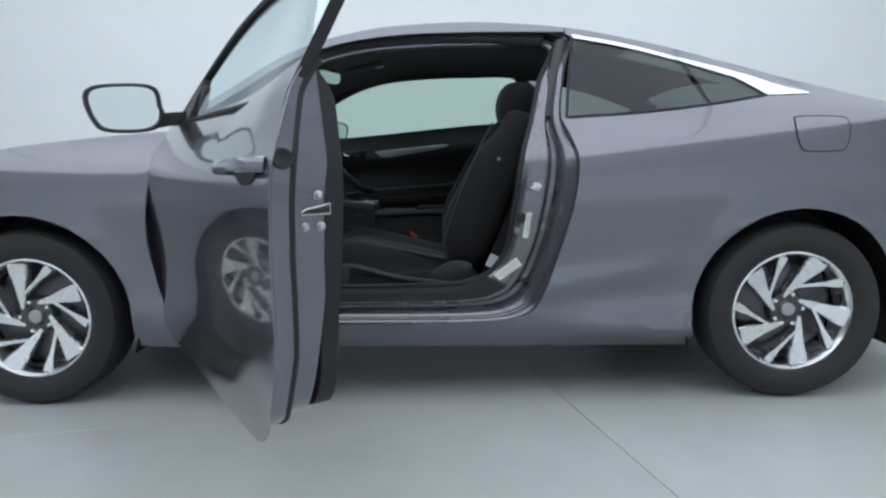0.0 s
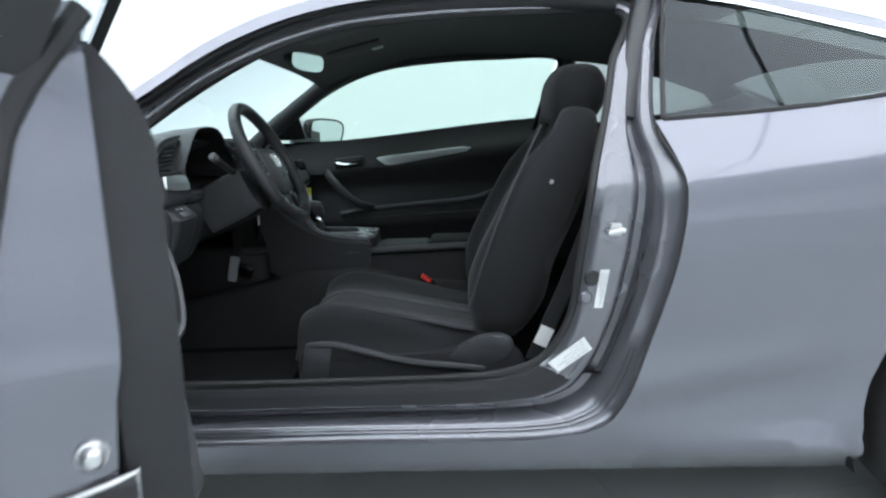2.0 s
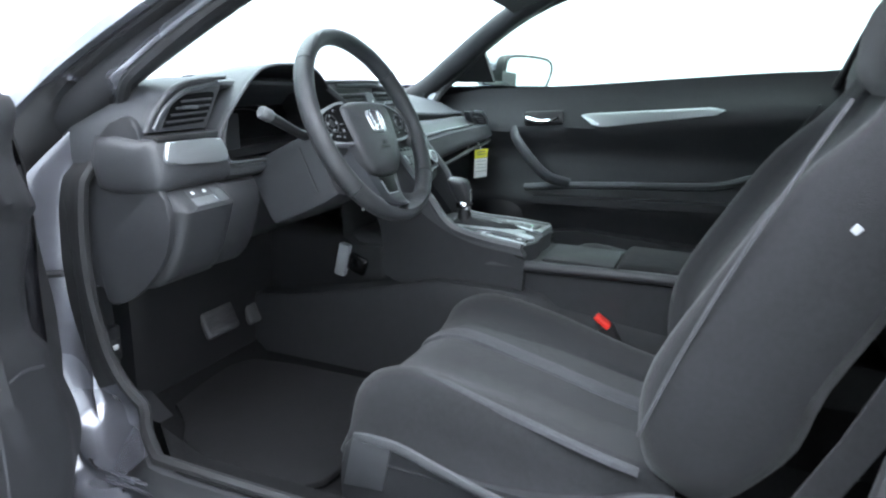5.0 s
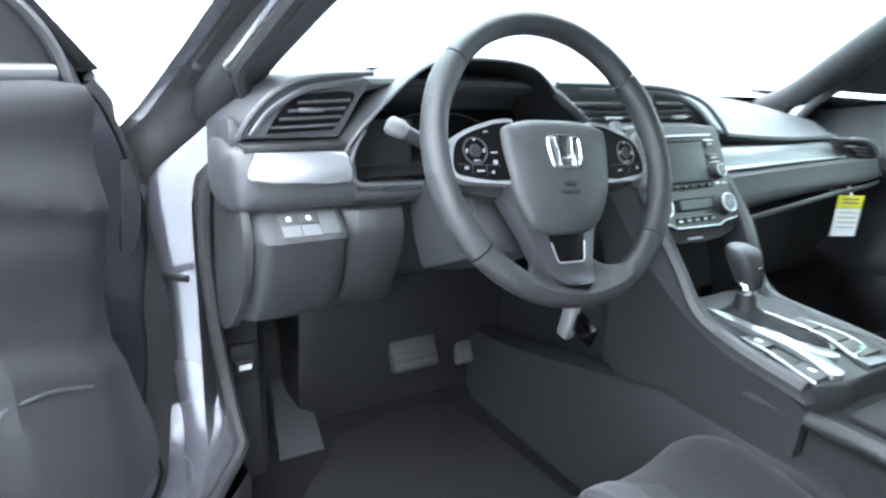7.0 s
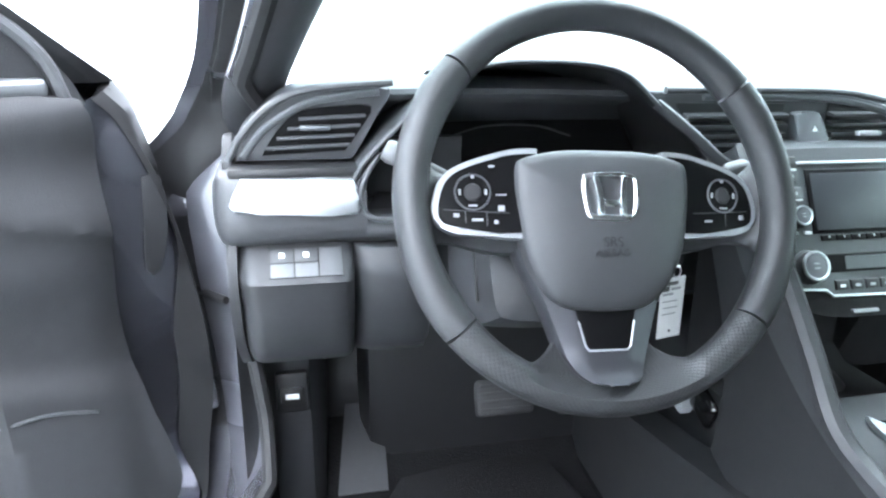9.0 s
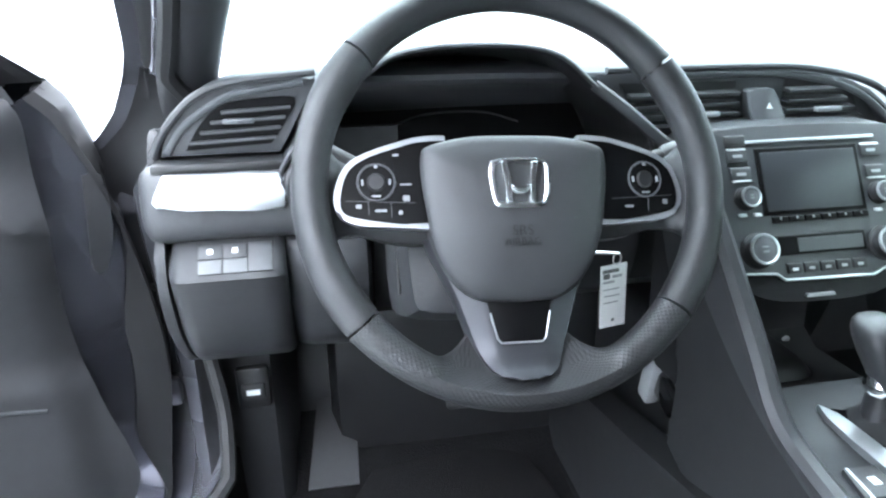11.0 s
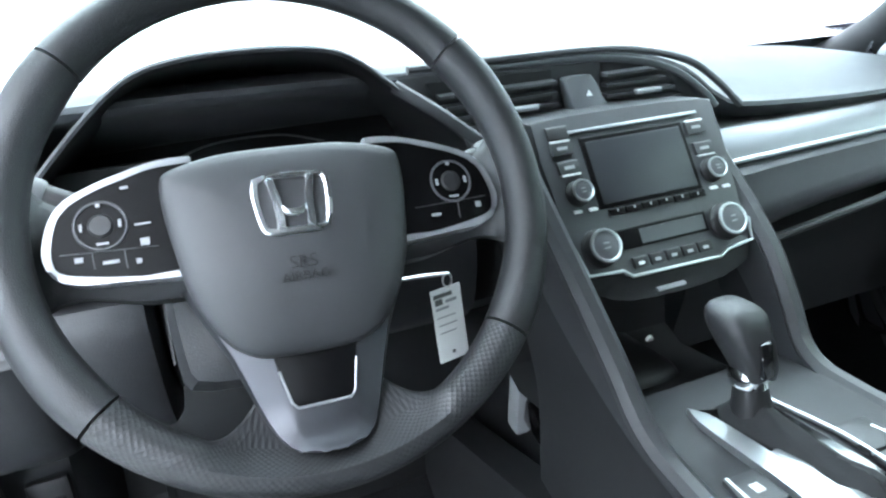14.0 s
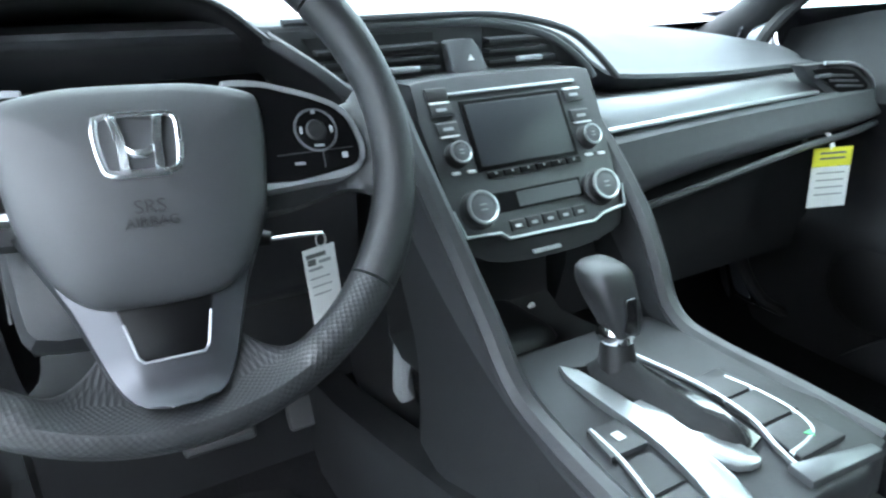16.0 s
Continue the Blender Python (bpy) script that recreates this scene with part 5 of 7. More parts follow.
def build_dashboard():
    d = thing("dashboard", (-0.75, 0, 0.66), "dark grey moulded dashboard with silver trim and round-cornered vents", "dashboard")
    # soft upper pad, right across under the windscreen
    bm = bmesh.new()
    rows = []
    for y, zb, xl, zl in ((-0.708, 0.915, -0.665, 0.90), (-0.694, 0.935, -0.66, 0.932), (-0.655, 0.957, -0.655, 0.978), (-0.60, 0.962, -0.652, 0.992), (-0.5, 0.965, -0.652, 0.995), (-0.35, 0.968, -0.66, 0.993), (-0.2, 0.97, -0.662, 0.989), (0.0, 0.97, -0.662, 0.986), (0.08, 0.968, -0.66, 0.981), (0.15, 0.966, -0.652, 0.958), (0.20, 0.964, -0.635, 0.915), (0.28, 0.96, -0.628, 0.904), (0.42, 0.95, -0.63, 0.896), (0.55, 0.938, -0.64, 0.893), (0.68, 0.91, -0.67, 0.885), (0.735, 0.88, -0.70, 0.87)):
        bx = -1.0 - 0.10 * (1 - (y / 0.74) ** 2) if abs(y) < 0.65 else -0.84
        zm = max(zb + 0.004, zl - 0.012) if zl > 0.95 else zb + 0.002
        rows.append((y, [(bx, zb - 0.01), (bx + 0.02, zb), (-0.85, zm), (-0.74, (zm + zl) / 2 + 0.008), (xl - 0.03, zl + 0.002), (xl, zl - 0.004), (xl - 0.006, zl - 0.016), (xl - 0.06, zl - 0.03), (-0.85, zb - 0.06)]))
    across(bm, dense(rows, 3), 2)
    part("dash_pad", bm, DASH_TOP, d, "soft grey upper dash pad")
    # body behind everything
    bm = bmesh.new()
    across(bm, [(y, [(-1.05, 0.84), (-0.74, 0.865), (-0.70, 0.85), (-0.70, 0.70), (-0.85, 0.62), (-1.05, 0.62)]) for y in (-0.70, 0.70)], 1)
    part("dash_body", bm, BLACK, d)
    # pale edge lines along the vents
    for pts in ([(-0.648, -0.708, 0.915), (-0.645, -0.69, 0.945), (-0.642, -0.655, 0.978), (-0.64, -0.61, 0.993), (-0.64, -0.53, 0.999)], [(-0.652, -0.20, 0.988), (-0.65, 0.0, 0.987), (-0.648, 0.08, 0.98), (-0.642, 0.145, 0.962), (-0.632, 0.18, 0.935), (-0.622, 0.208, 0.903)]):
        bm = bmesh.new()
        tube(bm, catmull(pts, 6), 0.0045, 8)
        part("vent_edge", bm, TRIM_GREY, d, "smooth grey edge of the vent panel")
    for pts in ([(-0.646, -0.692, 0.919), (-0.645, -0.667, 0.950), (-0.643, -0.624, 0.976), (-0.642, -0.59, 0.983), (-0.642, -0.544, 0.989)], [(-0.650, -0.15, 0.980), (-0.649, 0.0, 0.978), (-0.648, 0.07, 0.970), (-0.643, 0.125, 0.953), (-0.636, 0.163, 0.925), (-0.630, 0.178, 0.905)]):
        bm = bmesh.new()
        tube(bm, catmull(pts, 6), 0.0042, 8, flat=0.7)
        part("vent_lip", bm, SATIN_DARK, d, "pale satin lip inside the vent edge")
    # driver's outer vent
    def vent(outline, grille, slats, x0, tab):
        bm = bmesh.new()
        plate(bm, outline, face(x0), 0.02, 0.004)
        fr = part("air_vent", bm, TRIM_GREY, d, "grey-framed air vent")
        bm = bmesh.new()
        plate(bm, grille, face(x0 + 0.004), 0.0185)
        part("vent_well", bm, PIANO, fr)
        for a, b in slats:
            bm = bmesh.new()
            m = [(x0 + 0.017, a[0], a[1]), (x0 + 0.0245, a[0], a[1] - 0.002), (x0 + 0.0245, a[0], a[1] - 0.005), (x0 + 0.017, a[0], a[1] - 0.004)]
            q = [(x0 + 0.017, b[0], b[1]), (x0 + 0.0245, b[0], b[1] - 0.002), (x0 + 0.0245, b[0], b[1] - 0.005), (x0 + 0.017, b[0], b[1] - 0.004)]
            loft(bm, [m, q])
            part("slat", bm, TRIM_GREY, fr)
        bm = bmesh.new()
        rbox(bm, (x0 + 0.026, tab[0], tab[1]), (0.008, 0.032, 0.005), 0.0015)
        part("vent_tab", bm, SATIN_DARK, fr, "grey vent slider")
        return fr
    out = flat2([(-0.70, 0.914), (-0.685, 0.945), (-0.655, 0.974), (-0.61, 0.989), (-0.532, 0.994), (-0.545, 0.965), (-0.562, 0.935), (-0.575, 0.914)], 3)
    gr = flat2([(-0.672, 0.921), (-0.655, 0.947), (-0.632, 0.967), (-0.6, 0.973), (-0.553, 0.973), (-0.566, 0.947), (-0.582, 0.925)], 3)
    sl = [((-0.667 + 0.012 * k, 0.932 + 0.0105 * k), (-0.577 + 0.006 * k, 0.935 + 0.0105 * k)) for k in range(4)]
    vent(out, gr, sl, -0.668, (-0.614, 0.951))
    bm = bmesh.new()
    rbox(bm, (-0.66, -0.638, 0.905), (0.07, 0.14, 0.012), 0.004)
    part("dash_step", bm, BLACK, d)
    # silver-faced roll
    bm = bmesh.new()
    rows = []
    for y, k in ((-0.727, 0.55), (-0.722, 0.82), (-0.709, 1.0), (-0.66, 1.0), (-0.58, 1.0), (-0.562, 1.0)):
        c = (-0.68, 0.866)
        rows.append((y, [(c[0] + (x - c[0]) * k, c[1] + (z - c[1]) * k) for x, z in [(-0.75, 0.905), (-0.65, 0.906), (-0.628, 0.903), (-0.618, 0.885), (-0.612, 0.86), (-0.612, 0.843), (-0.622, 0.828), (-0.65, 0.82), (-0.75, 0.82)]]))
    across(bm, dense(rows, 2), 2)
    part("dash_roll", bm, DASH, d, "dark grey roll under the vent")
    bm = bmesh.new()
    rows = [(y, [(-0.75, z), (-0.66, z), (-0.630, z - 0.002), (-0.615, z - 0.008), (-0.612, 0.838), (-0.622, 0.826), (-0.65, 0.82), (-0.75, 0.82)]) for y, z in ((-0.563, 0.858), (-0.52, 0.852), (-0.44, 0.850), (-0.36, 0.848))]
    across(bm, rows, 2)
    part("dash_roll", bm, DASH, d, "dark grey roll below the instruments")
    bm = bmesh.new()
    tube(bm, catmull([(-0.628, -0.545, 0.925), (-0.622, -0.560, 0.905), (-0.617, -0.568, 0.885), (-0.614, -0.566, 0.867), (-0.612, -0.556, 0.856), (-0.612, -0.53, 0.853), (-0.614, -0.46, 0.851)], 5), 0.0035, 8)
    part("pocket_edge", bm, TRIM_GREY, d, "smooth edge of the instrument surround")
    bm = bmesh.new()
    plate(bm, [(-0.572, 0.85), (-0.44, 0.85), (-0.44, 0.93), (-0.55, 0.93), (-0.566, 0.90)], face(-0.70), 0.012)
    part("pocket_back", bm, LOW, d)
    bm = bmesh.new()
    plate(bm, flat2([(-0.694, 0.902), (-0.64, 0.901), (-0.577, 0.899), (-0.574, 0.88), (-0.573, 0.862), (-0.64, 0.865), (-0.702, 0.869), (-0.705, 0.882)], 2), face(-0.618, 0.25, 0.885), 0.008, 0.003)
    part("silver_trim", bm, SATIN, d, "brushed silver trim panel")
    # knee panel, end cap
    bm = bmesh.new()
    rows = []
    for y, dx in ((-0.708, -0.040), (-0.702, -0.020), (-0.694, -0.005), (-0.680, 0.0), (-0.63, 0.0), (-0.588, 0.0), (-0.578, -0.012)):
        rows.append((y, [(-0.72 + dx, 0.83), (-0.632 + dx, 0.8275), (-0.626 + dx, 0.826), (-0.590 + dx, 0.797), (-0.590 + dx, 0.785), (-0.605 + dx, 0.735), (-0.63 + dx, 0.685), (-0.675 + dx, 0.655), (-0.80, 0.65), (-0.88, 0.72)]))
    across(bm, dense(rows, 2), 2)
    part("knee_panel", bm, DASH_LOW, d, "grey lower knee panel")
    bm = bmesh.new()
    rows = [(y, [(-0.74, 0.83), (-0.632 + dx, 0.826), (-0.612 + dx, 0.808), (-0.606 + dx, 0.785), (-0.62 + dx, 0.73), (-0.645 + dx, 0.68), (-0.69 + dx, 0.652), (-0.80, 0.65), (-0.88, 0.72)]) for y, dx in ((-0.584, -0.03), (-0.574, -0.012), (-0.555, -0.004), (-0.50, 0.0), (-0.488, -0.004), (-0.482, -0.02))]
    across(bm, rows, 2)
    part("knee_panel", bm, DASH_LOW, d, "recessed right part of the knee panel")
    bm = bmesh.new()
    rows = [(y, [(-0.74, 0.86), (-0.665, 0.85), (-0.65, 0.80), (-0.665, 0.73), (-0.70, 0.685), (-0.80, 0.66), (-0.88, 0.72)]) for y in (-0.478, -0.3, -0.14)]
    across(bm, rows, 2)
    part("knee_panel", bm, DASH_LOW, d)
    # side cover of the dashboard, seen with the door open
    bm = bmesh.new()
    cover = flat2([(-0.745, 0.90), (-0.70, 0.935), (-0.668, 0.935), (-0.652, 0.90), (-0.648, 0.85), (-0.620, 0.825), (-0.606, 0.785), (-0.62, 0.725), (-0.66, 0.672), (-0.71, 0.635), (-0.76, 0.63), (-0.765, 0.75), (-0.745, 0.90)], 4)[:-1]
    plate(bm, cover, lambda u, v, w: (u, -0.704 - w, v), 0.011, 0.004)
    part("end_cover", bm, DASH_LOW, d, "dark grey end cover of the dashboard")
    # small switches on the sloping top of the knee panel
    P = face(-0.590, 1.20, 0.797)
    def key(u0, u1, v0, v1, h, material, name, parent, bev=0.0008):
        bm = bmesh.new()
        plate(bm, [(u0, v0), (u1, v0), (u1, v1), (u0, v1)], lambda u, v, w: P(u, v, w - 0.004), h + 0.004, bev)
        return part(name, bm, material, parent)
    sw = key(-0.670, -0.589, 0.7985, 0.8235, 0.0015, BLACK, "switch_block", d)
    sw["label"] = "block of small switches"
    for i in range(3):
        u0 = -0.6685 + 0.0262 * i
        if i < 2:
            key(u0, u0 + 0.0247, 0.8115, 0.8225, 0.0035, DASH, "switch", sw)
            # lower row gets a paler grey for the light its slope catches
            key(u0, u0 + 0.0247, 0.7995, 0.8105, 0.0035, STALK_END if u0 < -0.62 else DASH, "switch", sw)
            key(u0 + 0.009, u0 + 0.015, 0.8155, 0.8195, 0.0042, GLYPH, "switch_mark", sw, 0)
        else:
            key(u0, u0 + 0.0247, 0.7995, 0.8225, 0.0035, TRIM_GREY, "switch_blank", sw)
    # instrument hood
    lip = flat2([(-0.575, 0.862), (-0.572, 0.905), (-0.525, 0.958), (-0.467, 1.007), (-0.422, 1.022), (-0.36, 1.025), (-0.301, 1.021), (-0.263, 1.009), (-0.222, 0.975), (-0.156, 0.918), (-0.15, 0.87)], 4)
    cy, cz = -0.365, 0.92
    def sc(k, kz, dz=0.0):
        return [(cy + (y - cy) * k, cz + (z - cz) * kz + dz) for y, z in lip]
    bm = bmesh.new()
    loft(bm, [[(x, y, z) for y, z in pts] for x, pts in ((-0.93, sc(0.95, 0.45)), (-0.80, sc(1.0, 0.78)), (-0.70, sc(1.02, 0.95)), (-0.635, sc(1.01, 1.0)), (-0.622, sc(0.997, 0.988)), (-0.620, sc(0.985, 0.97)))], closed=False, caps=False)
    part("instrument_hood", bm, DASH, d, "dark grey instrument hood")
    bm = bmesh.new()
    loft(bm, [[(x, y, z) for y, z in pts] for x, pts in ((-0.621, sc(0.985, 0.97)), (-0.625, sc(0.972, 0.945)), (-0.64, sc(0.955, 0.925)), (-0.66, sc(0.94, 0.90)), (-0.70, sc(0.92, 0.85)), (-0.74, sc(0.90, 0.80)), (-0.775, sc(0.88, 0.76)))], closed=False, caps=False)
    part("hood_lining", bm, BLACK, d, "black inside of the instrument hood")
    bm = bmesh.new()
    tube(bm, [(-0.622, y, z - 0.002) for y, z in lip[2:-3]], 0.003, 6)
    part("hood_edge", bm, TRIM_GREY, d)
    bm = bmesh.new()
    plate(bm, [(cy - 0.20, 0.86), (cy + 0.20, 0.86), (cy + 0.17, 0.93), (cy + 0.10, 0.998), (cy, 1.004), (cy - 0.10, 0.998), (cy - 0.17, 0.93)], face(-0.775, 0.3, 0.93), 0.010)
    cl = part("instrument_display", bm, PIANO, d, "switched-off black instrument display")
    bm = bmesh.new()
    tube(bm, catmull([(-0.752, cy - 0.08, 0.916), (-0.754, cy - 0.03, 0.930), (-0.754, cy + 0.04, 0.930), (-0.752, cy + 0.09, 0.916)], 6), 0.0012, 6)
    part("display_edge", bm, DASH, cl)
    bm = bmesh.new()
    loft(bm, [[(-0.64, -0.56, 0.858), (-0.64, -0.16, 0.858)], [(-0.76, -0.52, 0.872), (-0.76, -0.2, 0.872)]], closed=False, caps=False)
    part("cluster_floor", bm, BLACK, d)
    # bezel sweeping right of the cluster
    bm = bmesh.new()
    tube(bm, catmull([(-0.625, -0.225, 0.976), (-0.61, -0.185, 0.945), (-0.60, -0.15, 0.915), (-0.59, -0.125, 0.90)], 5), 0.007, 8, flat=0.6)
    part("cluster_bezel", bm, TRIM_GREY, d)
    # centre vents and hazard switch
    out = flat2([(-0.215, 0.984), (-0.05, 0.982), (0.07, 0.975), (0.135, 0.955), (0.168, 0.925), (0.18, 0.905), (0.02, 0.912), (-0.16, 0.918)], 3)
    bm = bmesh.new()
    plate(bm, out, face(-0.68), 0.02, 0.003)
    part("vent_panel", bm, DASH, d)
    for y0, y1, tab in ((-0.15, -0.03, -0.075), (0.035, 0.135, 0.088)):
        bm = bmesh.new()
        plate(bm, [(y0 - 0.03 if y0 < 0 else y0, 0.972), (y1 if y0 < 0 else y1 - 0.035, 0.970), (y1, 0.932 if y0 < 0 else 0.945), (y1 if y0 < 0 else y1 + 0.012, 0.919), (y0, 0.92)], face(-0.672), 0.0135)
        w = part("air_vent", bm, BLACK, d, "slatted black centre air vent")
        for k in range(4):
            bm = bmesh.new()
            z = 0.960 - 0.0115 * k
            loft(bm, [[(-0.659, y, z), (-0.645, y, z - 0.002), (-0.645, y, z - 0.0055), (-0.659, y, z - 0.005)] for y in (y0 - 0.02 + 0.006 * k if y0 < 0 else y0, y1 - 0.03 + 0.012 * k if y0 > 0 else y1)])
            part("slat", bm, DASH, w)
        bm = bmesh.new()
        rbox(bm, (-0.642, tab, 0.934), (0.01, 0.034, 0.006), 0.002)
        part("vent_tab", bm, PLASTIC_GREY, w)
    bm = bmesh.new()
    plate(bm, flat2([(-0.020, 0.957), (-0.016, 0.960), (0.0, 0.9605), (0.014, 0.960), (0.019, 0.956), (0.026, 0.935), (0.031, 0.921), (0.01, 0.919), (-0.013, 0.921), (-0.016, 0.935)], 2), face(-0.662, 0.35, 0.94), 0.019, 0.003)
    hz = part("hazard_switch", bm, SWITCH_GREY, d, "grey hazard light switch with a triangle")
    bm = bmesh.new()
    plate(bm, [(0.0045, 0.9375), (0.0125, 0.9375), (0.0085, 0.944)], face(-0.645, 0.35, 0.94), 0.0028)
    part("triangle_mark", bm, GLYPH, hz)
    # far side: trim band, face, bright line, vent, glovebox
    bm = bmesh.new()
    rows = [(y, [(-0.70, t), (-0.615, t), (-0.596, (t + b) / 2), (-0.585, b), (-0.70, b)]) for y, t, b in ((0.13, 0.880, 0.847), (0.25, 0.878, 0.850), (0.4, 0.876, 0.853), (0.56, 0.875, 0.855), (0.70, 0.866, 0.850))]
    across(bm, rows, 1)
    part("trim_band", bm, SATIN_DARK, d, "satin grey trim band")
    bm = bmesh.new()
    tube(bm, catmull([(-0.582, 0.13, 0.845), (-0.58, 0.25, 0.848), (-0.58, 0.4, 0.851), (-0.58, 0.555, 0.853)], 5), 0.0035, 8)
    part("bright_line", bm, SATIN, d, "thin silver line along the dashboard")
    bm = bmesh.new()
    rows = []
    for y, t, b in ((0.12, 0.844, 0.745), (0.2, 0.846, 0.757), (0.3, 0.849, 0.770), (0.45, 0.852, 0.780), (0.6, 0.853, 0.786), (0.70, 0.85, 0.792), (0.735, 0.84, 0.80)):
        e = -0.03 if y > 0.72 else (-0.008 if y > 0.69 else 0)
        rows.append((y, [(-0.72, t), (-0.588 + e, t), (-0.566 + e, (t * 2 + b) / 3), (-0.556 + e, (t + 2 * b) / 3), (-0.562 + e, b + 0.012), (-0.585 + e, b), (-0.63 + e, b - 0.008), (-0.72, b)]))
    across(bm, dense(rows, 2), 2)
    part("dash_face", bm, DASH_TOP, d, "padded dark grey dashboard face")
    bm = bmesh.new()
    tube(bm, catmull([(-0.568, 0.15, 0.742), (-0.563, 0.222, 0.749), (-0.559, 0.366, 0.766), (-0.559, 0.50, 0.781), (-0.562, 0.62, 0.787), (-0.572, 0.70, 0.793)], 5), 0.0055, 8)
    part("face_lip", bm, TRIM_GREY, d, "paler lower lip of the dashboard face")
    bm = bmesh.new()
    rows = [(y, [(-0.75, 0.77), (-0.64, 0.76), (-0.645, 0.66), (-0.68, 0.56), (-0.75, 0.54)]) for y in (0.15, 0.4, 0.70)]
    across(bm, rows, 1)
    part("glovebox", bm, LOW, d, "black glovebox lid")
    out = flat2([(0.515, 0.893), (0.57, 0.892), (0.63, 0.885), (0.675, 0.864), (0.694, 0.846), (0.665, 0.834), (0.615, 0.833), (0.57, 0.852), (0.535, 0.873)], 3)
    gr = flat2([(0.535, 0.886), (0.58, 0.885), (0.63, 0.877), (0.667, 0.858), (0.672, 0.846), (0.62, 0.842), (0.575, 0.862)], 3)
    vent(out, gr, [((0.555 + 0.018 * k, 0.880 - 0.009 * k), (0.630 + 0.015 * k, 0.873 - 0.009 * k)) for k in range(3)], -0.600, (0.555, 0.876))
    bm = bmesh.new()
    tube(bm, catmull([(-0.578, 0.56, 0.893), (-0.578, 0.63, 0.886), (-0.579, 0.677, 0.865), (-0.582, 0.696, 0.846)], 5), 0.003, 8)
    part("vent_edge", bm, SATIN, d)
    return d


def build_radio():
    r = thing("radio", (-0.57, 0.021, 0.75), "black car radio and climate unit with a switched-off screen", "car radio")
    P = face(-0.585, 0.55, 0.902)
    c = 0.0215
    # fascia: a grey upper face, narrowing downwards, on a black foot
    bm = bmesh.new()
    plate(bm, flat2([(c - 0.112, 0.920), (c - 0.105, 0.9245), (c, 0.9255), (c + 0.105, 0.9225), (c + 0.115, 0.914), (c + 0.116, 0.89), (c + 0.111, 0.84), (c + 0.107, 0.80), (c + 0.103, 0.774), (c + 0.07, 0.7715), (c + 0.058, 0.766), (c - 0.053, 0.768), (c - 0.062, 0.775), (c - 0.101, 0.777), (c - 0.107, 0.80), (c - 0.111, 0.84), (c - 0.116, 0.89)], 2), lambda u, v, w: P(u, v, w - 0.06), 0.058, 0.004)
    part("fascia", bm, TRIM_GREY, r, "dark grey radio fascia")
    bm = bmesh.new()
    plate(bm, flat2([(c - 0.101, 0.776), (c - 0.063, 0.774), (c - 0.053, 0.768), (c + 0.058, 0.766), (c + 0.07, 0.771), (c + 0.103, 0.775), (c + 0.098, 0.757), (c + 0.06, 0.747), (c, 0.744), (c - 0.06, 0.747), (c - 0.097, 0.757)], 2), lambda u, v, w: P(u, v, w - 0.06), 0.054, 0.004)
    part("lower_fascia", bm, LOW, r, "black foot of the climate unit")
    def box(u0, u1, v0, v1, h, material, name, label="", bev=0.001, parent=r, w0=-0.003):
        bm = bmesh.new()
        plate(bm, [(u0, v0), (u1, v0), (u1, v1), (u0, v1)], lambda u, v, w: P(u, v, w + w0), h - w0, bev)
        return part(name, bm, material, parent, label)
    box(c - 0.065, c + 0.065, 0.834, 0.9025, 0.0005, PIANO, "screen_frame")
    box(c - 0.060, c + 0.060, 0.8385, 0.8985, 0.0014, SCREEN, "screen", "dark switched-off display", 0.0005)
    box(c - 0.076, c + 0.090, 0.9085, 0.9112, 0.001, SATIN, "silver_line", "", 0.0005)
    for i in range(6):
        u = c - 0.056 + 0.0205 * i
        box(u, u + 0.0190, 0.8265, 0.8325, 0.0012, PIANO, "button")
        box(u + 0.0085, u + 0.0105, 0.8300, 0.8322, 0.0016, PLASTIC_GREY, "print_bar", "", 0)
    for u, z, m in ((c - 0.088, 0.911, 0), (c - 0.088, 0.8965, 1), (c - 0.0865, 0.878, 2), (c + 0.082, 0.895, 1), (c + 0.084, 0.873, 2)):
        box(u - 0.0125, u + 0.0125, z - 0.0062, z + 0.0062, 0.0018, DASH if m else BLACK, "button", "", 0.0015)
        if m:
            e = 0.0068 if m == 1 else -0.0068
            box(u - 0.011, u + 0.011, z + e - 0.0007, z + e + 0.0007, 0.0022, GLYPH, "print_bar", "", 0)
            box(u - 0.006, u + 0.006, z - 0.0012, z + 0.0018, 0.0021, PLASTIC_GREY, "print_bar", "", 0)
    nrm = Vector((1, 0, 0.55)).normalized()
    up = Vector((-0.55, 0, 1)).normalized()
    def knob(u, v, rad, h, label):
        o = Vector(P(u, v, 0))
        go = lambda a, b, k: o + Vector((0, 1, 0)) * a + up * b + nrm * k
        bm = bmesh.new()
        lathe(bm, [(rad * 1.16, -0.004), (rad * 1.14, 0.001), (rad * 1.06, 0.002), (rad * 1.02, h * 0.3), (rad * 0.98, h * 0.8), (rad * 0.9, h * 0.84)], go, 36)
        k = part("knob", bm, BLACK, r, label)
        bm = bmesh.new()
        lathe(bm, [(rad * 0.99, h * 0.80), (rad * 1.0, h * 0.9), (rad * 0.96, h), (rad * 0.86, h * 1.02), (rad * 0.80, h * 0.94)], go, 36)
        part("knob_ring", bm, SATIN, k, "bright knob ring")
        bm = bmesh.new()
        lathe(bm, [(0, h * 0.97), (rad * 0.45, h * 0.965), (rad * 0.50, h * 0.945), (rad * 0.81, h * 0.92)], go, 28)
        part("knob_cap", bm, SWITCH_GREY, k)
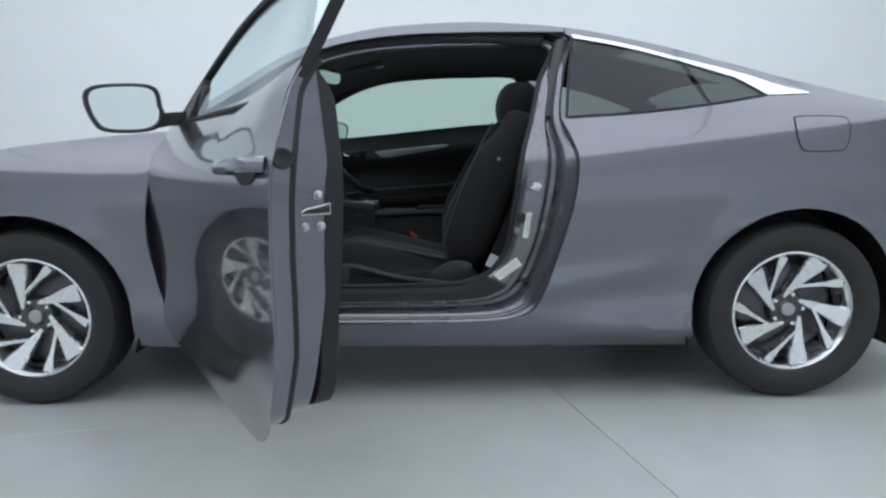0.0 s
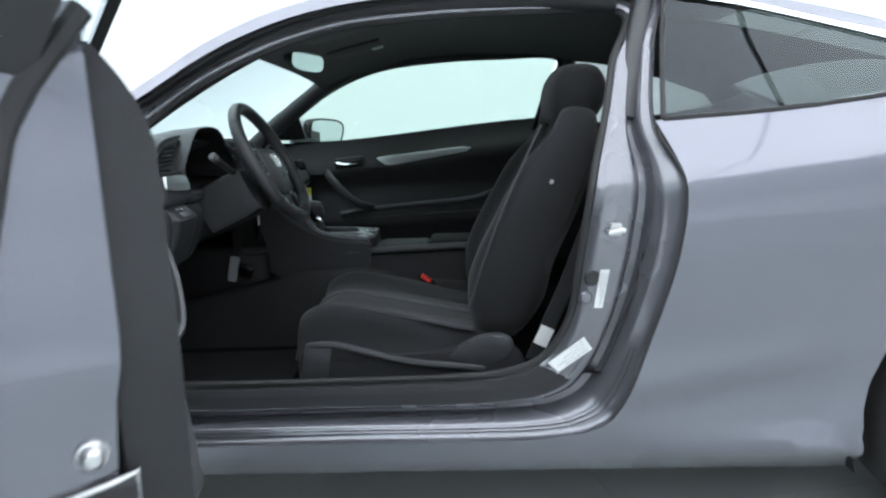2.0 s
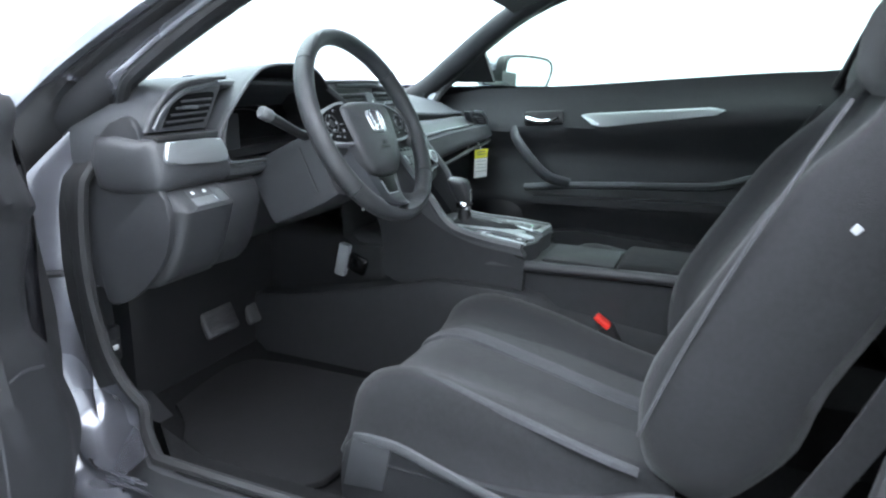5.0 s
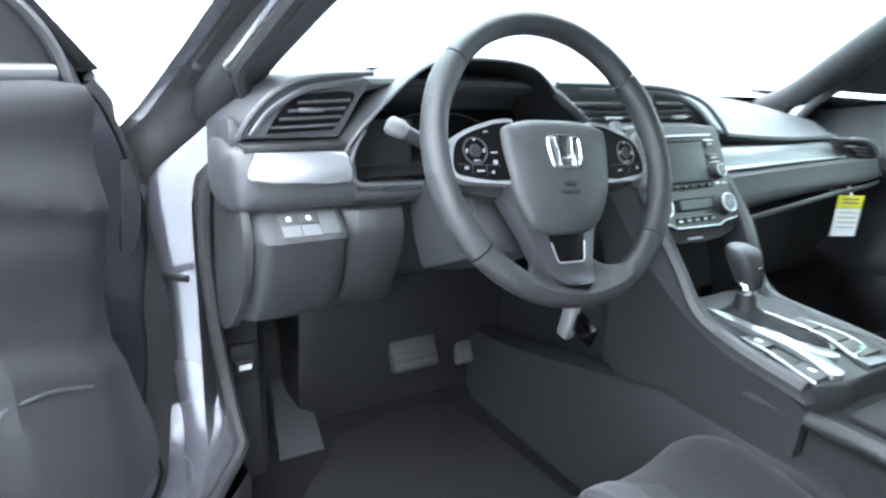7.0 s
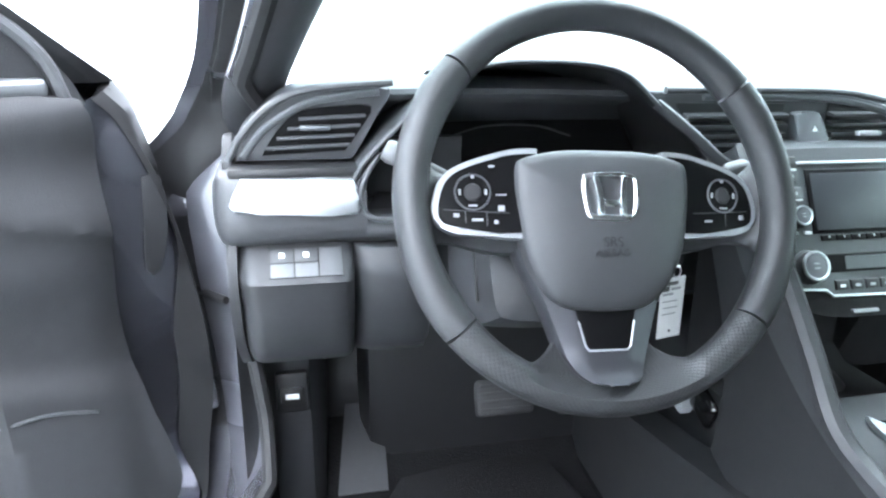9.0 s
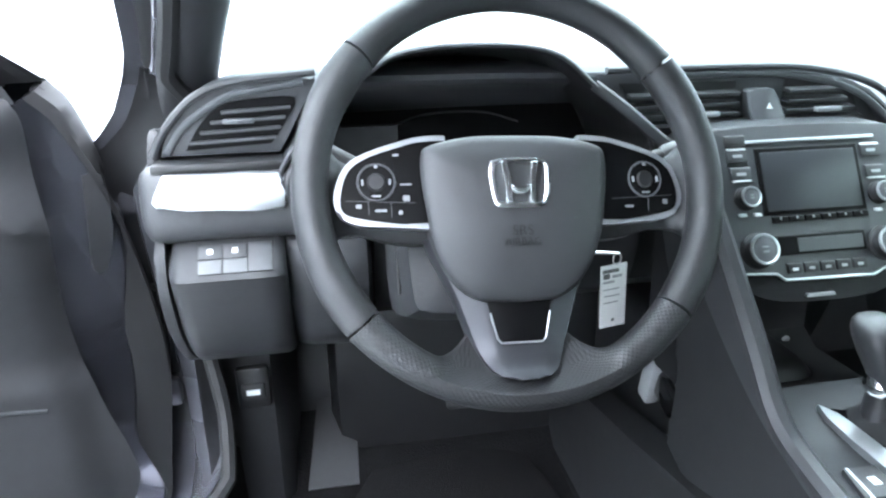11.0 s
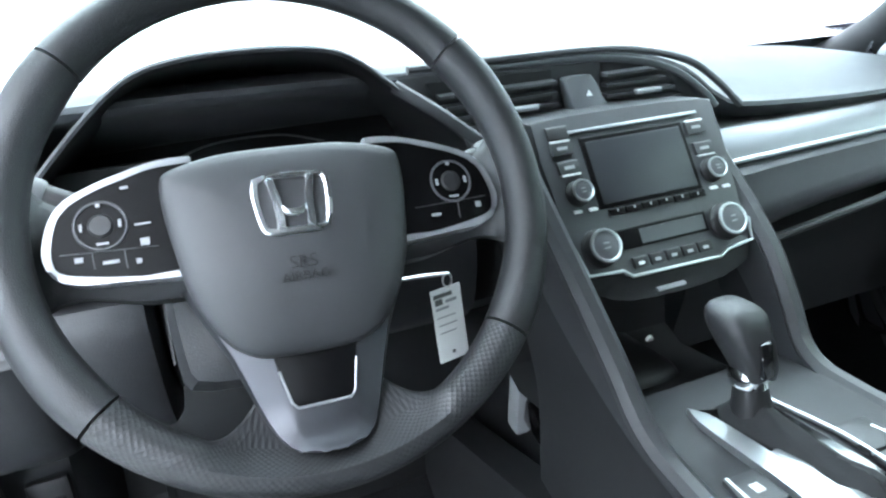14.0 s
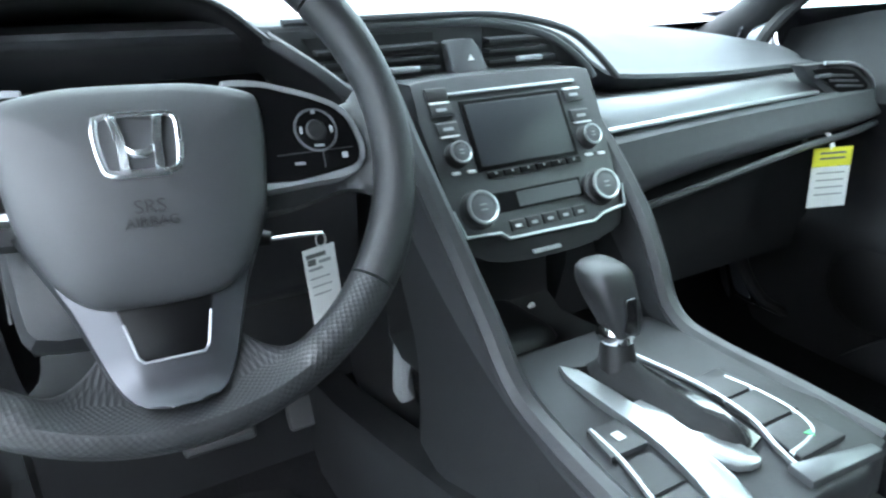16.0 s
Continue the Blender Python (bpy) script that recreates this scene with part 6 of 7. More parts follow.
        for e in (-1, 1):
            q = [(-rad * 0.2, e * rad * 0.15 - 0.0006), (rad * 0.2, e * rad * 0.15 - 0.0006), (rad * 0.2, e * rad * 0.15 + 0.0006), (-rad * 0.2, e * rad * 0.15 + 0.0006)]
            bm = bmesh.new()
            loft(bm, [[go(a, b, h * 0.985) for a, b in q], [go(a, b, h * 0.94) for a, b in q]])
            part("print_bar", bm, PLASTIC_GREY, k)
    knob(c - 0.0845, 0.853, 0.0120, 0.012, "small round volume knob")
    knob(c + 0.0845, 0.850, 0.0120, 0.012, "small round tuning knob")
    for u, v in ((c - 0.0915, 0.8365), (c - 0.0735, 0.836), (c + 0.0795, 0.8325), (c + 0.0965, 0.8318)):
        box(u - 0.0045, u + 0.0045, v - 0.0012, v + 0.0012, 0.0012, GLYPH, "print_bar", "", 0)
    knob(c - 0.0795, 0.8005, 0.0178, 0.014, "large round temperature knob")
    knob(c + 0.0795, 0.7985, 0.0178, 0.014, "large round fan knob")
    box(c - 0.056, c + 0.056, 0.7935, 0.8125, 0.0006, PIANO, "climate_display", "black climate display")
    box(c - 0.030, c + 0.052, 0.7965, 0.8100, 0.0012, SCREEN, "display_window", "", 0)
    for i in range(5):
        u = c - 0.0385 + 0.0205 * i
        box(u - 0.0085, u + 0.0085, 0.7755, 0.7850, 0.0010, BLACK, "button")
        box(u - 0.0035, u + 0.0035, 0.7785, 0.7812, 0.0014, GLYPH if i == 0 else PLASTIC_GREY, "button_mark", "", 0)
    bm = bmesh.new()
    line = [(-0.108, 0.804), (-0.1015, 0.779), (-0.062, 0.7765), (-0.053, 0.7700), (0.058, 0.768), (0.0715, 0.7735), (0.1045, 0.7765), (0.110, 0.798)]
    tube(bm, [P(c + u, v, 0.001) for u, v in line], 0.0019, 8)
    part("chrome_line", bm, SATIN, r, "bright line round the climate controls")
    box(c - 0.0275, c + 0.0075, 0.7502, 0.7528, -0.002, PLASTIC_GREY, "print_bar", "", 0, w0=-0.010)
    return r


def build_console():
    k = thing("center_console", (-0.3, 0, 0.28), "dark grey centre console with silver gear surround and armrest", "car console")
    # side walls with the struts up to the dashboard
    front = [(-0.60, 0.93), (-0.545, 0.868), (-0.49, 0.805), (-0.43, 0.735), (-0.395, 0.69), (-0.36, 0.668), (-0.30, 0.655), (-0.21, 0.645)]
    seam = [(-0.235, 0.635), (-0.30, 0.642), (-0.345, 0.652), (-0.395, 0.672), (-0.46, 0.715), (-0.53, 0.775), (-0.59, 0.84)]
    for s, y0, d in ((-1, -0.118, 0.022), (1, 0.142, -0.022)):
        lead = front if s < 0 else [(-0.62, 0.885), (-0.575, 0.840), (-0.533, 0.797), (-0.502, 0.762), (-0.475, 0.715), (-0.456, 0.676), (-0.430, 0.656), (-0.39, 0.650), (-0.30, 0.648), (-0.21, 0.642)]
        seams = seam if s < 0 else [(-0.235, 0.622), (-0.30, 0.626), (-0.38, 0.630), (-0.45, 0.638), (-0.50, 0.690), (-0.55, 0.745), (-0.61, 0.80), (-0.65, 0.84)]
        wall = flat2(lead, 4) + [(-0.20, 0.63)] + flat2(seams, 3) + ([(-0.64, 0.905)] if s < 0 else [])
        rear = flat2(list(reversed(seams)), 3) + [(-0.20, 0.62), (-0.20, 0.54), (-0.50, 0.535)] + flat2([(-0.535, 0.55), (-0.545, 0.64), (-0.575, 0.72), (-0.62, 0.80), (-0.64, 0.84)], 3)
        f = lambda x, z: y0 + s * (0.035 * min(max((0.66 - z) / 0.35, 0), 1) + 0.012 * max(0, min(1, (-0.35 - x) / 0.2)))
        bm = sheet(wall, f, 0.04, d)
        part("side_wall", bm, DASH, k, "dark grey strut from dashboard to console")
        # same wall behind the seam, its shade put into the black colour
        bm = sheet(rear, lambda x, z: f(x, z) - s * 0.003, 0.04, d * 0.8)
        part("shaded_side_wall", bm, LOW, k, "side of the strut behind the seam, its shade painted black")
        bm = bmesh.new()
        tube(bm, [(x, f(x, z) - s * 0.009, z) for x, z in flat2(lead, 4)], 0.012, 8)
        part("strut_edge", bm, DASH, k)
    # cubby under the radio
    bm = bmesh.new()
    loft(bm, [[(-0.466, -0.11, 0.657), (-0.466, 0.13, 0.657)], [(-0.475, -0.11, 0.610), (-0.475, 0.13, 0.610)], [(-0.63, -0.11, 0.602), (-0.63, 0.13, 0.602)], [(-0.66, -0.11, 0.62), (-0.66, 0.13, 0.62)], [(-0.67, -0.11, 0.78), (-0.67, 0.13, 0.78)]], closed=False, caps=False)
    part("cubby", bm, BLACK, k, "open black cubby under the radio")
    bm = bmesh.new()
    lathe(bm, [(0, 0.002), (0.004, 0.003), (0.006, 0.001), (0.006, 0)], lambda u, v, h: (-0.645 + h, 0.092 + u, 0.611 + v), 14)
    part("power_socket", bm, STEEL, k)
    # grey bracket and cable box under the dashboard, beside the tunnel
    bm = bmesh.new()
    rbox(bm, (-0.675, -0.088, 0.555), (0.03, 0.022, 0.085), 0.006, Matrix.Rotation(radians(12), 4, "Y"))
    part("bracket", bm, PLASTIC_GREY, k, "pale grey bracket under the dashboard")
    bm = bmesh.new()
    rbox(bm, (-0.64, -0.065, 0.545), (0.06, 0.05, 0.05), 0.012, Matrix.Rotation(radians(20), 4, "Y"), 3)
    part("cable_box", bm, GLOSS_BLACK, k)
    bm = bmesh.new()
    rbox(bm, (-0.80, 0.0, 0.50), (0.5, 0.16, 0.25), 0.03, None, 3)
    part("heater_box", bm, BLACK, k, "black heater housing under the dashboard")
    # top plate round the gear lever
    z0 = 0.655
    def flat(u, v, w):
        return (u, v, z0 + w + 0.05 * max(0, -u - 0.40) - 0.07 * max(0, u + 0.27))
    bm = bmesh.new()
    plate(bm, flat2([(-0.47, -0.10), (-0.47, 0.01), (-0.47, 0.125), (-0.35, 0.128), (-0.205, 0.125), (-0.195, 0.01), (-0.205, -0.10), (-0.35, -0.103)], 2), lambda u, v, w: flat(u, v, w - 0.05), 0.05, 0.006)
    part("top_plate", bm, DASH_LOW, k, "dark grey console top")
    bm = bmesh.new()
    plate(bm, [(-0.425, -0.030), (-0.40, 0.040), (-0.30, 0.040), (-0.255, 0.035), (-0.245, 0.0), (-0.262, -0.02), (-0.33, -0.027)], lambda u, v, w: flat(u, v, w), 0.004, 0.001)
    part("gate_plate", bm, GLOSS_BLACK, k, "gloss black gear gate")
    bm = bmesh.new()
    plate(bm, flat2([(-0.428, -0.034), (-0.405, -0.040), (-0.36, -0.042), (-0.30, -0.043), (-0.245, -0.052), (-0.205, -0.062), (-0.205, -0.034), (-0.25, -0.023), (-0.308, -0.0215), (-0.36, -0.021), (-0.412, -0.023)], 3), lambda u, v, w: flat(u, v, w), 0.008, 0.003)
    part("silver_blade", bm, SATIN, k, "broad silver strip beside the gear lever")
    bm = bmesh.new()
    plate(bm, flat2([(-0.345, -0.019), (-0.343, -0.004), (-0.314, -0.004), (-0.289, -0.010), (-0.272, 0.006), (-0.245, 0.014), (-0.235, 0.008), (-0.240, -0.012), (-0.262, -0.020), (-0.30, -0.0195)], 2), lambda u, v, w: flat(u, v, w), 0.0055, 0.002)
    part("silver_blade", bm, SATIN, k, "silver plate at the foot of the gear gate")
    for pts, r in (([(-0.43, 0.042), (-0.402, 0.047), (-0.335, 0.055), (-0.277, 0.049), (-0.24, 0.035), (-0.205, 0.025)], 0.0028), ([(-0.332, 0.085), (-0.30, 0.089), (-0.268, 0.088), (-0.243, 0.081), (-0.234, 0.065), (-0.230, 0.036)], 0.0026), ([(-0.335, -0.074), (-0.29, -0.080), (-0.235, -0.094), (-0.205, -0.098)], 0.0026)):
        bm = bmesh.new()
        tube(bm, catmull([flat(u, v, 0.003) for u, v in pts], 5), r, 8)
        part("silver_line", bm, SATIN, k, "thin bright trim line")
    bm = bmesh.new()
    plate(bm, [(-0.222, 0.022), (-0.205, 0.10), (-0.195, 0.10), (-0.200, 0.02)], lambda u, v, w: flat(u, v, w), 0.007, 0.002)
    part("silver_end", bm, SATIN_DARK, k)
    for i in range(3):
        bm = bmesh.new()
        plate(bm, [(-0.345 + 0.042 * i, 0.056 - 0.006 * i), (-0.345 + 0.042 * i, 0.092), (-0.306 + 0.042 * i, 0.094), (-0.306 + 0.042 * i, 0.050 - 0.006 * i)], lambda u, v, w: flat(u, v, w), 0.005, 0.0015)
        part("button", bm, DASH, k)
    bm = bmesh.new()
    plate(bm, [(-0.240, 0.066), (-0.233, 0.071), (-0.240, 0.076)], lambda u, v, w: flat(u, v, w), 0.0056)
    part("green_mark", bm, GREEN, k, "small green symbol")
    for i, m in ((0, True), (1, False), (2, True)):
        bm = bmesh.new()
        u0 = -0.335 + 0.044 * i
        plate(bm, [(u0, -0.078 - 0.004 * i), (u0, -0.045 - 0.006 * i), (u0 + 0.038, -0.047 - 0.006 * i), (u0 + 0.038, -0.086 - 0.004 * i)], lambda u, v, w: flat(u, v, w), 0.005 if m else 0.001, 0.0012 if m else 0)
        part("button", bm, DASH if m else BLACK, k)
        if m:
            bm = bmesh.new()
            rbox(bm, flat(u0 + 0.02, -0.062 - 0.005 * i, 0.0055), (0.01, 0.008, 0.001), 0)
            part("button_mark", bm, GLYPH, k)
    bm = bmesh.new()
    for i in range(5):
        rbox(bm, flat(-0.405 + 0.016 * i, -0.022, 0.0045), (0.003, 0.005, 0.001), 0)
    part("gear_marks", bm, GLYPH, k)["kind"] = "stuff"
    # cupholder well, rear part and armrest
    bm = bmesh.new()
    rows = [[(x, -0.10, z), (x, -0.085, z + 0.012), (x, 0.105, z + 0.012), (x, 0.12, z), (x, 0.145, z - 0.12), (x, 0.15, 0.28), (x, -0.112, 0.28), (x, -0.106, z - 0.12)] for x, z in ((-0.20, 0.60), (-0.10, 0.598), (0.05, 0.60), (0.25, 0.60), (0.32, 0.58))]
    loft(bm, rows)
    part("rear_console", bm, LOW, k, "black rear part of the console")
    bm = bmesh.new()
    tube(bm, catmull([(-0.33, -0.112, 0.602), (-0.25, -0.109, 0.606), (-0.1, -0.107, 0.611), (0.10, -0.104, 0.617), (0.2, -0.104, 0.616)], 5), [0.004, 0.007, 0.009, 0.011] + [0.012] * 17, 10)
    part("side_rail", bm, DASH_LOW, k, "dark grey raised edge of the console")
    bm = bmesh.new()
    rbox(bm, (-0.095, 0.01, 0.613), (0.16, 0.15, 0.012), 0.005)
    part("cupholder_rim", bm, LOW, k, "black cupholder insert")
    bm = bmesh.new()
    rbox(bm, (0.13, 0.01, 0.608), (0.28, 0.19, 0.05), 0.018, seg=3)
    part("armrest", bm, MAT_PILE, k, "black padded armrest lid")
    bm = bmesh.new()
    rows = []
    for x, z, e in ((-0.98, 0.44, 0), (-0.80, 0.46, 0), (-0.62, 0.50, 0), (-0.5, 0.53, 0), (-0.40, 0.555, 0), (-0.22, 0.555, 0), (-0.16, 0.545, 0.02), (-0.12, 0.52, 0.042), (0.12, 0.50, 0.045)):
        rows.append([(x, -0.10, z + 0.004), (x, -0.147 + e, z), (x, -0.155 + e, z - 0.012), (x, -0.16 + e, 0.30), (x, -0.10, 0.30)])
    loft(bm, rows)
    part("lower_side", bm, LOW, k, "moulded lower side of the console")
    # gear lever
    g = thing("gear_lever", (-0.39, 0.005, 0.655), "black gear lever with a chrome collar", "gear lever")
    bm = bmesh.new()
    rows = []
    for z, x, y, w, l in [(0.706 + (z - 0.706) * 0.87, x + 0.002, y + 0.002, w, l) for z, x, y, w, l in ((0.704, -0.392, 0.005, 0.0165, 0.0165), (0.716, -0.392, 0.0045, 0.0182, 0.0185), (0.728, -0.395, 0.002, 0.0198, 0.0208), (0.742, -0.399, -0.001, 0.0215, 0.0228), (0.754, -0.403, -0.003, 0.0228, 0.0245), (0.763, -0.4055, -0.004, 0.0228, 0.0248), (0.771, -0.407, -0.004, 0.0218, 0.0240), (0.7765, -0.408, -0.004, 0.0185, 0.0205), (0.780, -0.408, -0.004, 0.011, 0.012), (0.7812, -0.408, -0.004, 0.001, 0.001))]:
        ring = []
        for i in range(28):
            c, q = math.cos(2 * math.pi * i / 28), math.sin(2 * math.pi * i / 28)
            ring.append((x + l * math.copysign(abs(c) ** 0.62, c), y + w * math.copysign(abs(q) ** 0.62, q), z - 0.10 * l * c * (z > 0.74)))
        rows.append(ring)
    loft(bm, rows)
    part("knob", bm, LEATHER, g, "black grained gear knob")
    bm = bmesh.new()
    rbox(bm, (-0.3745, 0.0030, 0.7270), (0.0080, 0.0140, 0.034), 0.003, Matrix.Rotation(radians(-7), 4, "Y"))
    part("release_button", bm, GLOSS_BLACK, g, "gloss black release button")
    bm = bmesh.new()
    lathe(bm, [(0.0, 0.716), (0.015, 0.716), (0.0185, 0.712), (0.0195, 0.704), (0.0175, 0.697), (0.0, 0.696)], lambda u, v, h: (-0.392 + u, 0.005 + v, h), 24)
    part("collar", bm, CHROME, g, "chrome collar")
    bm = bmesh.new()
    tube(bm, [(-0.392, 0.005, 0.70), (-0.390, 0.006, 0.675), (-0.388, 0.006, 0.65)], [0.014, 0.018, 0.022], 12)
    part("stem", bm, BLACK, g)
    bm = bmesh.new()
    rows = []
    for x, h, w in ((-0.422, 0.002, 0.012), (-0.412, 0.012, 0.019), (-0.402, 0.024, 0.0225), (-0.392, 0.030, 0.0235), (-0.380, 0.026, 0.0235), (-0.365, 0.0195, 0.0225), (-0.345, 0.0165, 0.021), (-0.325, 0.0135, 0.019), (-0.305, 0.0105, 0.017), (-0.292, 0.0125, 0.0175), (-0.280, 0.0145, 0.017), (-0.268, 0.012, 0.0145), (-0.258, 0.006, 0.010), (-0.254, 0.001, 0.004)):
        y0 = 0.005 + 0.075 * max(0, x + 0.39)
        ring = []
        for i in range(17):
            v = i / 8 - 1
            dome = 1 - abs(v) ** 1.6
            fold = 0.0026 * math.sin(8.5 * v + 75 * x) * dome * (1 if x > -0.385 else 0.4)
            ring.append((x, y0 + w * v, 0.6575 + h * dome + fold * min(1, h / 0.01)))
        rows.append(ring)
    loft(bm, rows)
    part("boot", bm, LOW, g, "black gaiter along the gear slot")
    return k


SWC = Vector((-0.445, -0.365, 0.917))
SWA = radians(27)


SWT = radians(-2.8)


def sw(a, b, h):
    """Wheel coordinates: a across, b up the face, h towards the driver; the wheel is turned a little."""
    a, b = a * math.cos(SWT) - b * math.sin(SWT), a * math.sin(SWT) + b * math.cos(SWT)
    return SWC + Vector((0, 1, 0)) * a + Vector((-math.sin(SWA), 0, math.cos(SWA))) * b + Vector((math.cos(SWA), 0, math.sin(SWA))) * h


def build_steering_wheel():
    w = thing("steering_wheel", SWC, "black leather-grained three-spoke steering wheel with silver accents", "steering wheel")
    R = 0.176
    # rim in four covered lengths with seams between; the lower one widens into a web behind the bottom spoke
    cuts = [38, 139, 220, 321, 398]
    for i in range(4):
        a0, a1 = cuts[i] + 0.35, cuts[i + 1] - 0.35
        n = 72 if i == 2 else 30
        bm = bmesh.new()
        rings = []
        for k in range(n + 1):
            deg = a0 + (a1 - a0) * k / n
            a = radians(deg)
            fat = 1.0 + 0.10 * math.exp(-(((deg % 180) - 32) / 14) ** 2) + 0.10 * math.exp(-(((deg % 180) - 148) / 14) ** 2)
            low = abs(deg - 270)
            f = min(max((29.0 - low) / 10.0, 0), 1)
            grow = 0.033 * f ** 2.2
            ring = []
            for j in range(20):
                t = 2 * math.pi * j / 20
                inn = max(0, -math.cos(t))
                rr = R + 0.0155 * fat * math.cos(t) - grow * inn ** 3
                ring.append(sw(rr * math.cos(a), rr * math.sin(a), 0.0175 * math.sin(t) * (1 - 0.25 * f * inn) - 0.030 * f * inn))
            rings.append(ring)
        loft(bm, rings)
        ob = part("rim", bm, GRIP if i == 2 else LEATHER, w, "black dimpled rim section" if i == 2 else "black grained rim section")
        uv = ob.data.uv_layers.new(name="grip")
        o, e1, e2, e3 = sw(0, 0, 0), sw(1, 0, 0) - sw(0, 0, 0), sw(0, 1, 0) - sw(0, 0, 0), sw(0, 0, 1) - sw(0, 0, 0)
        for lp in ob.data.loops:
            p = ob.data.vertices[lp.vertex_index].co - o
            u, v, h = p.dot(e1), p.dot(e2), p.dot(e3)
            al, ac = (math.atan2(-u, -v)) * R, math.atan2(R - math.hypot(u, v), h) * 0.0165
            uv.data[lp.index].uv = ((al + ac) * 0.7071, (al - ac) * 0.7071)
    bm = bmesh.new()
    tube(bm, [sw(R * math.cos(t), R * math.sin(t), 0) for t in [2 * math.pi * i / 60 for i in range(60)]], 0.008, 10, True)
    part("rim_core", bm, BLACK, w)
    for s in (-1, 1):
        # side arm, flowing out of the rim
        bm = bmesh.new()
        rows = []
        for a, b0, b1, h0, h1 in ((0.05, 0.035, -0.045, -0.055, -0.020), (0.10, 0.034, -0.044, -0.045, -0.019), (0.135, 0.026, -0.036, -0.038, -0.018), (0.152, 0.030, -0.038, -0.030, -0.014), (0.161, 0.040, -0.046, -0.018, -0.006), (0.168, 0.050, -0.056, -0.012, 0.002), (0.174, 0.058, -0.064, -0.009, 0.006)):
            rows.append([sw(s * a, b0, h0), sw(s * a, b0, h1 - 0.006), sw(s * a, b0 - 0.008, h1), sw(s * a, b1 + 0.008, h1), sw(s * a, b1, h1 - 0.006), sw(s * a, b1, h0)])
        loft(bm, [[c[i] for c in [catmull([r[j] for r in rows], 3) for j in range(6)]] for i in range(19)])
        part("spoke", bm, LEATHER, w)
        # control pod: a silver frame, open towards the middle, with gloss black keys set in it
        level = lambda u: -0.013 + 0.06 * (0.155 - abs(u))
        pod = flat2([(0.060, 0.0465), (0.083, 0.0452), (0.102, 0.0408), (0.122, 0.0347), (0.140, 0.0265), (0.150, 0.0155), (0.1555, 0.0), (0.1565, -0.010), (0.153, -0.021), (0.146, -0.0265), (0.134, -0.0305), (0.113, -0.0320), (0.082, -0.0345), (0.060, -0.0355)], 3)
        bm = bmesh.new()
        plate(bm, [(s * u, v) for u, v in pod], lambda u, v, q: sw(u, v, q + level(u) - 0.012), 0.019, 0.003)
        part("silver_pod", bm, POD_SILVER, w, "silver frame of the wheel controls")
        inn = flat2([(0.062, 0.0412), (0.086, 0.0398), (0.102, 0.0355), (0.1215, 0.0296), (0.138, 0.0216), (0.1460, 0.0118), (0.1505, -0.004), (0.1502, -0.0160), (0.1440, -0.0222), (0.126, -0.0262), (0.113, -0.0283), (0.098, -0.0303), (0.0885, -0.0300), (0.064, -0.0300)], 3)
        bm = bmesh.new()
        plate(bm, [(s * u, v) for u, v in inn], lambda u, v, q: sw(u, v, q + level(u) + 0.004), 0.0045, 0.0008)
        pp = part("control_pad", bm, PIANO, w, "gloss black wheel control pad")
        cu, cv = 0.1205, 0.006
        hh = lambda u: level(u) + 0.0085
        lay = lambda a, b, h: sw(s * cu + a, cv + b, hh(cu) + h - 0.06 * s * a)
        bm = bmesh.new()
        lathe(bm, [(0.0148, 0.0002), (0.0150, 0.0014), (0.0162, 0.0014), (0.0166, 0.0)], lay, 28)
        part("key_ring", bm, SWITCH_GREY if s > 0 else TRIM_GREY, pp)
        bm = bmesh.new()
        lathe(bm, [(0, 0.0016), (0.0065, 0.0015), (0.008, 0.0)], lay, 20)
        part("centre_key", bm, BLACK, pp)
        marks = [(cu, cv, 0.009, 0.0022), (cu - 0.0115, cv, 0.0022, 0.006), (cu + 0.0115, cv, 0.0022, 0.006), (cu, cv - 0.012, 0.009, 0.002), (cu, cv + 0.0135, 0.003, 0.003)]
        if s < 0:
            marks += [(0.0955, 0.0035, 0.012, 0.0014), (0.0955, -0.0085, 0.007, 0.006), (0.1355, -0.0145, 0.006, 0.004), (0.117, -0.0185, 0.012, 0.0026), (0.1005, -0.0205, 0.004, 0.004), (0.1035, 0.029, 0.006, 0.002)]
        else:
            marks += [(0.1385, -0.0145, 0.005, 0.005), (0.1035, -0.0185, 0.009, 0.0022)]
        for u, v, a, b in marks:
            a, b = a * 0.8, b * 0.8
            bm = bmesh.new()
            plate(bm, [(s * u - a / 2, v - b / 2), (s * u + a / 2, v - b / 2), (s * u + a / 2, v + b / 2), (s * u - a / 2, v + b / 2)], lambda x, y, q: sw(x, y, q + hh(x) + 0.0002), 0.0012)
            part("key_mark", bm, PLASTIC_GREY, pp)
        # thin gaps between the small keys
        for u0, v0, u1, v1 in ((0.088, -0.0125, 0.146, -0.0095), (0.108, -0.024, 0.1085, -0.012), (0.127, -0.0215, 0.1275, -0.011)) if s < 0 else ((0.088, -0.0115, 0.146, -0.0085), (0.122, -0.0225, 0.1225, -0.010)):
            bm = bmesh.new()
            tube(bm, [sw(s * u0, v0, hh(u0) - 0.0002), sw(s * u1, v1, hh(u1) - 0.0002)], 0.0005, 5)
            part("key_gap", bm, TRIM_GREY, pp)
    # airbag cover, domed, narrowing downwards
    prof = [(0.0, 0.0458), (0.035, 0.0452), (0.060, 0.0415), (0.0765, 0.0365), (0.0825, 0.030), (0.0832, 0.010), (0.080, -0.016), (0.0755, -0.042), (0.067, -0.065), (0.056, -0.0825), (0.043, -0.0935), (0.028, -0.0985), (0.0, -0.100)]
    ol = flat2(prof, 3)
    ol = ol + [(-u, v) for u, v in reversed(ol[1:-1])]
    cv = -0.020
    dome = lambda v: -0.10 * max(0, -v - 0.04)
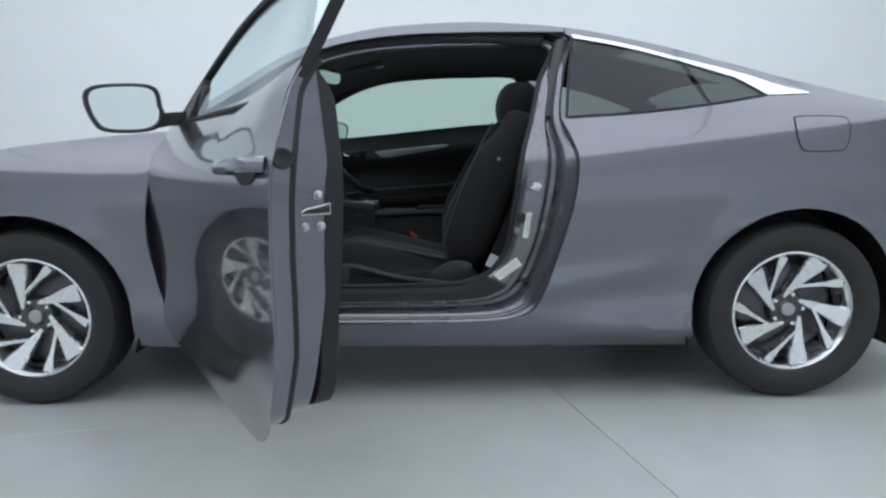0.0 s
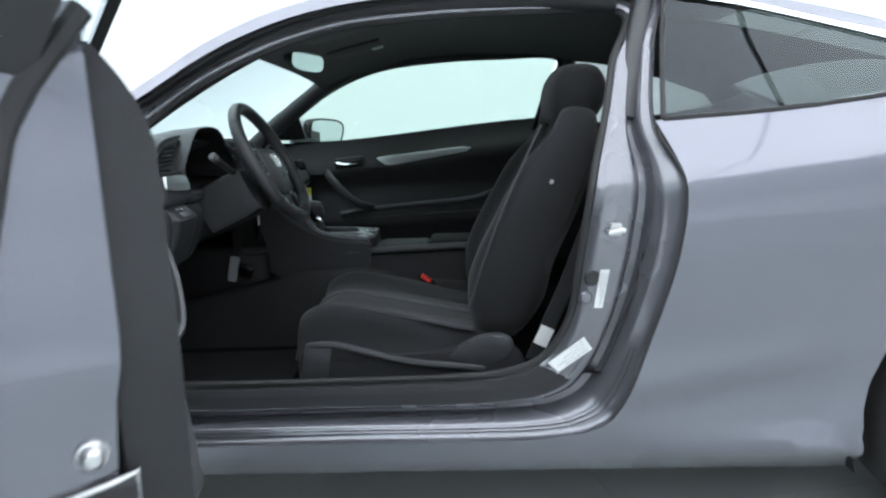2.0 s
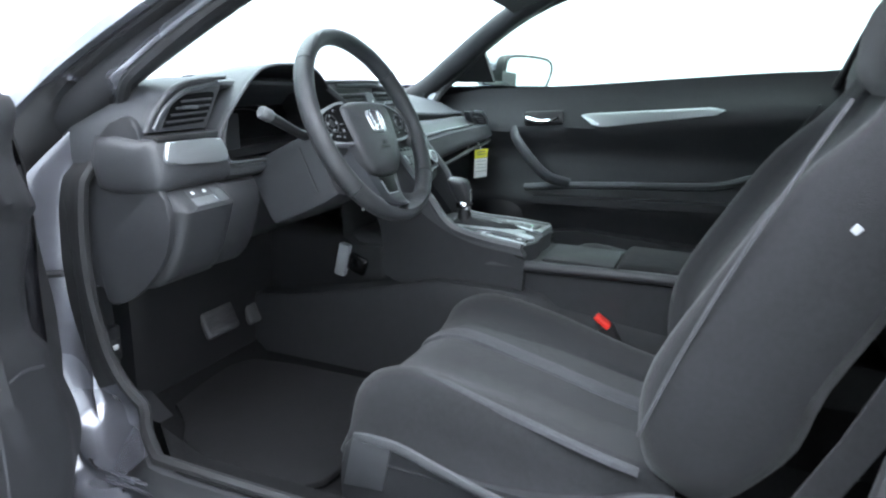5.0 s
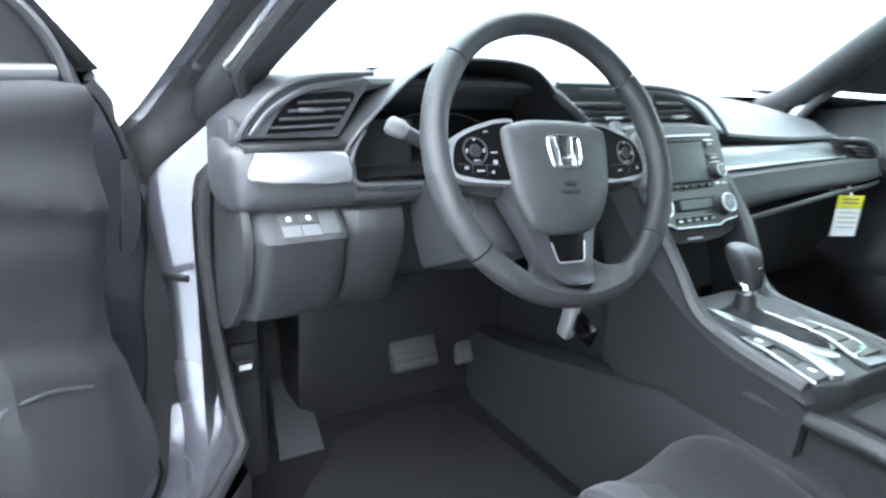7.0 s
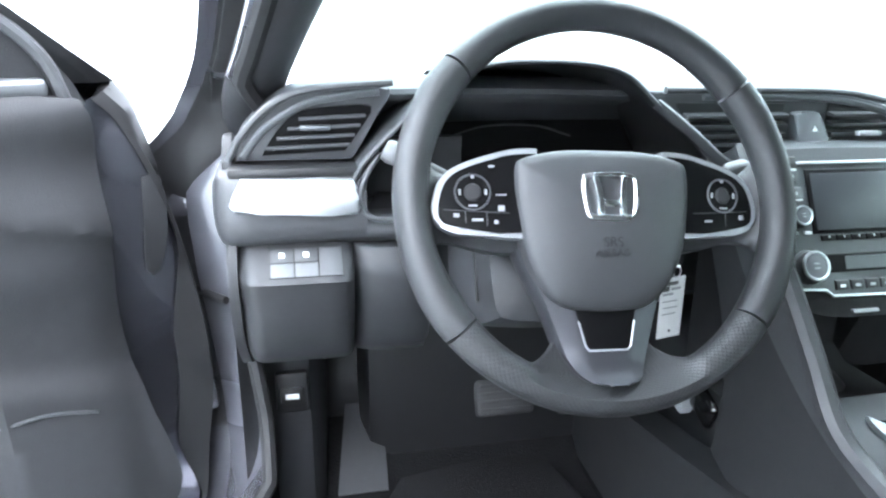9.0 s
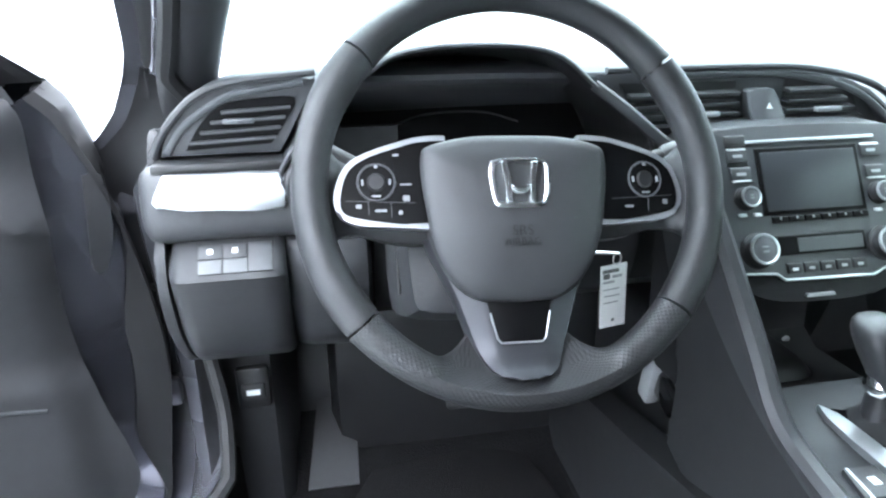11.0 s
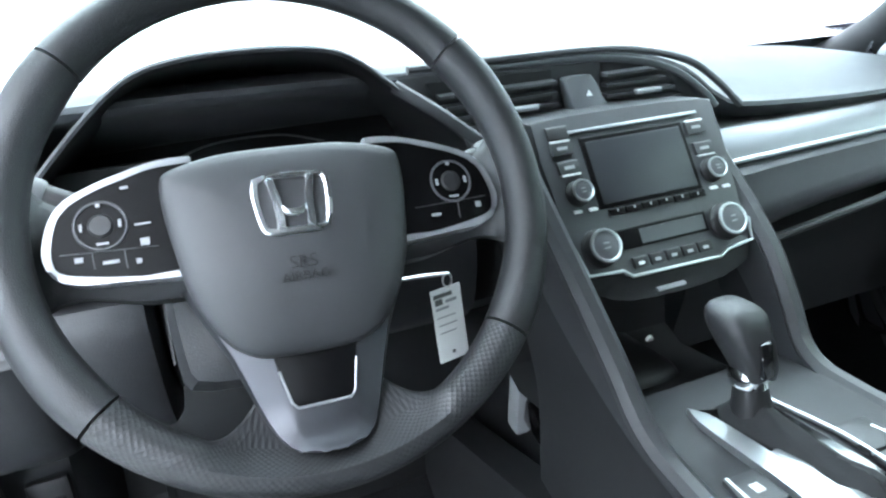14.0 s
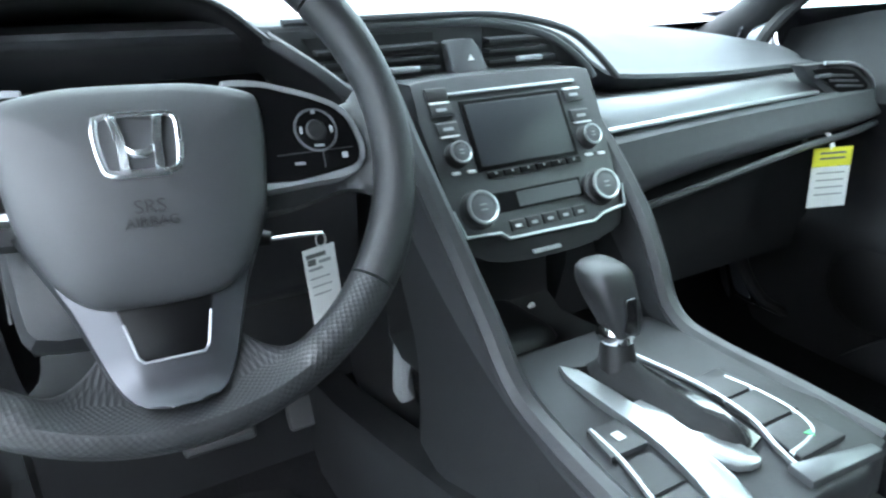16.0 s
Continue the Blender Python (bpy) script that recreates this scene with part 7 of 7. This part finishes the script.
    bm = bmesh.new()
    rings = []
    for kk, h in ((1.0, -0.037), (1.0, -0.003), (0.988, 0.002), (0.95, 0.0055), (0.86, 0.0090), (0.6, 0.0135), (0.3, 0.0157), (0.05, 0.016)):
        rings.append([sw(u * kk, cv + (v - cv) * kk, h + dome(cv + (v - cv) * kk)) for u, v in ol])
    loft(bm, rings)
    part("airbag_cover", bm, AIRBAG, w, "charcoal airbag cover")
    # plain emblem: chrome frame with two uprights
    small = lambda u, v, h: sw(u * 0.86, (v - 0.0095) * 0.86, h)
    emb = flat2([(-0.0265, 0.0305), (-0.012, 0.0325), (0.012, 0.0325), (0.0265, 0.0305), (0.0285, 0.018), (0.026, -0.004), (0.021, -0.0115), (0.0, -0.0125), (-0.021, -0.0115), (-0.026, -0.004), (-0.0285, 0.018), (-0.0265, 0.0305)], 3)
    top = lambda u, v: 0.0165 - 2.25 * (u * u) - 0.14 * max(0, v - 0.02)
    bm = bmesh.new()
    tube(bm, [small(u, v, top(u, v) + 0.0005) for u, v in emb[:-1]], 0.0023, 8, True)
    part("emblem_frame", bm, ALLOY, w, "chrome emblem frame")
    bm = bmesh.new()
    plate(bm, [(u * 0.95, 0.01 + (v - 0.01) * 0.95) for u, v in emb[:-1]], lambda u, v, q: small(u, v, top(u, v) - 0.003 + q), 0.0022)
    part("emblem_ground", bm, BLACK, w)
    for s in (-1, 1):
        bm = bmesh.new()
        plate(bm, [(s * 0.0195, 0.031), (s * 0.0125, 0.0315), (s * 0.0095, 0.014), (s * 0.0085, -0.0115), (s * 0.0150, -0.0115), (s * 0.0155, 0.010)], lambda u, v, q: small(u, v, top(u, v) - 0.002 + q), 0.005, 0.001)
        part("emblem_bar", bm, ALLOY, w)
    bm = bmesh.new()
    plate(bm, [(-0.0105, 0.0095), (-0.005, 0.004), (0.005, 0.004), (0.0105, 0.0095), (0.0105, 0.005), (0.0055, -0.0005), (-0.0055, -0.0005), (-0.0105, 0.005)], lambda u, v, q: small(u, v, top(u, v) - 0.002 + q), 0.0045, 0.0008)
    part("emblem_bar", bm, ALLOY, w)
    e1, e2, e3 = sw(1, 0, 0) - sw(0, 0, 0), sw(0, 1, 0) - sw(0, 0, 0), sw(0, 0, 1) - sw(0, 0, 0)
    for body, v, size in (("SRS", -0.0405, 0.0125), ("AIRBAG", -0.0500, 0.0092)):
        o = sw(0, v, 0.0157 + dome(v))
        m = Matrix(((e1.x, e2.x, e3.x, o.x), (e1.y, e2.y, e3.y, o.y), (e1.z, e2.z, e3.z, o.z), (0, 0, 0, 1)))
        text(body, size, m, BLACK, w, depth=0.0006)
    # lower spoke: a V that runs down from the shoulders, with a dark inset
    bm = bmesh.new()
    rows = []
    vs = [(-0.042, 0.080), (-0.058, 0.073), (-0.075, 0.0645), (-0.093, 0.056), (-0.11, 0.0500), (-0.127, 0.0442), (-0.140, 0.0395), (-0.150, 0.0345), (-0.157, 0.029), (-0.1615, 0.022), (-0.1638, 0.012)]
    for v, w0 in vs:
        h = -0.013 + 0.05 * (-v - 0.07) + 26.0 * max(0, -v - 0.136) ** 2
        rows.append([sw(u * w0, v, h + e) for u, e in ((-1, -0.026), (-1, -0.008), (-0.95, -0.002), (-0.62, 0.002), (-0.5, 0.003), (0.5, 0.003), (0.62, 0.002), (0.95, -0.002), (1, -0.008), (1, -0.026))])
    loft(bm, rows)
    part("lower_spoke", bm, SPOKE, w, "grey satin lower spoke")
    lie = lambda u, v, q: sw(u, v, q - 0.0105 + 0.05 * (-v - 0.07))
    bm = bmesh.new()
    plate(bm, [(-0.031, -0.088), (0.031, -0.088), (0.0215, -0.130), (0.018, -0.134), (-0.018, -0.134), (-0.0215, -0.130)], lambda u, v, q: lie(u, v, q - 0.004), 0.0055, 0.001)
    part("spoke_inset", bm, PIANO, w)
    bm = bmesh.new()
    tube(bm, [lie(u, v, 0.0015) for u, v in [(-0.0265, -0.108), (-0.0215, -0.130), (-0.018, -0.134), (0.018, -0.134), (0.0215, -0.130), (0.0265, -0.108)]], 0.0010, 6)
    part("inset_line", bm, POD_SILVER, w)
    bm = bmesh.new()
    lathe(bm, [(0.0, -0.051), (0.045, -0.051), (0.05, -0.036), (0.05, -0.019), (0, -0.017)], lambda a, b, h: sw(a, b - 0.028, h), 28)
    part("hub", bm, BLACK, w)
    # steering column with stalks
    c = thing("steering_column", tuple(sw(0, 0, -0.06)), "grey plastic steering column shroud with two stalks", "steering column")
    bm = bmesh.new()
    rows = []
    for h, a, t, b in ((-0.062, 0.050, 0.012, -0.090), (-0.07, 0.066, 0.018, -0.101), (-0.10, 0.072, 0.022, -0.106), (-0.14, 0.073, 0.024, -0.106), (-0.22, 0.074, 0.024, -0.102)):
        rows.append(catmull([sw(-a * 1.3, t * 0.4, h), sw(-a * 0.8, t, h), sw(a * 0.6, t, h), sw(a, t * 0.4, h), sw(a, b * 0.6, h), sw(a * 0.6, b, h), sw(-a * 1.0, b - 0.004, h), sw(-a * 1.3, b * 0.8, h)], 3, True))
    loft(bm, rows)
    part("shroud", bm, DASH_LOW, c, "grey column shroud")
    bm = bmesh.new()
    tube(bm, [sw(-0.0965, 0.002, -0.10), sw(-0.0965, -0.04, -0.10), sw(-0.0955, -0.085, -0.10)], 0.0016, 6)
    part("shroud_seam", bm, BLACK, c)
    for s, tip in ((-1, (-0.183, 0.062)), (1, (0.20, 0.052))):
        bm = bmesh.new()
        tube(bm, [sw(s * 0.06, 0.010, -0.085), sw(s * 0.10, 0.022, -0.085), sw(tip[0] * 0.92, tip[1] * 0.91, -0.084)], [0.011, 0.008, 0.0095], 10)
        st = part("stalk", bm, BLACK, c, "black control stalk")
        bm = bmesh.new()
        tube(bm, [sw(tip[0] * 0.91, tip[1] * 0.90, -0.084), sw(tip[0] * 0.93, tip[1] * 0.925, -0.083), sw(tip[0] * 1.01, tip[1] * 1.01, -0.082), sw(tip[0] * 1.03, tip[1] * 1.04, -0.082)], [0.0105, 0.0118, 0.0118, 0.009], 14)
        part("stalk_end", bm, STALK_END if s < 0 else DASH, st, "pale turning end of the stalk" if s < 0 else "")
    return w


def build_small_things():
    # key with its tag
    k = thing("key", (-0.56, -0.285, 0.805), "car key in the ignition with a small wire ring", "key")
    bm = bmesh.new()
    tube(bm, [(-0.585, -0.300, 0.806), (-0.56, -0.275, 0.808), (-0.552, -0.262, 0.8075)], [0.010, 0.009, 0.006], 10)
    part("barrel", bm, BLACK, k)
    bm = bmesh.new()
    tube(bm, [(-0.553, -0.266, 0.8065), (-0.543, -0.240, 0.8080), (-0.538, -0.219, 0.8075)], [0.0018, 0.0022, 0.0016], 6)
    part("blade", bm, STEEL, k)
    bm = bmesh.new()
    tube(bm, [(-0.537, -0.222 + 0.0045 * math.sin(t), 0.8015 + 0.0065 * math.cos(t)) for t in [2 * math.pi * i / 16 for i in range(16)]], 0.0009, 6, True)
    part("ring", bm, STEEL, k)
    g = thing("key_tag", (-0.537, -0.222, 0.718), "white plastic key tag hanging from the ignition key", "key tag")
    m = Matrix.Translation((-0.537, -0.2235, 0.7575)) @ Matrix.Rotation(radians(2.5), 4, "X") @ Matrix.Rotation(radians(8), 4, "Z")
    bm = bmesh.new()
    rbox(bm, (0, 0, 0), (0.0016, 0.0325, 0.076), 0.0007)
    part("tag", turned(bm, m), PAPER, g)
    for y, z, wy, wz, pm in ((-0.004, 0.031, 0.020, 0.004, INK), (-0.009, 0.025, 0.008, 0.006, INK), (0.004, 0.024, 0.012, 0.003, PLASTIC_GREY), (-0.006, 0.018, 0.014, 0.0025, PLASTIC_GREY), (-0.003, 0.009, 0.020, 0.0012, PLASTIC_GREY), (-0.002, 0.001, 0.020, 0.0012, PLASTIC_GREY), (-0.003, -0.007, 0.018, 0.0012, PLASTIC_GREY)):
        bm = bmesh.new()
        rbox(bm, (0.0011, y, z), (0.0004, wy, wz), 0)
        part("print_bar", turned(bm, m), pm, g)
    bm = bmesh.new()
    lathe(bm, [(0, 0.0012), (0.002, 0.0012)], lambda a, b, h: (h, a, -0.029 + b), 10)
    part("hole", turned(bm, m), INK, g)
    # paper tag at the glovebox
    t = thing("paper_tag", (-0.558, 0.575, 0.69), "yellow and white paper tag hanging from the dashboard edge", "paper tag")
    m = Matrix.Translation((-0.556, 0.575, 0.727)) @ Matrix.Rotation(radians(-22), 4, "Z")
    bm = bmesh.new()
    rbox(bm, (0, 0, -0.014), (0.0012, 0.062, 0.062), 0)
    part("card", turned(bm, m), PAPER, t, "white lower part of the tag")
    bm = bmesh.new()
    rbox(bm, (0, 0, 0.032), (0.0013, 0.062, 0.028), 0)
    part("card_head", turned(bm, m), YELLOW, t, "yellow head of the tag")
    for i in range(4):
        bm = bmesh.new()
        rbox(bm, (0.001, 0, 0.008 - 0.011 * i), (0.0005, 0.044, 0.0022), 0)
        part("print_bar", turned(bm, m), PLASTIC_GREY, t)
    for z in (0.038, 0.03):
        bm = bmesh.new()
        rbox(bm, (0.001, 0, z), (0.0005, 0.04, 0.003), 0)
        part("print_bar", turned(bm, m), INK, t)
    bm = bmesh.new()
    rows = [[(p.x, p.y - 0.006, p.z), (p.x, p.y + 0.006, p.z)] for p in catmull([(-0.556, 0.575, 0.77), (-0.562, 0.57, 0.79), (-0.578, 0.567, 0.80), (-0.592, 0.567, 0.788), (-0.60, 0.57, 0.775)], 4)]
    loft(bm, rows, closed=False, caps=False)
    part("strap", bm, PAPER, t, "white paper loop")
    # pedals
    b = thing("brake_pedal", (-0.9, -0.30, 0.41), "black rubber-faced brake pedal", "pedal")
    bm = bmesh.new()
    rbox(bm, (0, 0, 0), (0.02, 0.106, 0.066), 0.008, seg=3)
    part("pad", turned(bm, Matrix.Translation((-0.893, -0.30, 0.426)) @ Matrix.Rotation(radians(-25), 4, "Y")), PEDAL, b)
    for i in range(4):
        bm = bmesh.new()
        rbox(bm, (0.011, 0, -0.021 + 0.014 * i), (0.004, 0.09, 0.006), 0.0015)
        part("pad_rib", turned(bm, Matrix.Translation((-0.893, -0.30, 0.426)) @ Matrix.Rotation(radians(-25), 4, "Y")), PEDAL, b)
    bm = bmesh.new()
    tube(bm, [(-0.91, -0.30, 0.42), (-0.95, -0.30, 0.50), (-0.96, -0.30, 0.66)], 0.010, 8)
    part("arm", bm, STEEL, b)
    a = thing("accelerator_pedal", (-0.9, -0.195, 0.40), "black plastic accelerator pedal beside the brake", "pedal")
    bm = bmesh.new()
    rbox(bm, (0, 0, 0), (0.018, 0.055, 0.13), 0.007, seg=3)
    part("pad", turned(bm, Matrix.Translation((-0.915, -0.168, 0.437)) @ Matrix.Rotation(radians(-25), 4, "Y")), PEDAL, a)
    bm = bmesh.new()
    tube(bm, [(-0.94, -0.168, 0.47), (-0.98, -0.17, 0.56), (-0.99, -0.172, 0.68)], 0.008, 8)
    part("arm", bm, BLACK, a)
    # belt buckle
    k = thing("belt_buckle", (0.03, -0.12, 0.40), "black seat belt buckle with a red button", "belt buckle")
    bm = bmesh.new()
    tube(bm, [(0.05, -0.118, 0.40), (0.01, -0.120, 0.46), (-0.014, -0.120, 0.502)], [0.012, 0.016, 0.019], 10, flat=0.6)
    part("body", bm, BLACK, k)
    bm = bmesh.new()
    rbox(bm, (-0.021, -0.120, 0.513), (0.038, 0.024, 0.014), 0.004, Matrix.Rotation(radians(35), 4, "Y"))
    part("red_button", bm, RED, k, "red release button")
    # inside mirror
    r = thing("rear_view_mirror", (-0.40, 0.01, 1.24), "black-framed rear-view mirror under the windscreen", "mirror")
    m = Matrix.Translation((-0.405, 0.01, 1.238)) @ Matrix.Rotation(radians(-16), 4, "Z") @ Matrix.Rotation(radians(6), 4, "Y")
    sh = [(0.118 * (abs(math.cos(t)) ** 0.55) * (1 if math.cos(t) > 0 else -1), 0.034 * (abs(math.sin(t)) ** 0.7) * (1 if math.sin(t) > 0 else -1)) for t in [2 * math.pi * i / 32 for i in range(32)]]
    bm = bmesh.new()
    loft(bm, [[(x, u * q, v * q) for u, v in sh] for x, q in ((-0.035, 0.55), (-0.025, 0.9), (-0.005, 1.0), (0.004, 1.0), (0.006, 0.96))])
    part("housing", turned(bm, m), BLACK, r)
    bm = bmesh.new()
    loft(bm, [[(x, u * 0.94, v * 0.92) for u, v in sh] for x in (0.005, 0.0075)])
    part("mirror_glass", turned(bm, m), MIRROR, r, "mirror glass")
    bm = bmesh.new()
    tube(bm, [(-0.43, 0.01, 1.245), (-0.455, 0.01, 1.28), (-0.49, 0.01, 1.315)], 0.012, 10)
    part("stem", bm, BLACK, r)
    # floor mat
    fm = bmesh.new()
    plate(fm, flat2([(-0.86, -0.49), (-0.86, -0.22), (-0.55, -0.19), (-0.42, -0.2), (-0.42, -0.58), (-0.55, -0.62), (-0.72, -0.60), (-0.8, -0.52)], 3), lambda u, v, w: (u, v, 0.284 + w + 0.25 * max(0, -u - 0.83)), 0.012, 0.004)
    tagged(part("floor_mat", fm, MAT_PILE), "black carpet floor mat in the driver's footwell", "floor mat")


build_dashboard()
build_radio()
build_console()
build_steering_wheel()
build_small_things()
